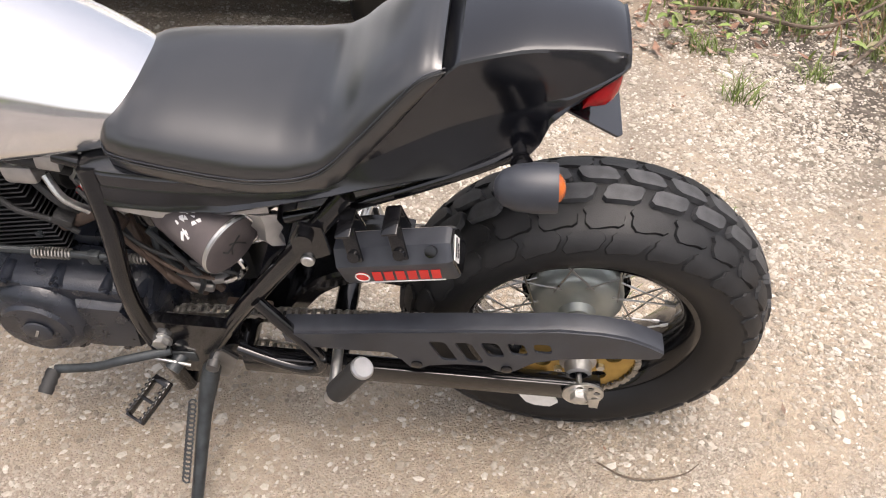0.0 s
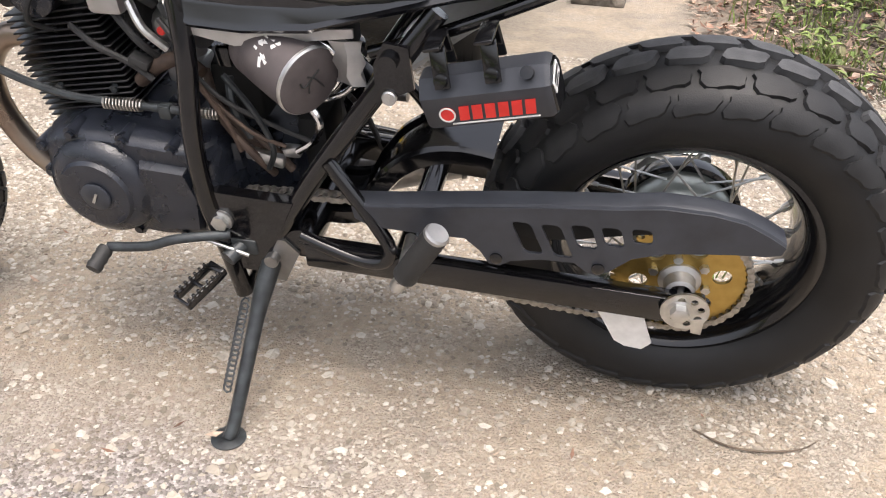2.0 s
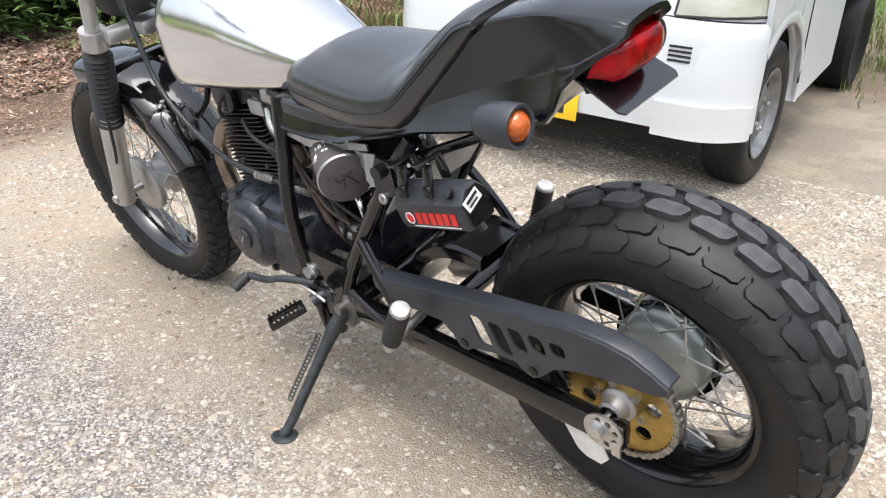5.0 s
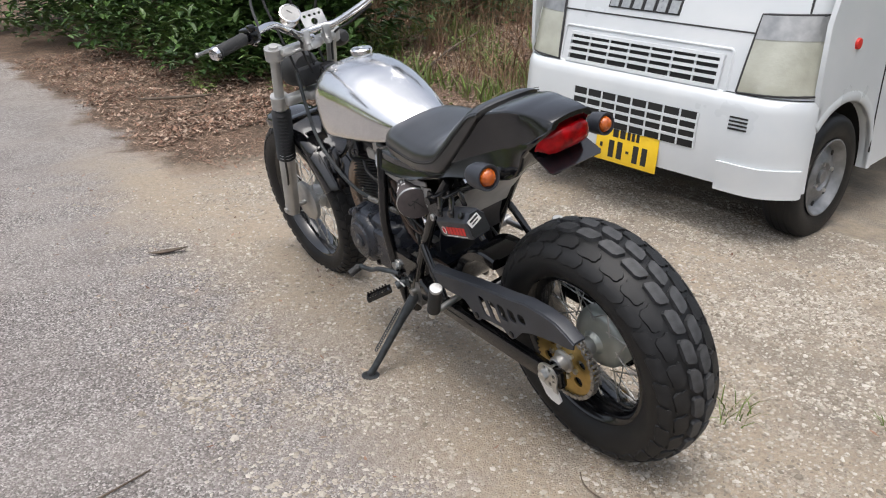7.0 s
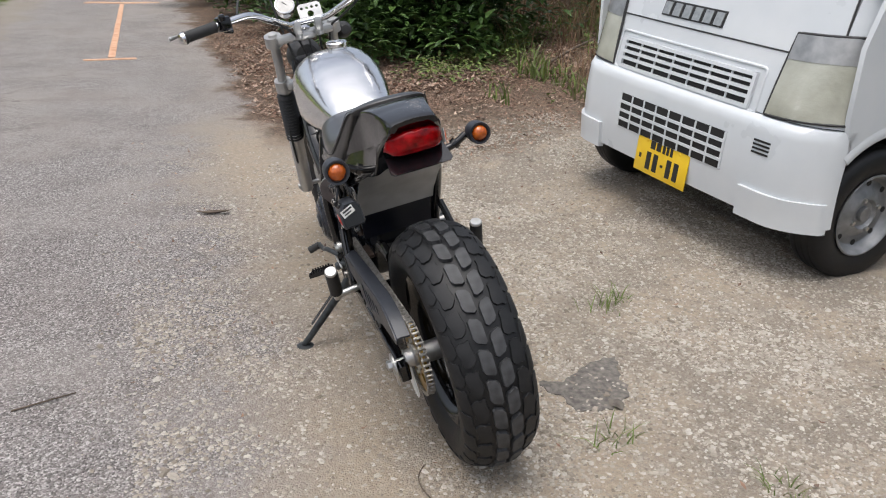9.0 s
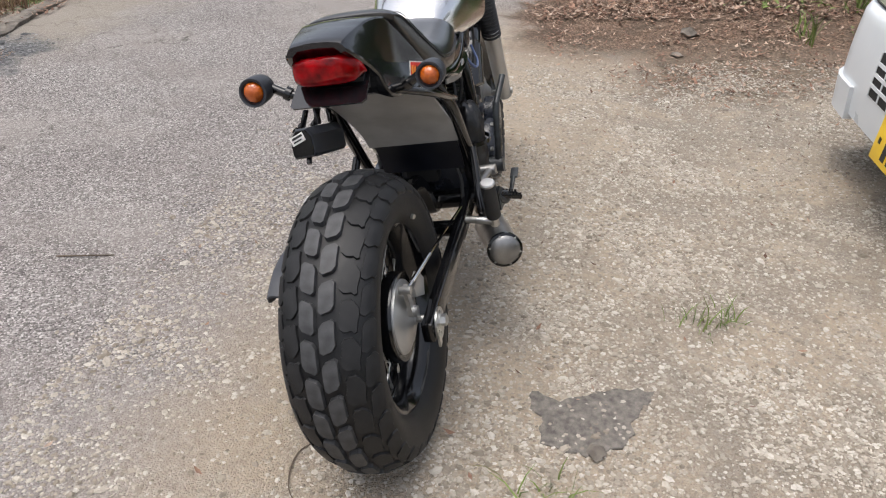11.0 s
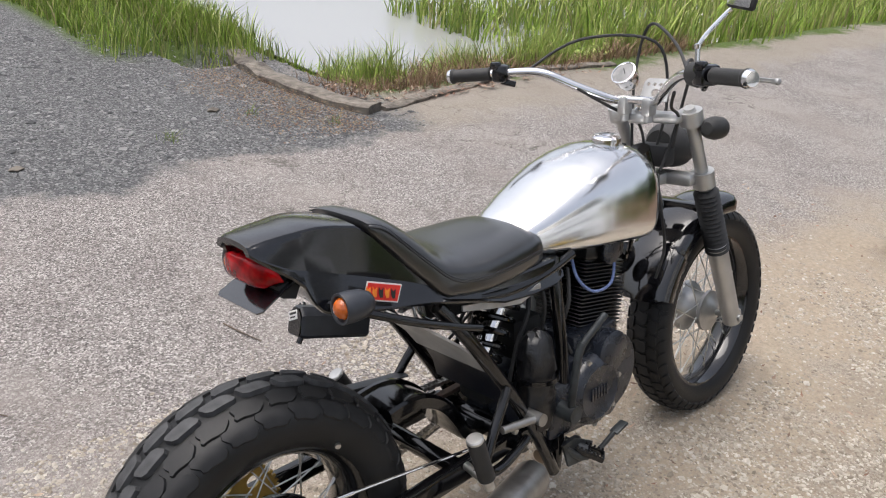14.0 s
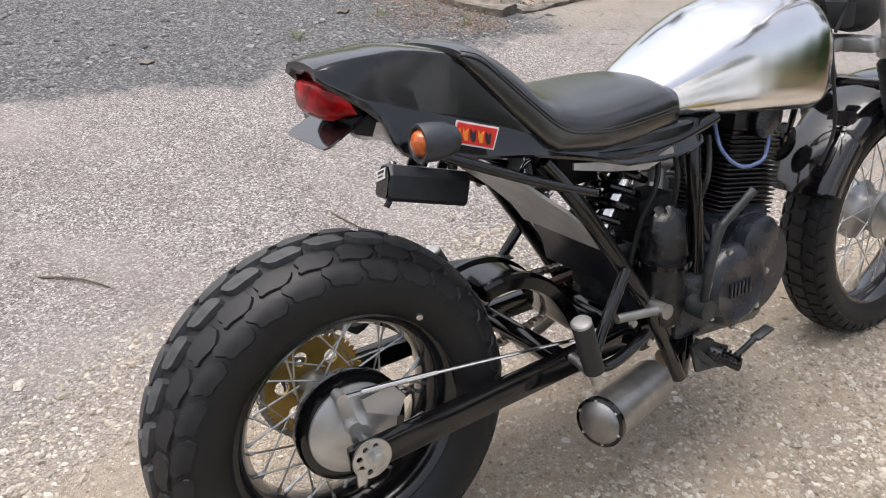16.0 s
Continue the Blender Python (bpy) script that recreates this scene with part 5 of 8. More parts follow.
part("intake_boot", join(rod((-0.80, -0.02, 0.60), (-0.765, -0.03, 0.603), 0.031, seg=20), lathe([(0.031, 0), (0.034, 0.001), (0.034, 0.007), (0.031, 0.008)], (-0.772, -0.028, 0.603), (1, -0.28, 0.05), 22, True)), M_GRIP, bike)
part("hose_clamp", join(lathe([(0.026, 0), (0.029, 0.001), (0.029, 0.008), (0.026, 0.009)], (-0.70, -0.047, 0.605), (1, -0.3, 0.05), 22, True), block((0.012, 0.008, 0.008), (-0.695, -0.078, 0.608), 0.002)), M_STEEL, bike)
part("breather_hose", tube([(-0.86, -0.07, 0.69), (-0.82, -0.1, 0.70), (-0.77, -0.1, 0.685), (-0.735, -0.08, 0.65)], 0.0085, 10), M_GRIP, bike)
part("ignition_lead", tube([(-0.90, -0.08, 0.60), (-0.91, -0.115, 0.63), (-0.89, -0.11, 0.67), (-0.85, -0.06, 0.70)], 0.004, 8), M_GRIP, bike)
part("breather_hose", tube([(-0.79, -0.08, 0.53), (-0.755, -0.095, 0.56), (-0.715, -0.09, 0.575), (-0.68, -0.1, 0.56)], 0.011, 10), M_RUST, bike)
for x, z in ((-0.83, 0.52), (-0.92, 0.515)):
    part("side_bolt", lathe([(0, 0), (0.007, 0), (0.006, 0.007), (0, 0.008)], (x, -0.09, z), (0, -1, 0), 8), M_STAND, bike)
part("fuel_hose", tube([(-0.80, -0.085, 0.64), (-0.76, -0.1, 0.60), (-0.735, -0.08, 0.56)], 0.006, 8), M_GRIP, bike)
part("red_knob", lathe([(0, 0), (0.006, 0), (0.006, 0.01), (0, 0.011)], (-0.735, -0.075, 0.61), (0, -1, 0.2), 12), M_REDPRINT, bike)
part("clear_hose", tube([(-0.76, 0.07, 0.70), (-0.75, 0.10, 0.64), (-0.79, 0.115, 0.60), (-0.86, 0.11, 0.60), (-0.90, 0.09, 0.635)], 0.0038, 8), M_BLUEHOSE, bike, "thin bluish breather hose")
kick = part("kick_lever", join(tube([(-0.655, 0.165, 0.365), (-0.652, 0.172, 0.42), (-0.665, 0.175, 0.50), (-0.675, 0.178, 0.53)], 0.009, 10), rod((-0.675, 0.178, 0.527), (-0.73, 0.195, 0.585), 0.008), rod((-0.655, 0.12, 0.365), (-0.655, 0.18, 0.365), 0.02, seg=16)), M_STAND, bike, "worn kick start lever")
part("foil_wrap", loft([[(x + 0.004 * math.sin(9 * k + q), y + 0.005 * math.cos(7 * k + 2 * q), z) for q, (x, y) in enumerate(((-0.47, -0.135), (-0.45, -0.142), (-0.432, -0.138), (-0.434, -0.132), (-0.452, -0.136), (-0.468, -0.129)))] for k, z in enumerate((0.585, 0.6, 0.615, 0.63, 0.645))]), M_ALU, bike, "crumpled metal foil tape behind the frame tube")
for x, z in ((-0.56, 0.31), (-0.62, 0.33), (-0.52, 0.36)):
    part("link_bolt", lathe([(0, 0), (0.008, 0), (0.007, 0.009), (0, 0.01)], (x, 0.12, z), (0, 1, 0), 6), M_STEEL, bike)
part("brake_pivot", join(rod((-0.455, 0.15, 0.398), (-0.552, 0.16, 0.392), 0.0085, seg=14), rod((-0.552, 0.12, 0.39), (-0.552, 0.175, 0.392), 0.014, seg=16)), M_MUFFLER, bike, "bare steel brake shaft")
for k, pts in enumerate(([(-0.62, 0.07, 0.66), (-0.60, 0.09, 0.60), (-0.57, 0.085, 0.53), (-0.55, 0.08, 0.45)], [(-0.65, 0.06, 0.69), (-0.64, 0.1, 0.62), (-0.645, 0.09, 0.55), (-0.63, 0.08, 0.46)], [(-0.53, 0.07, 0.44), (-0.51, 0.09, 0.39), (-0.49, 0.09, 0.33)], [(-0.74, 0.08, 0.66), (-0.71, 0.11, 0.60), (-0.70, 0.1, 0.53), (-0.72, 0.11, 0.47)])):
    part("hose", tube(pts, 0.005, 8), M_GRIP, bike)
horn = part("horn", join(lathe([(0, 0), (0.03, 0.0), (0.044, 0.008), (0.046, 0.016), (0.04, 0.024), (0.028, 0.026), (0.026, 0.022), (0.012, 0.022), (0.01, 0.03), (0, 0.031)], (-1.152, -0.055, 0.551), (-0.15, -1, 0.1), 30), tube([(-1.152, -0.055, 0.551), (-1.12, -0.025, 0.59), (-1.115, -0.01, 0.65), (-1.125, -0.005, 0.72)], 0.007, 8)), M_FRAME, bike, "round black horn in front of the engine")
for k, (pts, r, m) in enumerate((
        ([(-0.705, -0.11, 0.60), (-0.675, -0.125, 0.56), (-0.645, -0.125, 0.50), (-0.635, -0.12, 0.45)], 0.004, M_RUST), ([(-0.69, -0.115, 0.575), (-0.64, -0.125, 0.535), (-0.58, -0.12, 0.50), (-0.53, -0.115, 0.475)], 0.0035, M_GRIP),
        ([(-0.66, -0.12, 0.53), (-0.61, -0.128, 0.49), (-0.565, -0.12, 0.465)], 0.003, M_RUST), ([(-0.64, -0.115, 0.57), (-0.60, -0.125, 0.52), (-0.585, -0.12, 0.46), (-0.6, -0.115, 0.42)], 0.0045, M_STAND),
        ([(-0.72, -0.105, 0.64), (-0.695, -0.12, 0.615), (-0.69, -0.12, 0.57), (-0.71, -0.115, 0.53)], 0.004, M_GRIP), ([(-0.53, -0.12, 0.55), (-0.505, -0.13, 0.52), (-0.52, -0.12, 0.48), (-0.55, -0.115, 0.455)], 0.0055, M_CHROME),
        ([(-0.76, -0.1, 0.66), (-0.74, -0.115, 0.63), (-0.715, -0.11, 0.60)], 0.006, M_STEEL), ([(-0.86, -0.1, 0.62), (-0.82, -0.115, 0.60), (-0.78, -0.11, 0.575), (-0.75, -0.11, 0.55)], 0.005, M_GRIP))):
    part("wiring", tube(pts, r, 8), m, bike)
for at, size, turn, m in (((-0.742, -0.1, 0.69), (0.034, 0.018, 0.028), 10, M_ALU), ((-0.70, -0.1, 0.655), (0.03, 0.016, 0.024), -20, M_STAND), ((-0.765, -0.105, 0.575), (0.03, 0.022, 0.016), 25, M_GRIP),
                          ((-0.60, -0.11, 0.435), (0.05, 0.014, 0.02), 12, M_STEEL), ((-0.56, -0.11, 0.452), (0.03, 0.012, 0.014), -15, M_ALU), ((-0.63, -0.115, 0.6), (0.02, 0.016, 0.03), 0, M_FRAME)):
    part("connector", block(size, at, 0.004, (0, turn, 0)), m, bike)
# exhaust
pipe = part("exhaust_header", tube([(-0.94, -0.03, 0.565), (-1.02, -0.04, 0.565), (-1.065, -0.05, 0.52), (-1.075, -0.055, 0.44), (-1.035, -0.055, 0.35), (-0.96, -0.04, 0.28), (-0.86, 0.0, 0.26), (-0.75, 0.05, 0.255), (-0.62, 0.11, 0.25)], 0.0195, 14), M_PIPE, bike, "heat-tinted exhaust header pipe")
muff_a, muff_b = Vector((-0.585, 0.128, 0.232)), Vector((-0.374, 0.202, 0.25))
md = (muff_b - muff_a).normalized()
ml = (muff_b - muff_a).length
muff = part("muffler", lathe([(0, 0), (0.02, 0), (0.038, 0.02), (0.041, 0.03), (0.041, ml - 0.004), (0.043, ml - 0.004), (0.0435, ml + 0.002), (0.04, ml + 0.004)], muff_a, md, 40), M_MUFFLER, bike, "short brushed metal muffler")
part("end_ring", lathe([(0.0405, ml - 0.006), (0.0442, ml - 0.006), (0.0442, ml + 0.003), (0.0385, ml + 0.005)], muff_a, md, 40, True), M_FRAME, muff)
part("end_cap", lathe([(0.041, ml), (0.036, ml + 0.006), (0.024, ml + 0.011), (0, ml + 0.014)], muff_a, md, 40), M_MUFFLER, muff, "domed end cap with small rivets")
up = md.orthogonal().normalized()
for k in range(6):
    q = muff_a + md * (ml + 0.004) + Matrix.Rotation(2 * math.pi * k / 6, 3, md) @ (up * 0.0385)
    part("rivet", lathe([(0, 0), (0.003, 0), (0.002, 0.003), (0, 0.003)], q, md, 8), M_STEEL, muff)

# air filter, wiring and shock
fa, fb = Vector((-0.598, -0.088, 0.614)), Vector((-0.5, -0.152, 0.592))
fd = (fb - fa).normalized()
fl = (fb - fa).length
sock = part("air_filter", lathe([(r * 0.94, h) for r, h in [(0, 0), (0.034, 0), (0.046, 0.006), (0.049, 0.016), (0.0495, 0.024), (0.048, 0.026), (0.048, 0.032), (0.0496, 0.034), (0.0505, 0.06), (0.051, fl - 0.008), (0.0515, fl - 0.004), (0.05, fl + 0.001), (0.046, fl + 0.002), (0.0, fl + 0.003)]], fa, fd, 40), M_SOCK, bike, "round air filter in a grey-brown cloth sock")
part("seam", lathe([(0.0465, fl - 0.008), (0.0493, fl - 0.005), (0.0493, fl - 0.002), (0.0465, fl + 0.001)], fa, fd, 40, True), M_STEEL, sock, "pale piping round the end face")
for k, pts in enumerate(([(-0.02, -0.014), (-0.006, 0.004), (0.006, 0.012)], [(-0.012, 0.016), (0.002, 0.003), (0.004, -0.014)], [(0.002, 0.004), (0.012, -0.002), (0.018, 0.006)])):
    part("stitched_mark", tube([fb + fd * 0.0035 + fd.cross(Vector((0, 0, 1))).normalized() * a + fd.cross(Vector((0, 0, 1))).normalized().cross(fd) * b for a, b in pts], 0.0013, 6), M_GRIP, sock)
fy = fd.cross(Vector((0, 0, 1))).normalized()
fz = fy.cross(fd)
def on_sock(deg, h, lift=0.0):
    """A frame on the filter's skin, deg round it from its left side upwards, h along it."""
    v = Vector((0, -1, 0)) - fd * fd.dot(Vector((0, -1, 0)))
    nrm = Matrix.Rotation(radians(deg), 3, fd) @ v.normalized()
    k = 0.045 + 0.002 * min(1, max(0, (h - 0.042) / 0.03)) + lift
    side = fd.cross(nrm)
    c = fa + fd * h + nrm * k
    return Matrix(((fd.x, side.x, nrm.x, c.x), (fd.y, side.y, nrm.y, c.y), (fd.z, side.z, nrm.z, c.z), (0, 0, 0, 1)))


for deg, h, w, hh, turn in ((38, 0.078, 0.026, 0.007, 40), (46, 0.07, 0.007, 0.022, 12), (54, 0.08, 0.016, 0.007, -30), (28, 0.09, 0.013, 0.006, 25), (64, 0.072, 0.02, 0.008, 15), (20, 0.084, 0.006, 0.013, -20), (56, 0.092, 0.006, 0.014, 30)):
    part("white_mark", moved(block((w, hh, 0.0012), (0, 0, 0), 0.0005, (0, 0, turn)), on_sock(-deg, h - 0.012)), M_WHITEPRINT, sock)
for i in range(7):
    part("white_mark", moved(block((0.007, 0.0036, 0.001), (0, 0, 0)), on_sock(-18 - 5.6 * i, 0.05 + 0.0006 * i)), M_WHITEPRINT, sock)
for k, pts in enumerate(([(-0.71, -0.06, 0.53), (-0.66, -0.09, 0.49), (-0.60, -0.1, 0.45), (-0.57, -0.1, 0.41)], [(-0.70, -0.05, 0.50), (-0.65, -0.08, 0.46), (-0.60, -0.09, 0.42)],
                         [(-0.69, -0.07, 0.55), (-0.66, -0.11, 0.50), (-0.62, -0.12, 0.45), (-0.6, -0.1, 0.40)], [(-0.64, -0.1, 0.56), (-0.635, -0.115, 0.52), (-0.62, -0.11, 0.47)])):
    part("hose", tube(pts, 0.0065, 8), M_RUST if k < 3 else M_STAND, bike)
part("chrome_hose", tube([(-0.515, -0.11, 0.64), (-0.478, -0.125, 0.628), (-0.466, -0.12, 0.598), (-0.482, -0.115, 0.565), (-0.515, -0.11, 0.545)], 0.0055, 10), M_CHROME, bike)
part("chrome_hose", tube([(-0.50, -0.1, 0.635), (-0.462, -0.115, 0.62), (-0.45, -0.11, 0.588), (-0.468, -0.105, 0.555), (-0.505, -0.1, 0.535)], 0.0045, 10), M_CHROME, bike)
# dark blocks added to stand for the shaded hollow behind engine and frame
part("shade_filler", join(block((0.13, 0.07, 0.09), (-0.53, -0.055, 0.63), 0.015), block((0.05, 0.09, 0.1), (-0.55, -0.015, 0.425), 0.015), block((0.1, 0.08, 0.1), (-0.67, -0.01, 0.50), 0.02)), M_DARK, bike)
part("link_cover", join(block((0.05, 0.025, 0.015), (-0.62, -0.085, 0.425), 0.004), block((0.03, 0.02, 0.015), (-0.575, -0.08, 0.43), 0.004)), M_ALU, bike)
sa, sb = Vector((-0.61, 0.025, 0.66)), Vector((-0.50, 0.035, 0.49))
sd = (sb - sa).normalized()
sl = (sb - sa).length
shock = part("shock_absorber", join(rod(sa, sa + sd * sl, 0.021, seg=20), rod(sa + sd * 0.02, sa + sd * 0.05, 0.03, seg=20), rod(sb - sd * 0.03, sb, 0.03, seg=20)), M_CHROME, bike, "single rear shock with black coil spring")
su = sd.orthogonal().normalized()
sv = sd.cross(su)
coil = [sa + sd * (0.02 + (sl - 0.04) * k / 110) + 0.041 * (math.cos(k * 0.31) * su + math.sin(k * 0.31) * sv) for k in range(111)]
part("coil_spring", tube(coil, 0.0068, 8, smooth=False), M_FRAME, shock)
bag = []
random.seed(4)
for k, (z, r) in enumerate([(0.335, 0.03), (0.345, 0.042), (0.38, 0.048), (0.42, 0.05), (0.455, 0.046), (0.475, 0.048), (0.51, 0.047), (0.54, 0.04), (0.555, 0.026), (0.562, 0.012)]):
    bag.append([(-0.60 + (r * 0.92 + 0.005 * math.sin(5 * a + 1.7 * k) + 0.003 * math.sin(9 * a - k)) * math.cos(a), 0.112 + (r * 0.78 + 0.005 * math.sin(7 * a + 2.3 * k)) * math.sin(a), z + 0.004 * math.sin(3 * a + k)) for a in [2 * math.pi * i / 28 for i in range(28)]])
pouch = part("cloth_pouch", loft(bag), M_POUCH, bike, "crumpled black cloth cover strapped on the side", 60)
part("strap", lathe([(0.047, -0.005), (0.05, -0.005), (0.05, 0.005), (0.047, 0.005)], (-0.60, 0.115, 0.46), (0, 0, 1), 28, True), M_FRAME, pouch)

# tank
def section(x, w, zb, zt, mid, n_up, n_low, yoff=0.0, seg=40):
    ring = []
    zc = zb + (zt - zb) * mid
    for i in range(seg):
        a = 2 * math.pi * i / seg
        c, s = math.cos(a), math.sin(a)
        n = n_up if s >= 0 else n_low
        yy = w * math.copysign(abs(c) ** (2 / n), c)
        zz = zc + (zt - zc if s >= 0 else zc - zb) * math.copysign(abs(s) ** (2 / n), s)
        ring.append((x, yoff + yy, zz))
    return ring


def lerp_table(table, x):
    xs = [r[0] for r in table]
    return [float(np.interp(x, xs, [r[k] for r in table])) for k in range(1, len(table[0]))]


TANK = [(-1.135, 0.062, 0.715, 0.835), (-1.128, 0.085, 0.695, 0.852), (-1.112, 0.108, 0.680, 0.868), (-1.085, 0.126, 0.672, 0.884), (-1.04, 0.139, 0.670, 0.898), (-0.98, 0.145, 0.673, 0.907), (-0.92, 0.145, 0.678, 0.908),
        (-0.86, 0.141, 0.683, 0.899), (-0.80, 0.134, 0.688, 0.882), (-0.74, 0.123, 0.694, 0.856), (-0.68, 0.109, 0.70, 0.825), (-0.63, 0.092, 0.706, 0.797), (-0.605, 0.076, 0.712, 0.78), (-0.595, 0.055, 0.722, 0.768)]
TANK = [(x if x > -0.95 else -0.95 + (x + 0.95) * 0.62, *rest) for x, *rest in TANK]
rings = []
for x in [q.x for q in spline([(r[0], 0, 0) for r in TANK], 3)]:
    w, zb, zt = lerp_table(TANK, x)
    rings.append(section(x, w * 0.97, zb, zt - 0.002, 0.44, 2.6, 4.5, -0.006, 48))
tank = part("fuel_tank", loft(rings), M_TANK, bike, "polished bare metal fuel tank", 60)
cap_at = Vector((-0.948, 0.022, 0.898))
part("filler_cap", lathe([(0, -0.01), (0.036, -0.01), (0.037, 0.0), (0.034, 0.004), (0.03, 0.005), (0.03, 0.012), (0.034, 0.013), (0.034, 0.022), (0.03, 0.026), (0.012, 0.027), (0.011, 0.024), (0, 0.024)], cap_at, (0.05, 0.08, 1), 36), M_CHROME, tank, "chrome fuel filler cap")

def lip(x, zt):
    """Sets the raised back of the seat and the cowl behind it a little forward and lower."""
    return x - 0.022 * sstep(x, -0.38, -0.26) * (1 - sstep(x, -0.19, -0.08)), zt - 0.009 * sstep(x, -0.3, -0.2) * (1 - 0.6 * sstep(x, -0.15, 0))


# seat and tail cowl
SEAT = [(-0.705, 0.075, 0.712, 0.738), (-0.70, 0.1, 0.706, 0.758), (-0.685, 0.118, 0.702, 0.773), (-0.65, 0.131, 0.699, 0.783), (-0.60, 0.139, 0.695, 0.785), (-0.54, 0.144, 0.691, 0.783), (-0.47, 0.145, 0.691, 0.781), (-0.41, 0.142, 0.698, 0.782),
        (-0.36, 0.137, 0.713, 0.792), (-0.32, 0.130, 0.735, 0.811), (-0.285, 0.121, 0.762, 0.837), (-0.255, 0.112, 0.792, 0.862), (-0.232, 0.104, 0.822, 0.879), (-0.212, 0.098, 0.845, 0.888), (-0.195, 0.093, 0.855, 0.888), (-0.188, 0.09, 0.862, 0.884)]
SEAT = [(x if x > -0.3 else -0.3 + (x + 0.3) * 0.88, w * (1 - 0.08 * sstep(x, -0.4, -0.6)), *rest) for x, w, *rest in SEAT]
SEAT = [(lip(x, zt)[0], w, zb, lip(x, zt)[1]) for x, w, zb, zt in SEAT]
rings = []
for x in [q.x for q in spline([(r[0], 0, 0) for r in SEAT], 3)]:
    w, zb, zt = lerp_table(SEAT, x)
    rings.append(section(x, w * 1.02, zb - 0.004 - 0.018 * sstep(x, -0.4, -0.33) * sstep(x, -0.2, -0.24), zt, 0.42, 2.7, 5.0, -0.012, 44))
seat = part("seat", loft(rings), M_LEATHER, bike, "black vinyl solo seat with a raised back", 60)
for s in (-1, 1):
    pts = []
    for x in [-0.652, -0.635, -0.6, -0.55, -0.48, -0.42, -0.36, -0.31, -0.27, -0.235, -0.205]:
        w, zb, zt = lerp_table(SEAT, x)
        pts.append((x, s * (w * 1.02 + 0.0006) - 0.012, zb + (zt - zb) * 0.36))
    part("seam", tube(pts, 0.0016, 6), M_GRIP, seat)
    part("seam", tube([(x, y, z + 0.006) for x, y, z in pts], 0.0009, 6), M_PLASTIC, seat)

# x, half width and height of the lower edge, half width and height of the crease, half width and height of the top
COWL = [(-0.692, 0.118, 0.672, 0.108, 0.69, 0.106, 0.704), (-0.683, 0.13, 0.66, 0.119, 0.686, 0.115, 0.707), (-0.652, 0.137, 0.652, 0.126, 0.684, 0.122, 0.708), (-0.582, 0.14, 0.65, 0.129, 0.682, 0.126, 0.706), (-0.494, 0.142, 0.657, 0.13, 0.684, 0.127, 0.704),
        (-0.414, 0.142, 0.68, 0.13, 0.699, 0.128, 0.711), (-0.353, 0.138, 0.694, 0.124, 0.716, 0.122, 0.729), (-0.31, 0.131, 0.703, 0.116, 0.737, 0.115, 0.757), (-0.27, 0.123, 0.707, 0.104, 0.752, 0.103, 0.79), (-0.24, 0.117, 0.71, 0.093, 0.761, 0.092, 0.823),
        (-0.215, 0.112, 0.713, 0.085, 0.769, 0.084, 0.852), (-0.19, 0.107, 0.716, 0.08, 0.777, 0.078, 0.871), (-0.15, 0.1, 0.721, 0.076, 0.79, 0.073, 0.879), (-0.122, 0.095, 0.727, 0.074, 0.8, 0.068, 0.882), (-0.105, 0.091, 0.735, 0.073, 0.805, 0.065, 0.882),
        (-0.092, 0.087, 0.752, 0.072, 0.809, 0.063, 0.881), (-0.08, 0.081, 0.782, 0.071, 0.812, 0.061, 0.88), (-0.06, 0.076, 0.802, 0.07, 0.818, 0.059, 0.879), (-0.03, 0.069, 0.824, 0.067, 0.835, 0.055, 0.876), (-0.006, 0.063, 0.843, 0.061, 0.849, 0.052, 0.872),
        (0.004, 0.058, 0.852, 0.056, 0.856, 0.049, 0.867)]
rings = []
for x in [q.x for q in spline([(r[0], 0, 0) for r in COWL], 2)]:
    w, zb, wc, zc, wt, zt = lerp_table(COWL, x)
    zt_ = max(zt, zc + 0.014)
    half = [(0.0, zb + 0.012), (w * 0.6, zb + 0.010), (w - 0.012, zb), (w - 0.003, zb + 0.001), (w, zb + 0.006), (w * 0.55 + wc * 0.45, zb + (zc - zb) * 0.45), (wc + 0.0016, zc - (zc - zb) * 0.05), (wc - 0.0004, zc + 0.002),
            (wc + (wt - wc) * 0.35, zc + (zt_ - zc) * 0.4), (wc + (wt - wc) * 0.75, zc + (zt_ - zc) * 0.75), (wt, zt_ - 0.005), (wt - 0.002, zt_ - 0.0015), (wt - 0.007, zt_), (wt * 0.4, zt_ + 0.003), (0.0, zt_ + 0.004)]
    rings.append([(x, y - 0.012, z) for y, z in half] + [(x, -y - 0.012, z) for y, z in half[-2:0:-1]])
cowl = part("tail_cowl", loft(rings), M_PAINT, bike, "satin black tail cowl", 19)
lens = []
for x, w, z0, z1, n in ((-0.045, 0.0815, 0.799, 0.808, 2.2), (-0.037, 0.08, 0.795, 0.83, 2.6), (-0.026, 0.0765, 0.791, 0.85, 2.8), (-0.017, 0.072, 0.79, 0.855, 2.8), (-0.009, 0.065, 0.794, 0.856, 2.6), (-0.002, 0.055, 0.8, 0.851, 2.4), (0.002, 0.041, 0.808, 0.843, 2.2)):
    lens.append(section(x, w * 0.86, z0, min(z1, 0.846), 0.5, n + 1.0, n + 1.0, -0.012, 32))
tail = part("tail_light", loft(lens), M_RED, bike, "deep red wrap-around tail light lens", 50)
for s in (-1, 1):
    part("screw", lathe([(0, 0), (0.0042, 0), (0.003, 0.003), (0, 0.003)], (-0.003, s * 0.036 - 0.012, 0.83), (1, 0, 0.1), 12), M_STEEL, tail)
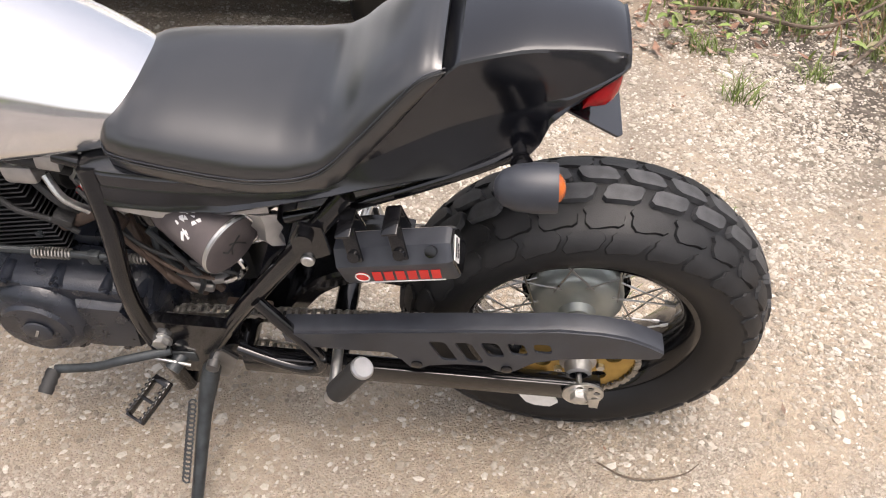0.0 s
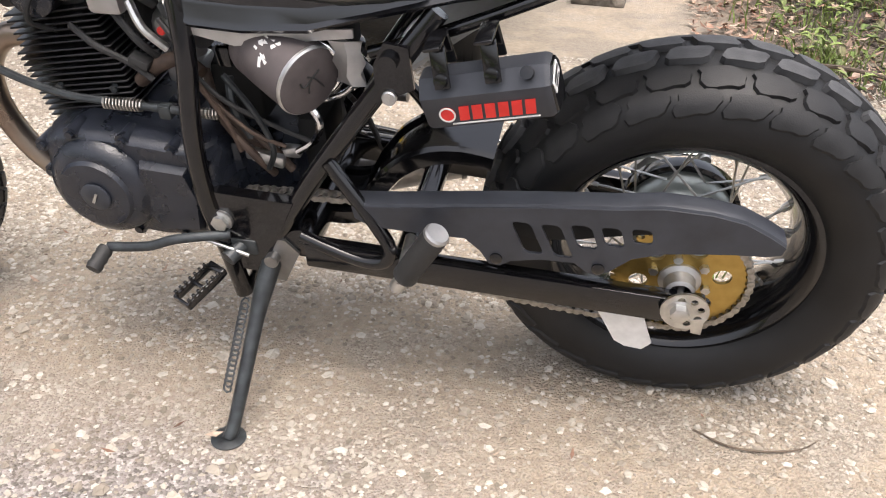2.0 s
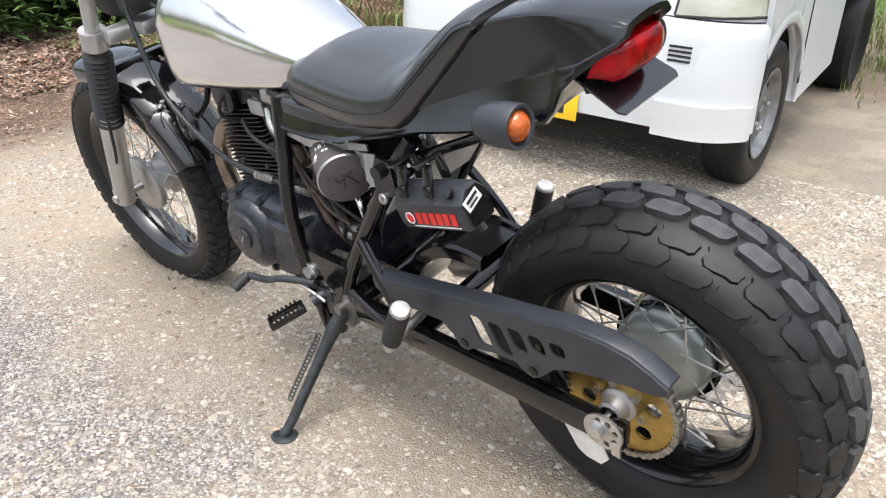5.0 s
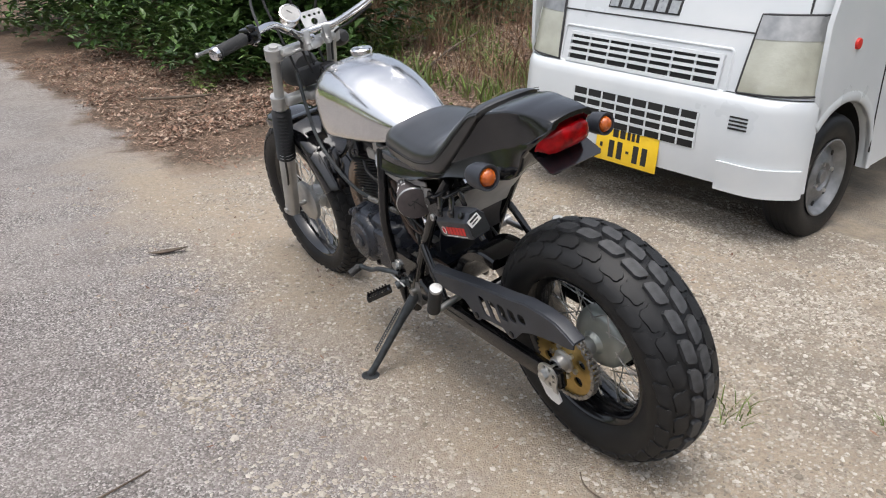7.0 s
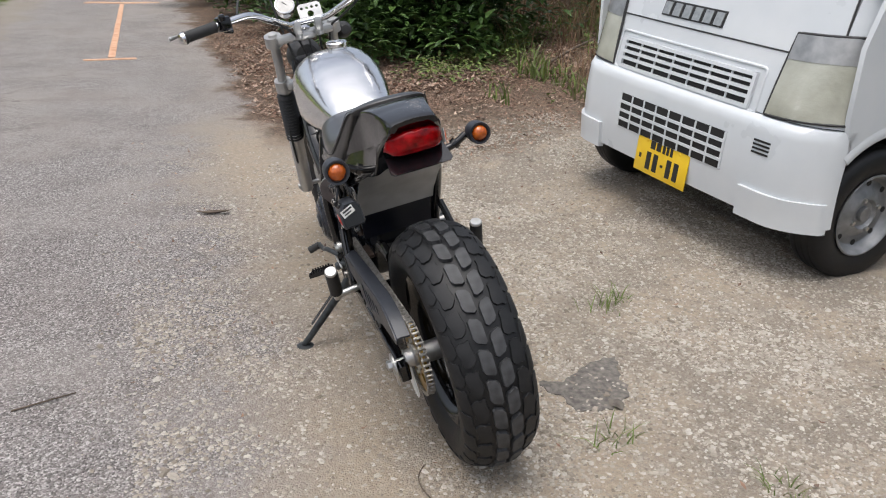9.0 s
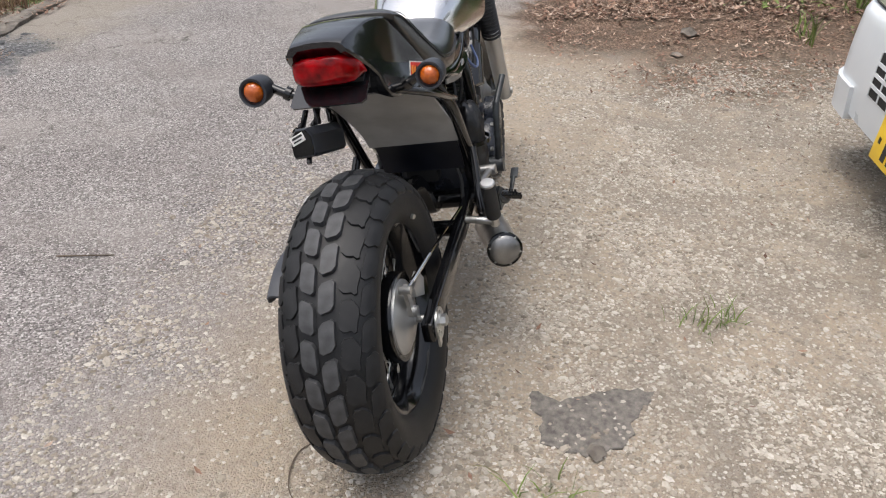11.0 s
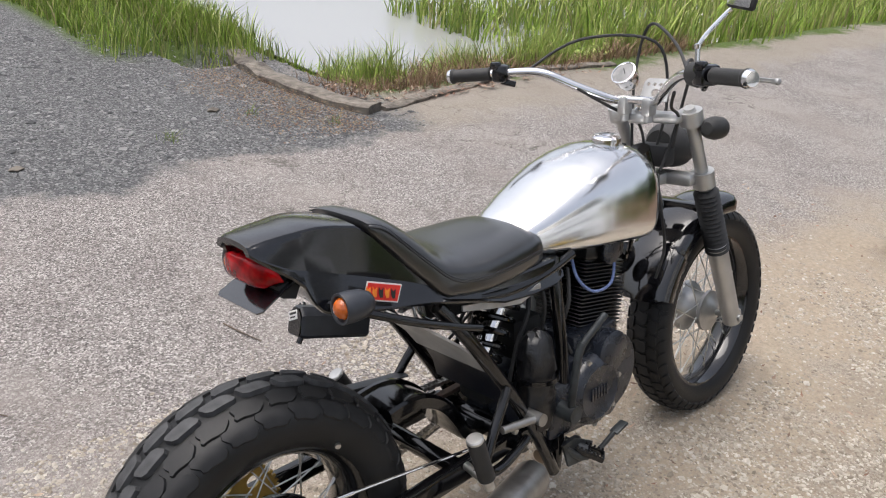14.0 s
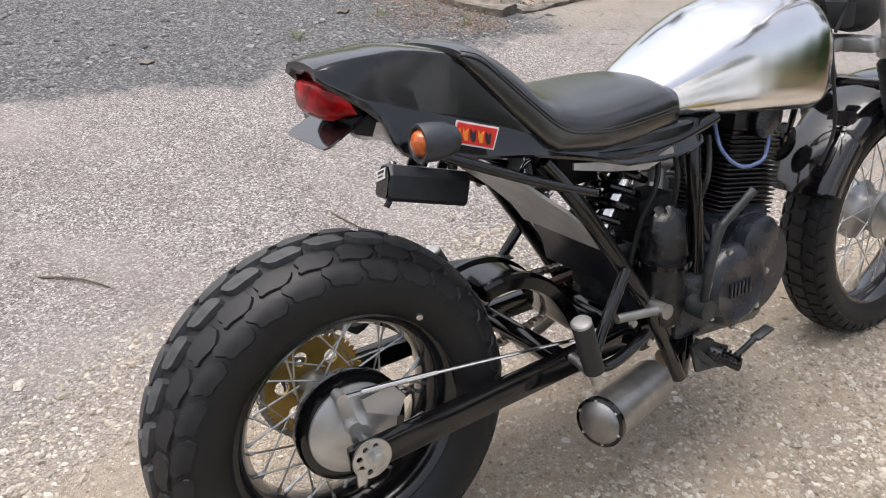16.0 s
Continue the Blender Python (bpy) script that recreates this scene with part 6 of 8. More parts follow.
part("tail_base", join(block((0.06, 0.1, 0.02), (-0.065, -0.012, 0.797), 0.006, (0, -12, 0)), block((0.03, 0.1, 0.06), (-0.07, -0.012, 0.828), 0.008)), M_DARK, tail)
brkt = part("plate_bracket", sheet([(-0.05, -0.068), (0.04, -0.074), (0.048, -0.066), (0.048, 0.066), (0.04, 0.074), (-0.05, 0.068)], 0.003, pose(-0.035, -0.012, 0.781, 0, 28, 0)), M_GLOSS, bike, "glossy black number plate bracket")
part("bracket_side", sheet([(-0.085, 0.80), (-0.035, 0.795), (-0.045, 0.772), (-0.07, 0.765)], 0.10, Matrix.Translation((0, -0.05, 0)) @ SIDE), M_DARK, brkt)

# turn signals
def turn_signal(at, s, k):
    at = Vector(at)

    def sized(prof):
        return [(r * k, h * k) for r, h in prof]

    sig = part("turn_signal", lathe(sized([(0, -0.078), (0.012, -0.076), (0.024, -0.066), (0.0315, -0.048), (0.034, -0.025), (0.034, 0.004), (0.033, 0.007), (0.028, 0.006), (0.025, 0.0), (0, -0.002)]), at, (1, 0, 0.05), 32), M_PLASTIC, bike, "bullet turn signal with black shell")
    part("lens", lathe(sized([(0.0, 0.018), (0.010, 0.016), (0.018, 0.011), (0.0235, 0.003), (0.024, -0.004), (0, -0.004)]), at, (1, 0, 0.05), 28), M_AMBER, sig, "amber lens")
    part("stalk", join(tube([(at.x - 0.035, at.y - s * 0.024, at.z - 0.004), (at.x - 0.035, at.y - s * 0.06, at.z - 0.022), (at.x - 0.04, at.y - s * 0.1, at.z - 0.03)], 0.009, 10), rod((at.x - 0.035, at.y - s * 0.05, at.z - 0.016), (at.x - 0.035, at.y - s * 0.06, at.z - 0.022), 0.014)), M_FRAME, sig)


turn_signal((-0.078, -0.19, 0.778), -1, 0.86)
turn_signal((-0.086, 0.162, 0.772), 1, 0.78)

# sticker on the right of the cowl
DECAL = Matrix.Translation((-0.208, 0.1075, 0.754)) @ pose(0, 0, 0, 0, -17, 0) @ pose(0, 0, 0, -4, 0, -9)
stick = part("cowl_sticker", moved(block((0.07, 0.0015, 0.034), (0, 0, 0), 0.0), DECAL), M_WHITEPRINT, bike, "small red and orange flame sticker with white border")
part("sticker_field", moved(block((0.065, 0.0012, 0.029), (0, 0.0012, 0), 0.0), DECAL), M_REDPRINT, stick)
for k in range(5):
    x0 = -0.026 + 0.0125 * k
    part("sticker_flame", moved(sheet([(x0, -0.009), (x0 + 0.005, -0.01), (x0 + 0.01, -0.002), (x0 + 0.012, 0.009), (x0 + 0.007, 0.003), (x0 + 0.003, 0.008)], 0.001, Matrix.Translation((0, 0.0024, 0)) @ SIDE), DECAL), M_BLACKPRINT if k in (0, 2) else M_ORANGEPRINT, stick)

# black box with printed badge, hung under the seat rail
BOX = Matrix.Translation((-0.268, -0.16, 0.609)) @ pose(0, 0, 0, 0, -14.5, 0) @ pose(0, 0, 0, 5, 0, -4)
oct_ = [(-0.026, -0.033), (0.022, -0.033), (0.027, -0.026), (0.027, 0.014), (0.014, 0.031), (-0.012, 0.031), (-0.03, 0.012), (-0.03, -0.026)]
tool = part("side_box", moved(loft([[(x, y * k, z * k) for y, z in oct_] for x, k in ((-0.08, 0.94), (-0.075, 1.0), (0.074, 1.0), (0.078, 0.97), (0.082, 0.9))]), BOX), M_PLASTIC, bike, "black box with printed red badge under the seat rail", 30)
part("end_plate", moved(loft([[(x, y * k, z * k) for y, z in oct_] for x, k in ((0.0815, 0.86), (0.085, 0.84))]), BOX), M_FRAME, tool)
part("badge_disc", moved(lathe([(0, 0), (0.0105, 0), (0.0105, 0.001), (0, 0.001)], (-0.05, -0.03, -0.012), (0, -1, 0), 24), BOX), M_REDPRINT, tool)
part("badge_ring", moved(lathe([(0.0085, 0.001), (0.0105, 0.001), (0.0105, 0.0018), (0.0085, 0.0018)], (-0.05, -0.03, -0.012), (0, -1, 0), 24, True), BOX), M_WHITEPRINT, tool)
for k in range(6):
    x0 = -0.036 + 0.0165 * k
    part("badge_shape", moved(sheet([(x0, -0.022), (x0 + 0.0125, -0.022), (x0 + 0.0155, -0.002), (x0 + 0.003, -0.002)], 0.0009, Matrix.Translation((0, -0.0311, 0.0)) @ SIDE), BOX), M_REDPRINT, tool)
part("badge_line", moved(block((0.11, 0.001, 0.0018), (0.008, -0.0305, -0.026)), BOX), M_WHITEPRINT, tool)
part("label", moved(block((0.001, 0.034, 0.019), (0.0857, -0.008, 0.01), 0, (18, 0, 0)), BOX), M_WHITEPRINT, tool)
part("label_bar", moved(block((0.001, 0.026, 0.0045), (0.0864, -0.008, 0.014), 0, (18, 0, 0)), BOX), M_BLACKPRINT, tool)
part("label_bar", moved(block((0.001, 0.02, 0.003), (0.0864, -0.008, 0.006), 0, (18, 0, 0)), BOX), M_BLACKPRINT, tool)
for q in (-0.045, 0.018):
    part("strap", moved(join(block((0.02, 0.006, 0.05), (q, -0.018, 0.046), 0.002, (-25, 0, 0)), block((0.022, 0.045, 0.005), (q, -0.004, 0.075), 0.002), block((0.02, 0.006, 0.045), (q, 0.016, 0.055), 0.002),
                           lathe([(0, 0), (0.009, 0), (0.008, 0.005), (0, 0.006)], (q, -0.027, 0.034), (0, -1, 0.5), 14)), BOX), M_FRAME, tool)
part("box_knob", moved(lathe([(0, 0), (0.008, 0), (0.008, 0.006), (0, 0.007)], (0.058, -0.02, 0.026), (0, -0.7, 0.7), 14), BOX), M_FRAME, tool)
part("box_foot", moved(rod((0.066, 0.0, -0.032), (0.072, 0.0, -0.047), 0.006), BOX), M_FRAME, tool)

# undertray: bare sheet and dark flap
tray = part("undertray", loft([[(x, y, z) for y in (-0.115, -0.06, 0, 0.06, 0.115)] + [(x + 0.003, y, z - 0.004) for y in (0.115, 0.06, 0, -0.06, -0.115)] for x, z in ((-0.22, 0.715), (-0.30, 0.66), (-0.38, 0.60), (-0.43, 0.555), (-0.46, 0.515))]), M_SHEET, bike, "bare aluminium undertray sheet")
part("rubber_flap", loft([[(x, y, z) for y in (-0.105, -0.05, 0, 0.05, 0.105)] + [(x + 0.004, y, z - 0.003) for y in (0.105, 0.05, 0, -0.05, -0.105)] for x, z in ((-0.445, 0.54), (-0.475, 0.505), (-0.498, 0.465), (-0.508, 0.425))]), M_NAVY, tray, "dark rubber flap")
part("side_strip", sheet([(-0.67, 0.662), (-0.655, 0.64), (-0.60, 0.628), (-0.44, 0.65), (-0.44, 0.662), (-0.60, 0.648), (-0.64, 0.662)], 0.004, Matrix.Translation((0, -0.14, 0)) @ SIDE), M_ALU, tray, "bright metal strip under the seat")
part("side_strip", sheet([(-0.60, 0.672), (-0.602, 0.66), (-0.54, 0.643), (-0.46, 0.655), (-0.38, 0.672), (-0.38, 0.683), (-0.46, 0.672), (-0.54, 0.656)], 0.004, Matrix.Translation((0, 0.121, 0)) @ SIDE), M_ALU, tray, "bright metal strip under the seat")

# ---- front end ----
def fork_x(z):
    return -1.222 - (0.95 - z) * 0.446


FY = (-0.14, 0.072)
fk = None
for y in FY:
    s = -1 if y < 0 else 1
    top, mid_, bot = Vector((fork_x(0.955), y, 0.955)), Vector((fork_x(0.55), y, 0.55)), Vector((fork_x(0.295), y, 0.295))
    leg = part("fork_leg", moved(join(rod(top, mid_, 0.0168, seg=20), rod(top, top + (top - bot).normalized() * 0.006, 0.0145, seg=20)), TURN), M_FORK, bike, "silver telescopic fork leg")
    part("slider", moved(join(rod(mid_ + (top - bot).normalized() * 0.02, bot, 0.0285, 0.026, seg=22, bevel=0.004), block((0.045, 0.03, 0.05), (bot.x - 0.012, y, bot.z + 0.012), 0.01), lathe([(0, 0), (0.011, 0), (0.011, 0.012), (0, 0.014)], (FRONT.x, y + s * 0.02, FRONT.z), (0, s, 0), 14)), TURN), M_FORK, leg, "dull aluminium fork slider")
    prof = []
    a, b = Vector((fork_x(0.735), y, 0.735)), Vector((fork_x(0.545), y, 0.545))
    n = (a - b).length
    for k in range(15):
        prof += [(0.034, n * (k + 0.15) / 15), (0.027, n * (k + 0.65) / 15)]
    part("gaiter", moved(lathe([(0.02, 0)] + prof + [(0.02, n)], b, a - b, 22), TURN), M_GRIP, leg, "ribbed black rubber gaiter")


def yoke(z, name, t):
    x = fork_x(z)
    bm = join(block((0.05, 0.2, t), (x + 0.03, -0.034, z), 0.01), *[rod((x - t * 0.2, y, z - t / 2 - 0.004), (x + t * 0.2, y, z + t / 2 + 0.004), 0.03, seg=22) for y in FY], block((0.06, 0.06, t), (x + 0.055, -0.034, z), 0.01))
    return part(name, moved(bm, TURN), M_FORK, bike, "dull silver fork clamp")


ytop = yoke(0.935, "top_clamp", 0.028)
ylow = yoke(0.765, "lower_clamp", 0.034)
part("stem_nut", moved(lathe([(0, 0), (0.02, 0), (0.02, 0.014), (0.012, 0.02), (0, 0.02)], (fork_x(0.935) + 0.055, -0.034, 0.948), (0.41, 0, 0.91), 6), TURN), M_CHROME, ytop)
part("headlight_shell", moved(join(lathe([(0, -0.02), (0.04, -0.015), (0.058, 0.01), (0.063, 0.05), (0.063, 0.07), (0, 0.075)], (-1.27, -0.034, 0.85), (-1, 0, -0.08), 30), block((0.05, 0.1, 0.06), (-1.235, -0.034, 0.83), 0.012)), TURN), M_TRUCKTRIM, bike, "black headlight shell seen from behind")
for s in (1,):
    a = Vector((-1.272, FY[1] + 0.045, 0.905))
    sig = part("turn_signal", moved(lathe([(0, 0.05), (0.016, 0.046), (0.026, 0.03), (0.03, 0.005), (0.028, -0.02), (0.024, -0.026), (0, -0.026)], a, (1, 0, 0.1), 26), TURN), M_GRIP, bike, "black front turn signal")
    part("stalk", moved(rod((a.x, FY[1], a.z), a, 0.008), TURN), M_FRAME, sig)

# handlebar
BAR = [(-0.875, -0.425, 1.048), (-0.935, -0.30, 1.056), (-0.985, -0.215, 1.056), (-1.045, -0.15, 1.02), (-1.11, -0.09, 0.986), (-1.135, -0.06, 0.983), (-1.137, 0.01, 0.983)]
bar_pts = BAR + [(-1.115, 0.045, 0.986), (-1.05, 0.108, 1.022), (-1.0, 0.18, 1.062), (-0.955, 0.265, 1.07), (-0.9, 0.39, 1.072)]
bar = part("handlebar", tube(bar_pts, 0.011, 14), M_CHROME, bike, "chrome handlebar with black grips")
for s, a, b in ((-1, (-0.875, -0.425, 1.048), (-0.922, -0.325, 1.0545)), (1, (-0.9, 0.39, 1.072), (-0.944, 0.29, 1.0705))):
    a, b = Vector(a), Vector(b)
    n = (a - b).length
    prof = [(0, -0.002), (0.019, -0.002), (0.02, 0.004)]
    for k in range(10):
        prof += [(0.0172, 0.008 + (n - 0.016) * k / 10), (0.0165, 0.012 + (n - 0.016) * k / 10)]
    prof += [(0.018, n - 0.004), (0, n)]
    grip = part("grip", lathe(prof, a, b - a, 18), M_GRIP, bar, "black rubber grip")
    part("bar_end", lathe([(0, -0.014), (0.015, -0.012), (0.019, -0.004), (0.019, 0.002), (0, 0.002)], a, b - a, 20), M_CHROME, bar)
    c = b + (b - a).normalized() * 0.025
    part("switch_housing", join(block((0.05, 0.04, 0.045), c, 0.01, (0, 0, -s * 25)), block((0.025, 0.02, 0.02), c + Vector((0.02, 0, 0.02)), 0.005), rod(c + Vector((0.0, 0.0, -0.02)), c + Vector((-0.03, -s * 0.02, -0.03)), 0.008)), M_FRAME, bar, "black switch housing")
    lev = [c + Vector((-0.04, 0, -0.004)), c + Vector((-0.045, s * 0.03, -0.006)), c + Vector((-0.02, s * 0.09, -0.006)), c + Vector((0.012, s * 0.16, -0.006))]
    part("lever", join(tube(lev, [0.009, 0.007, 0.006, 0.006], 10, squash=0.7), lathe([(0, -0.007), (0.006, -0.004), (0.0075, 0), (0.006, 0.004), (0, 0.007)], lev[-1], (0.2, s, 0), 12)), M_ALU, bar, "bright metal lever")
part("throttle_boot", lathe([(0.012, 0), (0.024, 0.004), (0.028, 0.03), (0.026, 0.05), (0.014, 0.06)], (-0.95, 0.275, 1.07), (-0.4, -0.9, 0.0), 18), M_GRIP, bar)
part("mirror_stem", join(rod((-0.955, 0.245, 1.075), (-0.957, 0.243, 1.128), 0.0055), tube([(-0.957, 0.243, 1.125), (-0.965, 0.255, 1.15), (-0.985, 0.285, 1.19), (-0.99, 0.295, 1.2)], 0.0048, 8), lathe([(0, -0.007), (0.007, -0.005), (0.008, 0.004), (0, 0.007)], (-0.957, 0.243, 1.128), (0, 0, 1), 14)), M_CHROME, bar, "bright mirror stem")
MIRROR = pose(-0.985, 0.325, 1.232, 78, 6, 62)
mir = part("mirror", moved(block((0.088, 0.068, 0.014), (0, 0, 0), 0.0068, seg=3), MIRROR), M_GRIP, bar, "rectangular black-framed mirror")
part("mirror_glass", moved(block((0.078, 0.058, 0.002), (0, 0, 0.0078), 0.0008), MIRROR), M_CHROME, mir)
for y in (-0.062, 0.01):
    part("bar_clamp", moved(join(block((0.034, 0.026, 0.045), (-1.135, y, 0.968), 0.006), rod((-1.135, y, 0.93), (-1.135, y, 0.99), 0.012)), Matrix()), M_ALU, bar)
spd = part("speedometer", lathe([(0, -0.055), (0.014, -0.053), (0.026, -0.04), (0.031, -0.02), (0.032, -0.002), (0.0335, 0.0), (0.0335, 0.005), (0.03, 0.006), (0.029, 0.003)], (-1.155, -0.082, 1.045), (0.75, 0, 0.66), 32), M_CHROME, bike, "small chrome speedometer")
part("dial", lathe([(0, 0.0035), (0.0295, 0.0035), (0.0295, 0.001), (0, 0.001)], (-1.155, -0.082, 1.045), (0.75, 0, 0.66), 28), M_DIAL, spd, "pale round dial")
part("needle", moved(block((0.0018, 0.02, 0.001), (0, 0.006, 0.0045), 0, (0, 0, 35)), axis_matrix((-1.155, -0.082, 1.045), (0.75, 0, 0.66))), M_BLACKPRINT, spd)
part("indicator_panel", moved(sheet([(-0.04, -0.03), (0.04, -0.03), (0.04, 0.022), (0.03, 0.03), (-0.03, 0.03), (-0.04, 0.022)], 0.003, pose(-1.18, 0.0, 1.005, 90, 0, 90) @ pose(0, 0, 0, -28, 0, 0), [circle(-0.026, 0.014, 0.005, 12), circle(-0.008, 0.014, 0.005, 12), circle(0.01, 0.014, 0.005, 12), circle(0.027, 0.014, 0.005, 12), circle(0.0, -0.008, 0.011, 14)]), Matrix()), M_ALU, bike, "bare aluminium indicator panel with round holes")
for pts in ([(-0.96, -0.26, 1.05), (-1.12, -0.2, 1.13), (-1.24, -0.05, 1.12), (-1.26, -0.02, 0.98), (-1.22, -0.02, 0.85)], [(-0.97, 0.22, 1.06), (-1.12, 0.09, 1.12), (-1.23, -0.05, 1.165), (-1.265, -0.11, 1.11), (-1.23, -0.105, 0.98), (-1.2, -0.08, 0.8)],
            [(-0.96, 0.22, 1.055), (-1.12, 0.12, 1.08), (-1.24, 0.06, 1.06), (-1.24, 0.02, 0.9), (-1.18, 0.02, 0.8)], [(-1.33, -0.155, 0.7), (-1.36, -0.16, 0.58), (-1.40, -0.16, 0.47), (-1.44, -0.155, 0.42)],
            [(-1.04, 0.14, 1.02), (-1.11, 0.09, 0.975), (-1.19, 0.06, 0.94), (-1.2, 0.04, 0.86)], [(-1.04, -0.14, 1.015), (-1.11, -0.09, 0.965), (-1.19, -0.06, 0.92), (-1.2, -0.04, 0.84)],
            [(-1.17, -0.05, 0.82), (-1.13, -0.03, 0.78), (-1.12, -0.02, 0.72)], [(-1.15, 0.03, 0.80), (-1.15, 0.05, 0.70), (-1.17, 0.05, 0.6), (-1.15, 0.04, 0.52)]):
    part("cable", tube(pts, 0.004, 8), M_GRIP, bike)

# front wheel
FRONT_PROF = smooth_profile([(-0.042, 0.226), (-0.055, 0.242), (-0.062, 0.264), (-0.058, 0.288), (-0.043, 0.304), (-0.022, 0.311), (0, 0.3125), (0.022, 0.311), (0.043, 0.304), (0.058, 0.288), (0.062, 0.264), (0.055, 0.242), (0.042, 0.226)], 33)
front_rows = [(-0.54, -0.36, 0.0, 0.12, 0.0, 0.8, 0.0, M_TREAD, 0.8), (-0.335, -0.16, 0.5, -0.12, 0.1, 0.84, 0.0, M_TREAD, 1.0), (-0.135, 0.135, 0.0, 0.0, 0.2, 0.86, 0.0, M_TREAD, 1.0), (0.16, 0.335, 0.5, 0.12, 0.1, 0.84, 0.0, M_TREAD, 1.0), (0.36, 0.54, 0.0, -0.12, 0.0, 0.8, 0.0, M_TREAD, 0.8)]
tyre("front_tyre", FRONT, FRONT_PROF, front_rows, 48, 0.005, "black dual-purpose front tyre", TURN)
frim = [(0.234, -0.042), (0.235, -0.047), (0.225, -0.048), (0.216, -0.038), (0.205, -0.012), (0.205, 0.012), (0.216, 0.038), (0.225, 0.048), (0.235, 0.047), (0.234, 0.042), (0.222, 0.034), (0.212, 0.01), (0.212, -0.01), (0.222, -0.034)]
front_rim = part("front_rim", lathe(frim, (0, 0, 0), (0, 1, 0), 72, closed=True), M_GLOSS, bike, "black spoked front rim")
front_rim.matrix_basis = TURN @ Matrix.Translation(FRONT)
spokes(front_rim, 0.06, 0.03, 0.207, 0.008, 18)
part("hub", lathe([(0, -0.05), (0.07, -0.05), (0.078, -0.044), (0.078, -0.03), (0.066, -0.024), (0.05, -0.01), (0.045, 0.02), (0.062, 0.03), (0.062, 0.04), (0.04, 0.044), (0.02, 0.06), (0, 0.06)], (0, 0, 0), (0, 1, 0), 44), M_ALU, front_rim, "dull aluminium drum brake hub")
part("axle", rod((0, -0.13, 0), (0, 0.125, 0), 0.009), M_STEEL, front_rim)

# front fender
def fender(a0, a1, r, w, n=20, drop=0.03):
    rings = []
    for k in range(n + 1):
        a = radians(a0 + (a1 - a0) * k / n)
        c, s = math.cos(a), math.sin(a)
        e = 0.72 + 0.28 * math.sin(math.pi * min(1, max(0.12, k / n) * 1.0)) if k in (0, n) else 1.0
        outer = [(-1, -drop), (-1, -0.004), (-0.86, 0.012), (-0.5, 0.02), (0, 0.023), (0.5, 0.02), (0.86, 0.012), (1, -0.004), (1, -drop)]
        inner = [(q * 0.97, d - 0.004) for q, d in outer[::-1]]
        rings.append([(FRONT.x + (r + d) * c, FRONT.y + q * w * e, FRONT.z + (r + d) * s) for q, d in outer + inner])
    return moved(loft(rings), TURN)


fen = part("front_fender", fender(102, 42, 0.343, 0.08), M_GLOSS, bike, "gloss black front fender", 50)
part("fender_tail", fender(46, 20, 0.346, 0.086, 14, 0.036), M_GLOSS, fen)
part("fender_stay", moved(join(block((0.05, 0.2, 0.02), (FRONT.x + 0.1, FRONT.y, FRONT.z + 0.345), 0.004), *[rod((fork_x(0.62), y, 0.62), (FRONT.x + 0.08, y * 0.7, FRONT.z + 0.34), 0.006) for y in FY]), TURN), M_FRAME, fen)

# ---- ground cover and surroundings ----
rng = np.random.default_rng(7)


def stuff(name, verts, faces, mat, label, category):
    me = bpy.data.meshes.new(name)
    me.from_pydata(verts, [], faces)
    me.materials.append(mat)
    return tagged(new(name, me), label, category, kind="stuff")


OCT_V = np.array([(1, 0, 0), (-1, 0, 0), (0, 1, 0), (0, -1, 0), (0, 0, 1), (0, 0, -1), (0.62, 0.62, 0.4), (-0.62, 0.62, 0.4), (-0.62, -0.62, 0.4), (0.62, -0.62, 0.4)])
OCT_F = [(4, 6, 7), (4, 7, 8), (4, 8, 9), (4, 9, 6), (6, 0, 2), (7, 2, 1), (8, 1, 3), (9, 3, 0), (6, 2, 7), (7, 1, 8), (8, 3, 9), (9, 0, 6), (0, 5, 2), (2, 5, 1), (1, 5, 3), (3, 5, 0)]


def stones(name, places, sizes, mat, label, category, flat=0.6):
    verts, faces = [], []
    for (x, y), r in zip(places, sizes):
        a = rng.uniform(0, 2 * math.pi)
        c, s = math.cos(a), math.sin(a)
        q = OCT_V * (1 + rng.uniform(-0.3, 0.3, (10, 3))) * np.array([r * rng.uniform(0.8, 1.5), r * rng.uniform(0.7, 1.1), r * rng.uniform(0.5, 1.0) * flat])
        z = height(x, y) + r * flat * 0.15
        n = len(verts)
        verts += [(x + c * px - s * py, y + s * px + c * py, z + pz) for px, py, pz in q]
        faces += [tuple(n + k for k in f) for f in OCT_F]
    return stuff(name, verts, faces, mat, label, category)


def scatter(n, x0, x1, y0, y1, keep):
    out = []
    while len(out) < n:
        x, y = rng.uniform(x0, x1), rng.uniform(y0, y1)
        if rng.random() < keep(x, y):
            out.append((x, y))
    return out


def clump(x, y, f=1.6, o=0.0):
    return noise.noise(Vector((x * f, y * f, 11 + o)))


def lie(x, y):
    """Height of the ground's own surface at many places at once."""
    i = np.clip(np.searchsorted(GX, x) - 1, 0, len(GX) - 2)
    j = np.clip(np.searchsorted(GY, y) - 1, 0, len(GY) - 2)
    u, v = (x - GX[i]) / (GX[i + 1] - GX[i]), (y - GY[j]) / (GY[j + 1] - GY[j])
    return (GZ[j, i] * (1 - u) + GZ[j, i + 1] * u) * (1 - v) + (GZ[j + 1, i] * (1 - u) + GZ[j + 1, i + 1] * u) * v


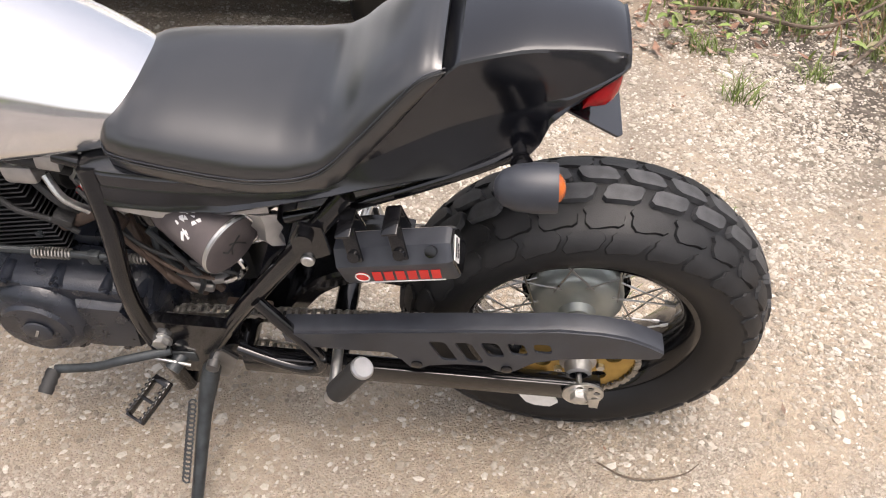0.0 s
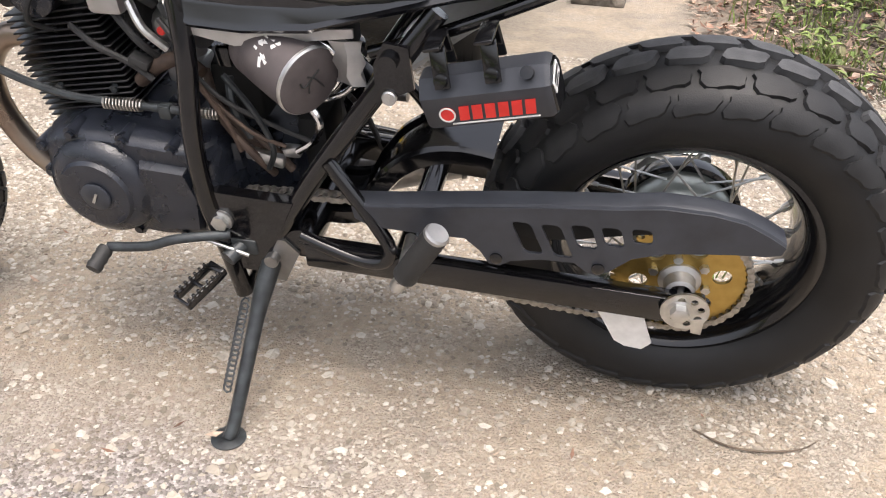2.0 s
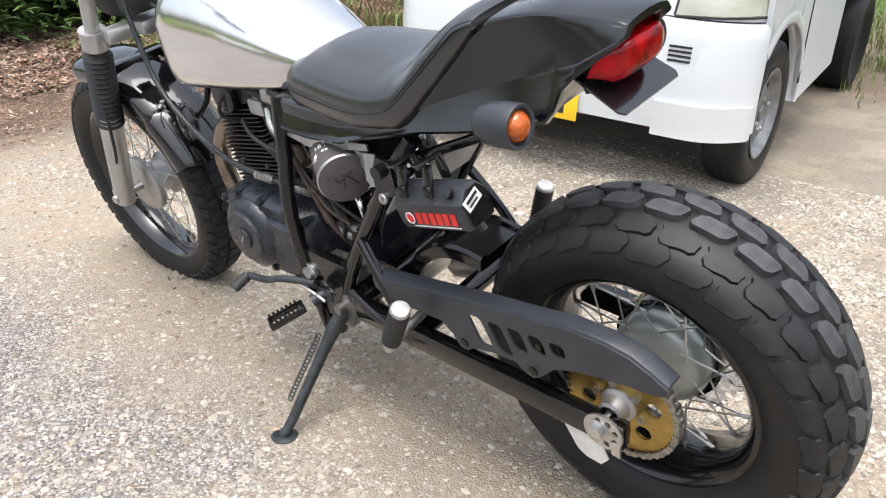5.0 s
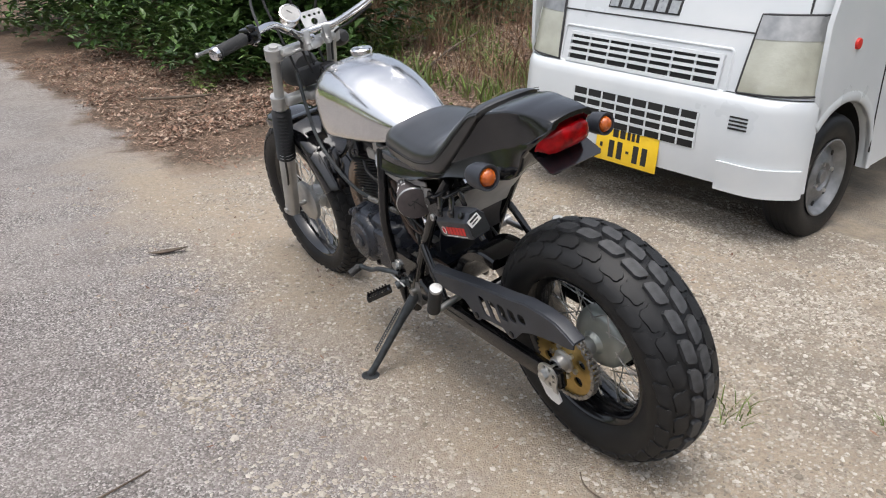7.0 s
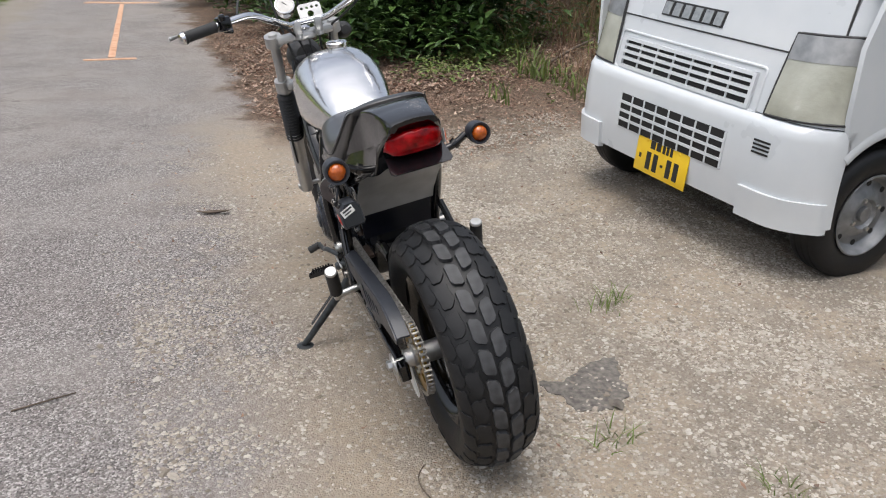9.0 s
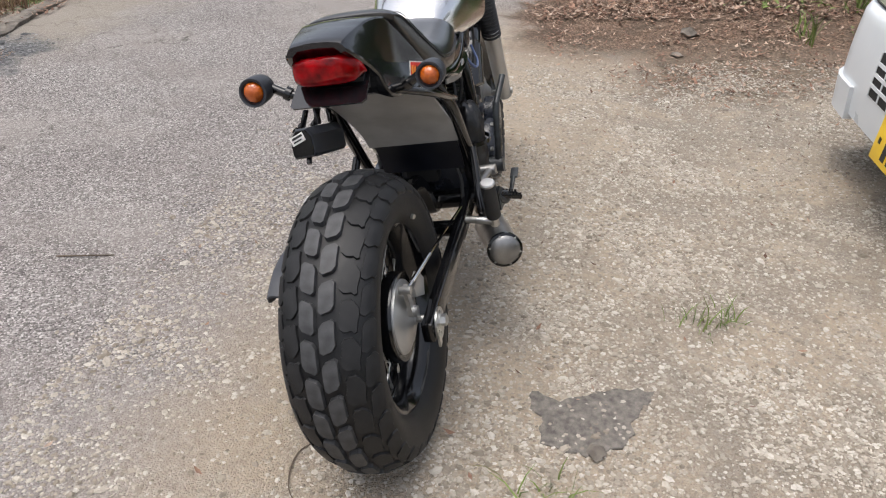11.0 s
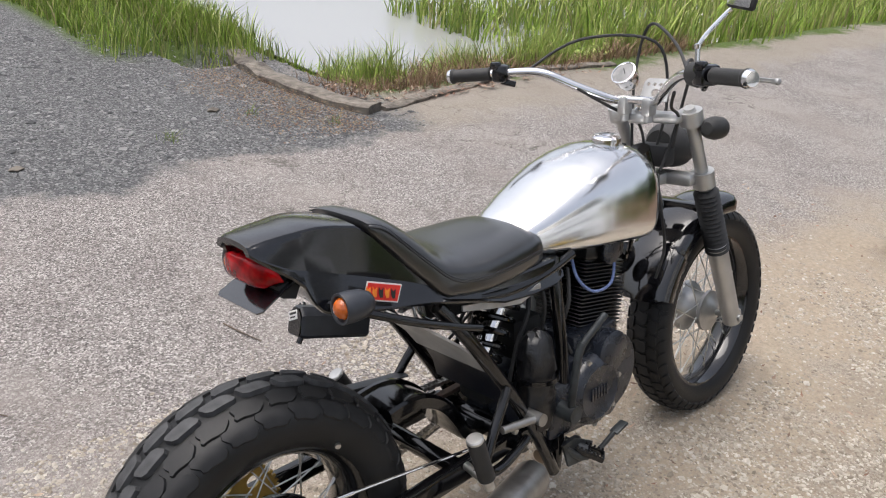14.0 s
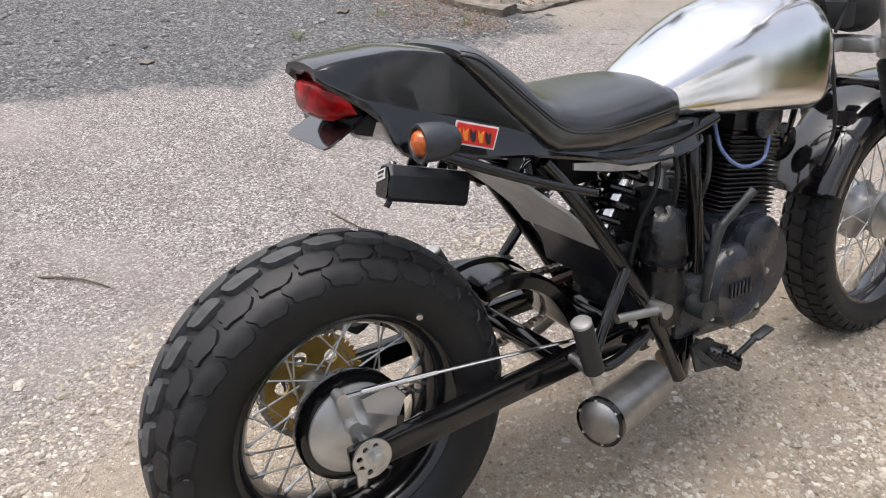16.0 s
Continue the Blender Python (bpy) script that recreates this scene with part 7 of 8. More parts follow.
def pebbles(places, sizes, mat, label):
    """Small rounded chips that sit proud of the ground, each an island of the heap."""
    p, r = np.array(places), np.array(sizes)
    n, k = len(p), 5
    a = rng.uniform(0, 6.28, (n, 1)) + np.linspace(0, 2 * math.pi, k, endpoint=False)[None, :]
    long, turn = rng.uniform(0.75, 1.35, (n, 1)), rng.uniform(0, 3.14, (n, 1))
    tall = rng.uniform(0.4, 0.8, (n, 1)) * r[:, None]
    lay = []
    for rad, up in ((0.8, -0.35), (1.0, 0.3), (0.55, 0.85)):
        q = rad * r[:, None] * rng.uniform(0.8, 1.2, (n, k))
        u, v = q * np.cos(a) * long, q * np.sin(a) / long
        lay.append(np.stack([p[:, :1] + u * np.cos(turn) - v * np.sin(turn), p[:, 1:] + u * np.sin(turn) + v * np.cos(turn), lie(p[:, 0], p[:, 1])[:, None] + tall * up * rng.uniform(0.85, 1.15, (n, k))], -1))
        a = a + 0.3
    verts = np.concatenate(lay, 1).reshape(-1, 3)
    one = [(0 + q, (q + 1) % k, k + (q + 1) % k, k + q) for q in range(k)] + [(k + q, k + (q + 1) % k, 2 * k + (q + 1) % k, 2 * k + q) for q in range(k)]
    quads = (np.array(one)[None] + (np.arange(n) * 3 * k)[:, None, None]).reshape(-1, 4)
    tops = (np.arange(2 * k, 3 * k)[None] + (np.arange(n) * 3 * k)[:, None])
    me = bpy.data.meshes.new("gravel")
    me.from_pydata(verts.tolist(), [], quads.tolist() + tops.tolist())
    me.materials.append(mat)
    return tagged(new("gravel", me), label, "gravel", kind="stuff")


def patchy(x, y):
    """Gravel lies in drifts between bare sandy places."""
    edge = -0.36 + 0.32 * sstep(x, -1.2, -0.1)
    k = 0.1 + 0.9 * sstep(y, edge - 0.35, edge + 0.25)
    drift = 0.24 + 0.76 * sstep(clump(x, y, 2.1) + 0.5 * clump(x, y, 6.0, 4), 0.02, 0.3)
    far = 0.35 + 0.65 * sstep(y, 0.1, 0.5)
    return k * drift * far * sstep(x, -3.6, -2.4)


p = scatter(88000, -3.2, 1.5, -0.9, 2.0, patchy)
p += [(-0.11 + rng.normal(0, 0.13), 0.52 + rng.normal(0, 0.12)) for _ in range(900)]
p += scatter(9000, -1.3, 0.6, -0.75, 0.25, lambda x, y: 0.25 + 0.75 * sstep(clump(x, y, 3.0, 2), -0.05, 0.25))
p += scatter(12000, -1.7, 0.7, 0.2, 1.3, lambda x, y: 0.3 + 0.7 * sstep(clump(x, y, 3.4, 5), -0.1, 0.2))
pebbles(p, rng.gamma(1.7, 0.0013, len(p)) + 0.0018, M_PEBBLE, "pale gravel lying in drifts over the sandy ground")
p = scatter(3400, -0.1, 1.9, 0.5, 2.3, lambda x, y: sstep(y, 0.5, 1.2) * sstep(x, -0.1, 0.4) * (0.3 + 0.7 * sstep(clump(x, y, 2.5), -0.2, 0.2)))
pebbles(p, rng.gamma(1.8, 0.0014, len(p)) + 0.002, M_PEBBLE, "coarse pale gravel by the weeds")
p = scatter(110, 0.35, 1.5, 0.75, 2.2, lambda x, y: sstep(y, 0.8, 1.2))
pebbles(p, rng.gamma(3.0, 0.0024, len(p)) + 0.005, M_PEBBLE, "larger pale stones among the weeds")
p = scatter(12000, -2.7, 2.6, -5.4, -2.3, lambda x, y: sstep(y + 0.35 * clump(x, y, 0.9), -2.3, -2.6))
stones("crushed_stone", p, rng.gamma(2.0, 0.0025, len(p)) + 0.0028, M_CRUSH, "grey crushed stone covering the parking area", "gravel")


def litter(name, n, x0, x1, y0, y1, keep, mat, label, size=(0.02, 0.05)):
    verts, faces = [], []
    for x, y in scatter(n, x0, x1, y0, y1, keep):
        a, l, w = rng.uniform(0, 6.28), rng.uniform(*size), rng.uniform(0.2, 0.5)
        c, s = math.cos(a), math.sin(a)
        z = height(x, y) + rng.uniform(0.004, 0.03)
        tilt, curl = rng.uniform(-0.4, 0.4), rng.uniform(0.1, 0.5)
        k = len(verts)
        for u, v, h in ((-1, 0, curl), (0, -w, 0.1), (1, 0, curl), (0, w, 0.1), (0, 0, 0)):
            verts.append((x + l * (c * u - s * v), y + l * (s * u + c * v), z + l * (h + tilt * u)))
        faces += [(k, k + 1, k + 4), (k + 1, k + 2, k + 4), (k + 2, k + 3, k + 4), (k + 3, k, k + 4)]
    return stuff(name, verts, faces, mat, label, "leaf litter")


def far_keep(x, y):
    a = sstep(y + 0.3 * clump(x, y, 1.2), -0.02, 0.35) * sstep(x, -2.8, -3.5)
    b = sstep(y + 0.3 * clump(x, y, 1.2), 0.5, 1.0) * sstep(x, -2.3, -2.9)
    return max(a, b) * (0.35 + 0.65 * sstep(clump(x, y, 2.2, 3), -0.2, 0.2))


litter("leaf_litter", 6500, -4.6, -2.2, 0.0, 4.0, far_keep, M_LITTER, "small brown dead leaves scattered over the soil", (0.007, 0.024))
litter("leaf_litter", 22000, -9.5, -4.0, 0.0, 4.5, far_keep, M_LITTER, "brown dead leaves and twigs on the verge", (0.011, 0.036))
litter("leaf_litter", 2500, 0.3, 2.6, 1.4, 4.0, lambda x, y: sstep(y, 1.5, 2.0), M_LITTER, "brown dead leaves among the weeds", (0.015, 0.04))
litter("leaf_litter", 4200, -2.3, -0.9, -4.1, -2.4, lambda x, y: sstep(x + 0.25 * clump(x, y, 3), -1.5, -2.1) * sstep(y, -4.1, -3.7), M_DRY, "reddish dry grass scraps along the kerb", (0.004, 0.012))
litter("leaf_litter", 900, -5.0, -2.3, -3.3, -2.75, lambda x, y: 0.3 + 0.7 * sstep(clump(x, y, 3), -0.1, 0.2), M_LITTER, "brown debris along the ditch edge", (0.01, 0.03))
litter("leaf_litter", 500, -3.6, 1.5, -0.8, 1.6, lambda x, y: 0.2 + 0.8 * sstep(x, 0, -3), M_LITTER, "scattered dead leaf scraps on the sand", (0.006, 0.016))


def blades(name, places, tall, wide, mat, label, category, lean=0.35, seg=3):
    """Many narrow bent blades, each a tapering ribbon."""
    verts, faces = [], []
    for x, y in places:
        h = rng.uniform(*tall) * (0.55 + 0.75 * sstep(clump(x, y, 1.7, 9), -0.25, 0.3))
        w = rng.uniform(*wide)
        a = rng.uniform(0, 6.28)
        b = rng.uniform(0, 6.28)
        bend = rng.uniform(0.05, lean) * h
        z = height(x, y) - 0.01
        dx, dy = math.cos(a) * w / 2, math.sin(a) * w / 2
        k = len(verts)
        for i in range(seg):
            t = i / seg
            ox, oy = math.cos(b) * bend * t * t * 1.6, math.sin(b) * bend * t * t * 1.6
            f = 1 - 0.55 * t
            verts += [(x + ox - dx * f, y + oy - dy * f, z + h * t), (x + ox + dx * f, y + oy + dy * f, z + h * t)]
        verts.append((x + math.cos(b) * bend * 1.6, y + math.sin(b) * bend * 1.6, z + h * (1 - 0.3 * bend / h)))
        for i in range(seg - 1):
            faces.append((k + 2 * i, k + 2 * i + 1, k + 2 * i + 3, k + 2 * i + 2))
        faces.append((k + 2 * seg - 2, k + 2 * seg - 1, k + 2 * seg))
    return stuff(name, verts, faces, mat, label, category)


def bank_keep(x, y):
    """The green edge between the lane and the paddy, thinning towards the water."""
    if x > -2.7:
        return 0
    near = sstep(y + 0.25 * clump(x, y, 1.5), -3.05 - 0.25 * sstep(x, -4.2, -3.2), -3.3 - 0.3 * sstep(x, -4.2, -3.2))
    return near * sstep(y + 0.5 * clump(x, y, 0.8, 5), -4.3, -3.7) * (0.06 + 0.94 * sstep(clump(x, y, 1.8), -0.1, 0.25))


blades("grass", scatter(9000, -7.0, -2.4, -5.0, -2.9, bank_keep), (0.08, 0.36), (0.005, 0.012), M_GRASS, "tall green grass along the paddy edge", "grass")
blades("dry_stems", scatter(3500, -7.0, -2.4, -3.6, -2.9, lambda x, y: sstep(y + 0.12 * clump(x, y, 2), -2.9, -3.0) * sstep(y, -3.6, -3.3)), (0.05, 0.2), (0.004, 0.009), M_DRY, "dead brown grass at the foot of the green bank", "dry grass", 0.9)
blades("grass", scatter(12000, -20, -5.6, -6.6, -2.8, lambda x, y: sstep(y + 0.2 * clump(x, y, 1.1), -2.85, -3.3) * (0.25 + 0.75 * sstep(clump(x, y, 1.2, 6), -0.2, 0.2))), (0.2, 0.6), (0.012, 0.026), M_GRASS, "tall green grass along the lane", "grass")
blades("grass", scatter(7000, -2.9, 2.0, -7.4, -4.0, lambda x, y: (sstep(y, -4.25, -4.7) * sstep(x + 0.1 * clump(x, y, 2), -1.5, -1.62) * (abs(x + 2.08) > 0.13) if x > -2.2 else sstep(y, -3.7, -4.3)) * (0.3 + 0.7 * sstep(clump(x, y, 2), -0.2, 0.2))), (0.12, 0.36), (0.006, 0.013), M_GRASS, "green grass beside the gravel parking area", "grass")
blades("grass", scatter(5000, -40, -9, -26, -14, lambda x, y: 1), (0.3, 0.8), (0.03, 0.08), M_GRASS, "far green bank beyond the water", "grass")
blades("weeds", scatter(5000, 0.4, 3.2, 1.4, 5.0, lambda x, y: sstep(y, 1.45, 2.1) * sstep(x, 0.4, 0.8) * (0.2 + 0.8 * sstep(clump(x, y, 2.5), 0.0, 0.25))), (0.03, 0.15), (0.006, 0.013), M_WEED, "fresh green weeds on the bank", "weeds")
blades("weeds", scatter(7000, -1.2, 3.0, 3.3, 5.4, lambda x, y: sstep(y, 3.3, 4.2) * (0.2 + 0.8 * sstep(clump(x, y, 2.5), -0.1, 0.2))), (0.03, 0.1), (0.005, 0.01), M_WEED, "low green weeds behind the gravel", "weeds")
blades("weeds", scatter(11000, -3.5, 6, 4.6, 10.0, lambda x, y: sstep(y, 4.6, 5.4)), (0.05, 0.17), (0.01, 0.02), M_WEED, "low green weeds at the back of the plot", "weeds")
blades("dry_stems", scatter(2600, -8, -3.4, 2.4, 6.0, lambda x, y: (0.1 + 0.9 * sstep(clump(x, y, 1.3), 0.0, 0.3))), (0.2, 0.75), (0.004, 0.010), M_DRY, "dry brown stems standing in the litter", "dry grass", 0.6)
blades("dry_stems", scatter(900, 0.8, 2.6, 1.4, 3.0, lambda x, y: sstep(x, 0.9, 1.4)), (0.08, 0.3), (0.003, 0.007), M_DRY, "dry brown stems beside the weeds", "dry grass", 0.9)
blades("weeds", scatter(1600, -6.0, -3.3, 1.7, 3.8, lambda x, y: sstep(clump(x, y, 1.8, 8), 0.05, 0.3)), (0.08, 0.3), (0.008, 0.018), M_WEED, "low green weeds in the litter", "weeds", 0.7)
TUFTS = [(0.125, 0.432), (0.433, 0.704), (-0.635, 0.904), (-0.58, 0.82), (-1.16, -2.76), (0.93, 1.52), (0.6, 1.7), (0.98, 1.9), (1.2, 1.72), (0.65, 1.34), (0.78, 2.1), (1.4, 1.6), (-1.75, -2.95), (-2.1, -2.6)]
tuft_places = []
for tx, ty in TUFTS:
    tuft_places.append([(tx + rng.normal(0, 0.03), ty + rng.normal(0, 0.03)) for _ in range(26 if ty < 1 else 70)])
for q, (tx, ty) in zip(tuft_places, TUFTS):
    ob = blades("grass_tuft", q, (0.03, 0.07) if ty < 1 else (0.06, 0.16), (0.003, 0.006), M_WEED, "small tuft of grass in the gravel", "grass", 0.9)


def leaf_mesh(places, size, mat_name, name, parent, mat):
    """A crown of many small pointed leaves, each folded along its midrib."""
    verts, faces = [], []
    for c in places:
        d = Vector(rng.normal(0, 1, 3))
        d.z = abs(d.z) * 0.4 - 0.25
        d.normalize()
        side = d.cross(Vector((0, 0, 1))).normalized()
        up = side.cross(d)
        l = rng.uniform(*size)
        w = l * rng.uniform(0.16, 0.26)
        k = len(verts)
        for u, v, h in ((0, 0, 0), (0.35, 1, 0.12), (0.7, 0.75, 0.05), (1, 0, -0.12), (0.7, -0.75, 0.05), (0.35, -1, 0.12), (0.5, 0, 0)):
            verts.append(tuple(c + d * (l * u) + side * (w * v) + up * (l * h)))
        faces += [(k, k + 1, k + 6), (k + 1, k + 2, k + 6), (k + 2, k + 3, k + 6), (k + 3, k + 4, k + 6), (k + 4, k + 5, k + 6), (k + 5, k, k + 6)]
    me = bpy.data.meshes.new(name)
    me.from_pydata(verts, [], faces)
    me.materials.append(mat)
    ob = new(name, me)
    ob.parent = parent
    return ob


def low_plants(n, x0, x1, y0, y1, keep, label, per=14, size=(0.03, 0.07), mat=None):
    """Broad-leaved weeds: leaves in low rosettes."""
    spots = []
    for x, y in scatter(n, x0, x1, y0, y1, keep):
        z = height(x, y)
        r = rng.uniform(0.02, 0.09)
        spots += [Vector((x + rng.normal(0, r), y + rng.normal(0, r), z + rng.uniform(0.01, 0.12))) for _ in range(per)]
    ob = leaf_mesh(spots, size, "leaf", "weeds", None, mat or M_WEED)
    return tagged(ob, label, "weeds", kind="stuff")


low_plants(120, 0.5, 2.8, 1.55, 3.2, lambda x, y: sstep(y, 1.5, 2.1) * (0.2 + 0.8 * sstep(clump(x, y, 2.5), -0.1, 0.25)), "broad-leaved green weeds on the bank")
low_plants(160, -6.4, -3.4, 1.0, 3.4, lambda x, y: sstep(clump(x, y, 1.4, 8), 0.0, 0.25), "broad-leaved weeds in the leaf litter", 12)
low_plants(220, -7.0, -2.6, -4.2, -3.3, lambda x, y: sstep(clump(x, y, 1.6, 4), 0.0, 0.25), "broad-leaved weeds among the paddy grass", 12, (0.04, 0.09), M_GRASS)


def shrub(x, y, r, h, leaves, label, mat=None, size=(0.06, 0.13)):
    base = tagged(empty("shrub", Matrix.Translation((x, y, height(x, y) - 0.02))), label, "shrub", "shrubs along the verge")
    tips = []
    for k in range(9):
        a = 2 * math.pi * k / 9 + rng.uniform(-0.3, 0.3)
        out = rng.uniform(0.35, 0.85) * r
        top = rng.uniform(0.5, 0.95) * h
        mid_ = Vector((math.cos(a) * out * 0.4, math.sin(a) * out * 0.4, top * 0.5))
        tip = Vector((math.cos(a) * out, math.sin(a) * out, top))
        part("limb", tube([(0.03 * math.cos(a), 0.03 * math.sin(a), 0), mid_, tip], [0.025, 0.016, 0.006], 7), M_BARK, base)
        tips += [mid_, tip, mid_.lerp(tip, 0.5)]
    places = []
    lumps = [(t + Vector(rng.normal(0, 0.18 * r, 3)), rng.uniform(0.22, 0.42) * r) for t in tips] + [(Vector((rng.normal(0, 0.45 * r), rng.normal(0, 0.45 * r), rng.uniform(0.05, 0.8) * h)), rng.uniform(0.25, 0.4) * r) for _ in range(22)] + [(Vector((0.75 * r * math.cos(q), 0.75 * r * math.sin(q), 0.14 * h)), 0.3 * r) for q in np.linspace(0, 6.28, 10)]
    while len(places) < leaves:
        c, q = lumps[rng.integers(len(lumps))]
        v = Vector(rng.normal(0, 1, 3)).normalized() * q * rng.uniform(0.55, 1.0) ** 0.5
        pnt = c + v
        if pnt.z > 0.02:
            places.append(pnt)
    leaf_mesh(places, size, "leaf", "crown", base, mat or M_LEAF)
    return base


shrub(-5.75, 2.0, 0.95, 1.6, 6000, "dark green broad-leaved shrub beside the lane", size=(0.08, 0.17))
shrub(-6.9, 1.9, 1.0, 1.9, 5200, "dark green leafy shrub behind another on the verge", size=(0.08, 0.17))
shrub(-8.6, 1.75, 1.15, 2.0, 4600, "dense dark green shrub further along the lane", size=(0.09, 0.18))
shrub(-10.8, 1.6, 1.3, 2.2, 4200, "distant dark green shrub beside the lane", size=(0.1, 0.2))
shrub(-13.8, 1.9, 1.7, 2.6, 3600, "far dark green shrub by the lane's edge", size=(0.12, 0.24))
shrub(-6.6, 4.6, 1.3, 1.6, 3200, "green shrub behind the dry stems", M_LEAF, (0.07, 0.15))
shrub(-9.0, 5.5, 1.9, 2.6, 3600, "large green shrub at the back of the verge", M_LEAF, (0.1, 0.2))
shrub(1.9, 4.4, 0.9, 1.0, 2600, "light green leafy bush on the bank", M_WEED, (0.05, 0.11))
shrub(3.4, 5.2, 1.2, 1.4, 2600, "light green bush at the edge of the plot", M_WEED, (0.07, 0.14))


# kerb and ditch edge
def kerb(pts, w, h, label, name="kerb", mat=None):
    path = spline(pts, 5)
    rings = []
    for i, q in enumerate(path):
        t = (path[min(i + 1, len(path) - 1)] - path[max(i - 1, 0)]).normalized()
        s = Vector((-t.y, t.x, 0))
        jit = 0.022 * noise.noise(Vector((q.x * 6, q.y * 6, 2)))
        z = height(q.x, q.y)
        rings.append([(q + s * (u * w / 2 + jit) + Vector((0, 0, z + v * h + (jit if v > 0 else 0)))) for u, v in ((-1, -0.6), (-1, 0.8), (-0.8, 1.0), (0.8, 1.0), (1, 0.8), (1, -0.6))])
    return tagged(part(name, loft(rings), mat or M_CONCRETE, None, "", 40), label, "kerb", kind="structure")


kerb([(-2.4, -4.25, 0), (-2.29, -3.9, 0), (-2.26, -3.4, 0), (-2.32, -2.95, 0), (-2.42, -2.66, 0)], 0.15, 0.05, "weathered concrete kerb at the edge of the gravel")
kerb([(-2.5, -2.7, 0), (-3.05, -2.82, 0), (-3.7, -2.93, 0), (-4.4, -3.0, 0), (-5.2, -2.9, 0)], 0.09, 0.025, "low concrete lip along the ditch")


# loose bits on the ground
def strip(name, pts, w, mat, label, category, lift=0.006, kind=""):
    """A flat strip that follows the lie of the ground."""
    path = [Vector(q) for q in pts]
    fine = []
    for a, b in zip(path, path[1:]):
        n = max(2, int((b - a).length / 0.12))
        fine += [a.lerp(b, k / n) for k in range(n)]
    fine.append(path[-1])
    rings = []
    for i, q in enumerate(fine):
        t = (fine[min(i + 1, len(fine) - 1)] - fine[max(i - 1, 0)]).normalized()
        s = Vector((-t.y, t.x, 0)) * w / 2
        a, b = q + s, q - s
        rings.append([(a.x, a.y, height(a.x, a.y) + lift), (b.x, b.y, height(b.x, b.y) + lift), (b.x, b.y, height(b.x, b.y) - 0.01), (a.x, a.y, height(a.x, a.y) - 0.01)])
    return tagged(part(name, loft(rings), mat, None), label, category, kind=kind)


strip("road_marking", [(-7.24, -1.22, 0), (-7.28, -0.72, 0)], 0.1, M_ROADPAINT, "faded white and orange paint bar on the asphalt", "road marking", kind="structure")
strip("road_marking", [(-7.4, -0.96, 0), (-10.6, -0.95, 0), (-14.2, -0.94, 0)], 0.07, M_ROADPAINT, "faded orange painted line along the lane", "road marking", kind="structure")
strip("road_marking", [(-14.55, -1.57, 0), (-14.4, -0.32, 0)], 0.3, M_ROADPAINT, "faded orange painted crossbar far along the lane", "road marking", kind="structure")

leaf_pts = [(-2.06, -0.47), (-2.045, -0.43), (-2.038, -0.39), (-2.025, -0.345), (-2.012, -0.315)]
rings = []
for k, (x, y) in enumerate(leaf_pts):
    w = (0.004, 0.014, 0.018, 0.011, 0.002)[k]
    z = height(x, y) + (0.012, 0.005, 0.004, 0.012, 0.022)[k]
    rings.append([(x - w, y, z + w * 0.7), (x, y, z), (x + w, y, z + w * 0.7), (x, y, z + 0.002)])
tagged(part("dead_leaf", loft(rings), M_BARK, None), "long curled brown leaf lying on the asphalt", "leaf")


def twig(pts, r, label):
    q = [(x, y, height(x, y) + r + z) for x, y, z in pts]
    return tagged(part("twig", tube(q, [r, r, r * 0.6], 7), M_BARK, None), label, "twig", "twigs on the ground")


twig([(-0.514, -1.06, 0), (-0.53, -0.98, 0.004), (-0.561, -0.90, 0)], 0.0028, "thin dry twig lying on the asphalt")
twig([(0.325, -1.1, 0), (0.24, -1.04, 0.004), (0.173, -0.965, 0)], 0.003, "thin brown twig on worn asphalt")
twig([(0.067, -0.071, 0), (0.11, -0.1, 0.003), (0.16, -0.105, 0.003), (0.22, -0.09, 0.003), (0.254, -0.063, 0)], 0.0018, "thin curved stem lying by the rear tyre")
twig([(0.55, 2.0, 0.03), (0.75, 1.91, 0.06), (1.03, 1.81, 0.05), (1.35, 2.0, 0.1)], 0.008, "bare grey branch lying in the weeds")
twig([(1.05, 1.55, 0.03), (1.25, 1.75, 0.08), (1.5, 2.1, 0.12)], 0.007, "bare bent branch at the edge of the weeds")
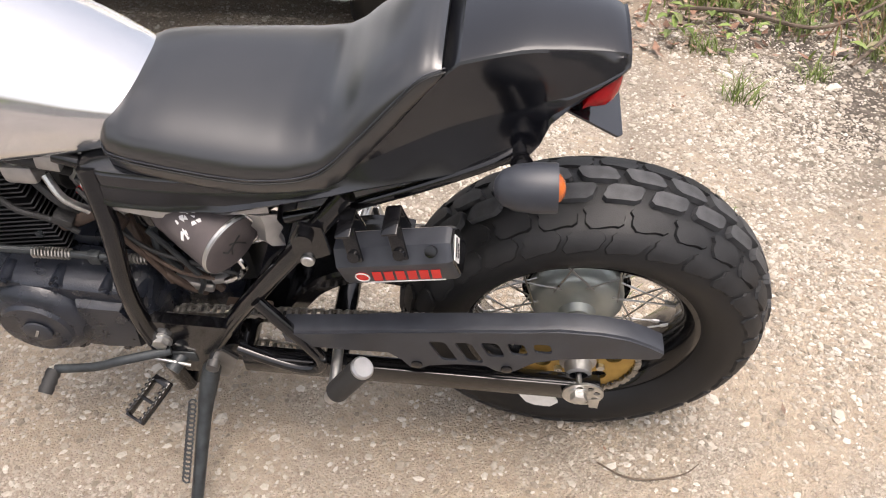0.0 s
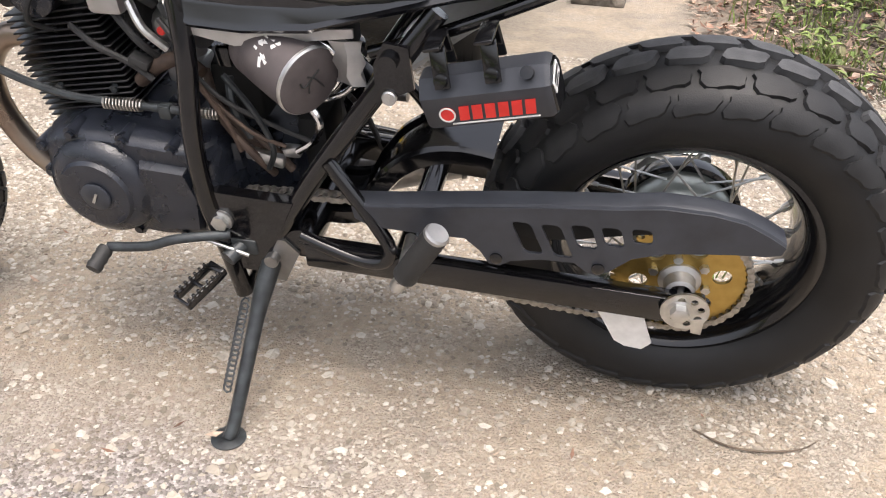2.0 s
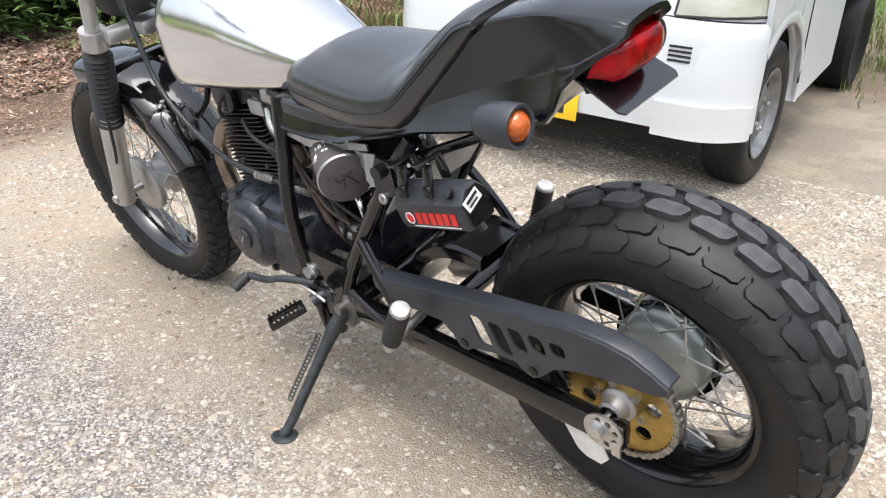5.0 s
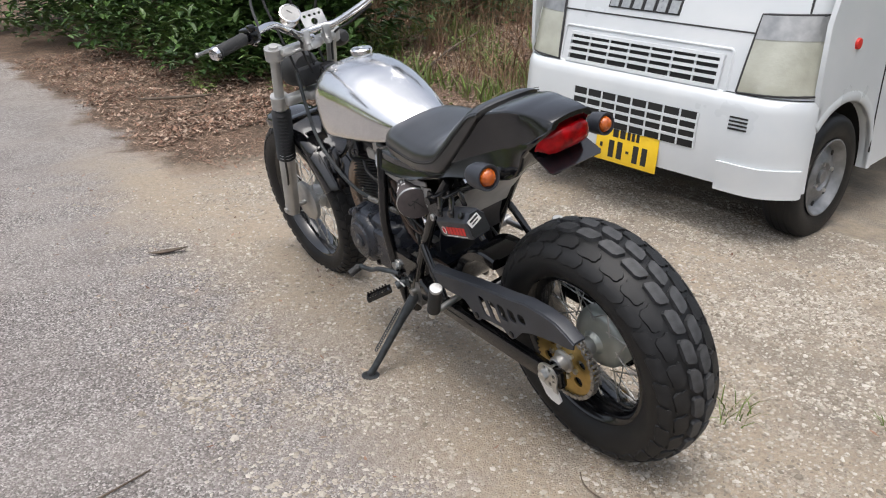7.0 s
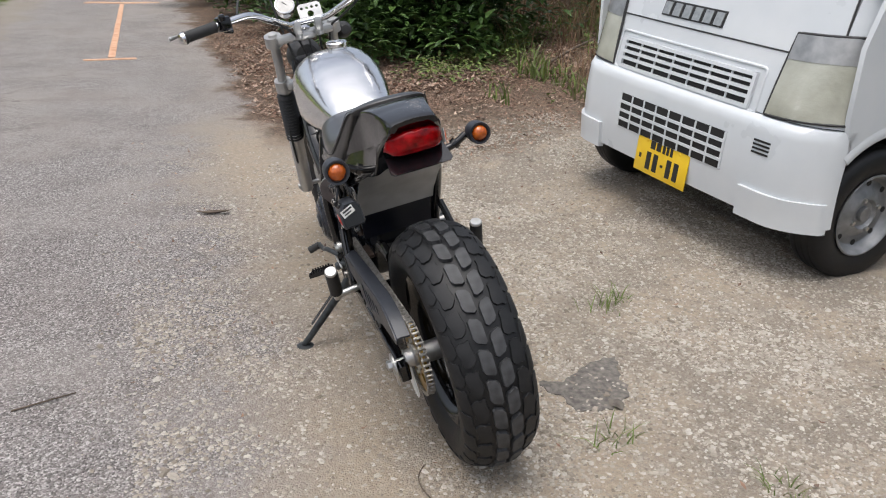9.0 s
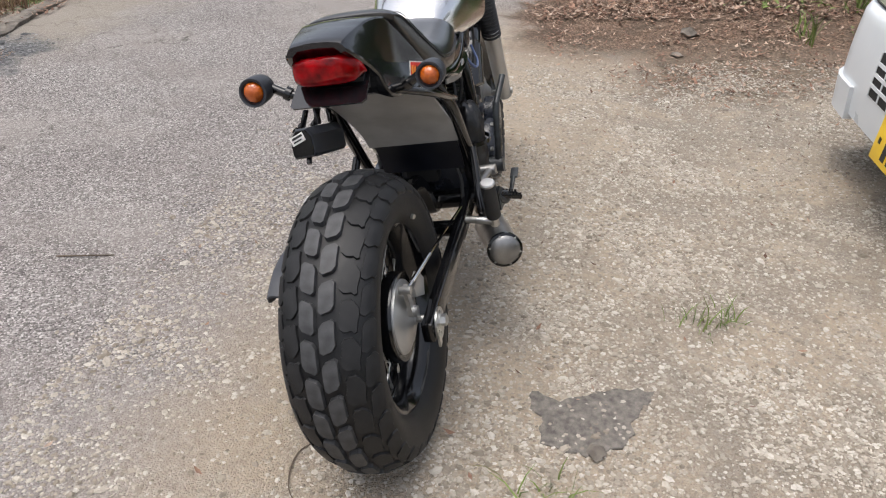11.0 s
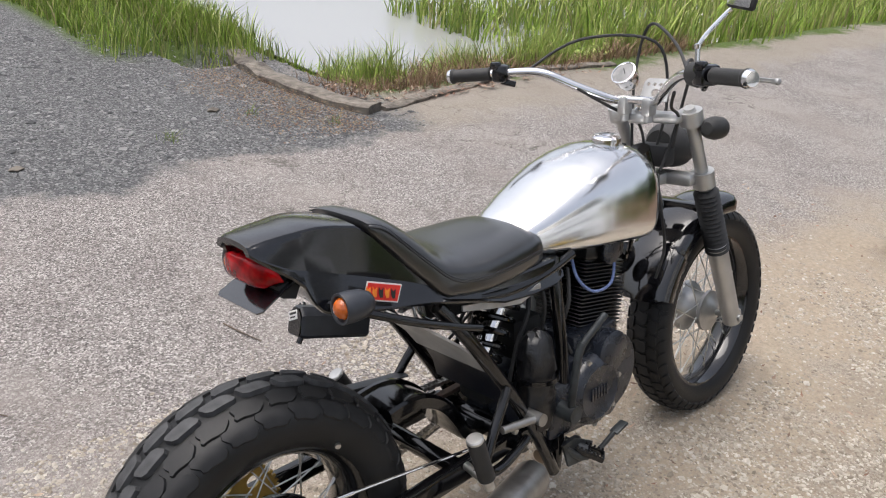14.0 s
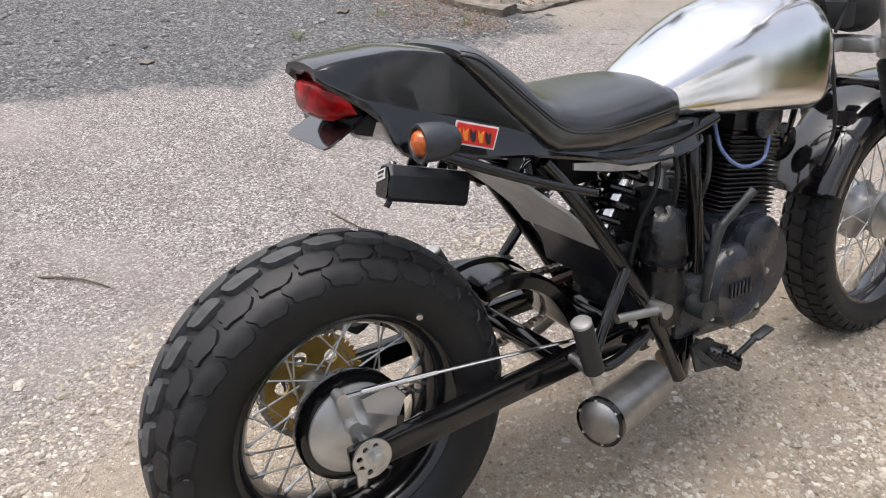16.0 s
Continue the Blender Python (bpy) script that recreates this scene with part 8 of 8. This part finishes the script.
twig([(-4.2, 2.3, 0.02), (-4.5, 2.8, 0.08), (-4.8, 3.4, 0.1)], 0.012, "pale dead branch in the litter")
twig([(-5.6, 0.5, 0.02), (-5.2, 0.75, 0.06), (-4.9, 0.85, 0.1)], 0.012, "dead stick lying on the leaf litter")

slab_out = [(q.x, q.y) for q in spline([(-0.2, 0.40, 0), (-0.185, 0.46, 0), (-0.22, 0.53, 0), (-0.27, 0.62, 0), (-0.25, 0.665, 0), (-0.19, 0.65, 0), (-0.14, 0.61, 0), (-0.07, 0.60, 0), (-0.02, 0.54, 0), (0.0, 0.47, 0), (-0.03, 0.42, 0), (-0.1, 0.40, 0), (-0.15, 0.375, 0)], 4, True)]
slab_out = [(a + 0.008 * math.sin(37 * b + 11 * a) + 0.006 * math.sin(140 * b), b + 0.008 * math.sin(41 * a) + 0.006 * math.sin(120 * a + 2)) for a, b in slab_out]
bm = sheet([(a, b) for a, b in slab_out], 0.005, Matrix.Translation((0, 0, height(-0.1, 0.52) - 0.001)))
tagged(part("patch", bm, plain("damp_earth", (0.085, 0.077, 0.068), (0.21, 0.19, 0.168), 0.9, 0, 55, 0.9, 0.05, fine=140, depth=0.008), None), "flat dark patch of packed earth in the gravel", "earth patch")
tagged(part("brick", block((0.26, 0.11, 0.05), (-0.11, 3.0, height(-0.11, 3.0) + 0.02), 0.012, (2, 1, -6)), M_CONCRETE, None), "pale concrete block lying on the gravel", "block")
for x, y, r in ((-0.02, 0.53, 0.022), (-1.594, -3.113, 0.03), (-0.39, -2.67, 0.026), (-3.75, 1.1, 0.06), (-3.35, 1.0, 0.035), (0.75, 2.35, 0.04), (1.1, 1.7, 0.03)):
    q = OCT_V * (1 + rng.uniform(-0.2, 0.2, (10, 3))) * np.array([r * 1.3, r, r * 0.7])
    bm = bmesh.new()
    vs = [bm.verts.new((x + a, y + b, height(x, y) + r * 0.2 + c)) for a, b, c in q]
    for f in OCT_F:
        bm.faces.new([vs[k] for k in f])
    tagged(part("stone", bm, M_CONCRETE, None, "", 60), "pale grey stone lying loose on the ground", "stone", "loose stones")
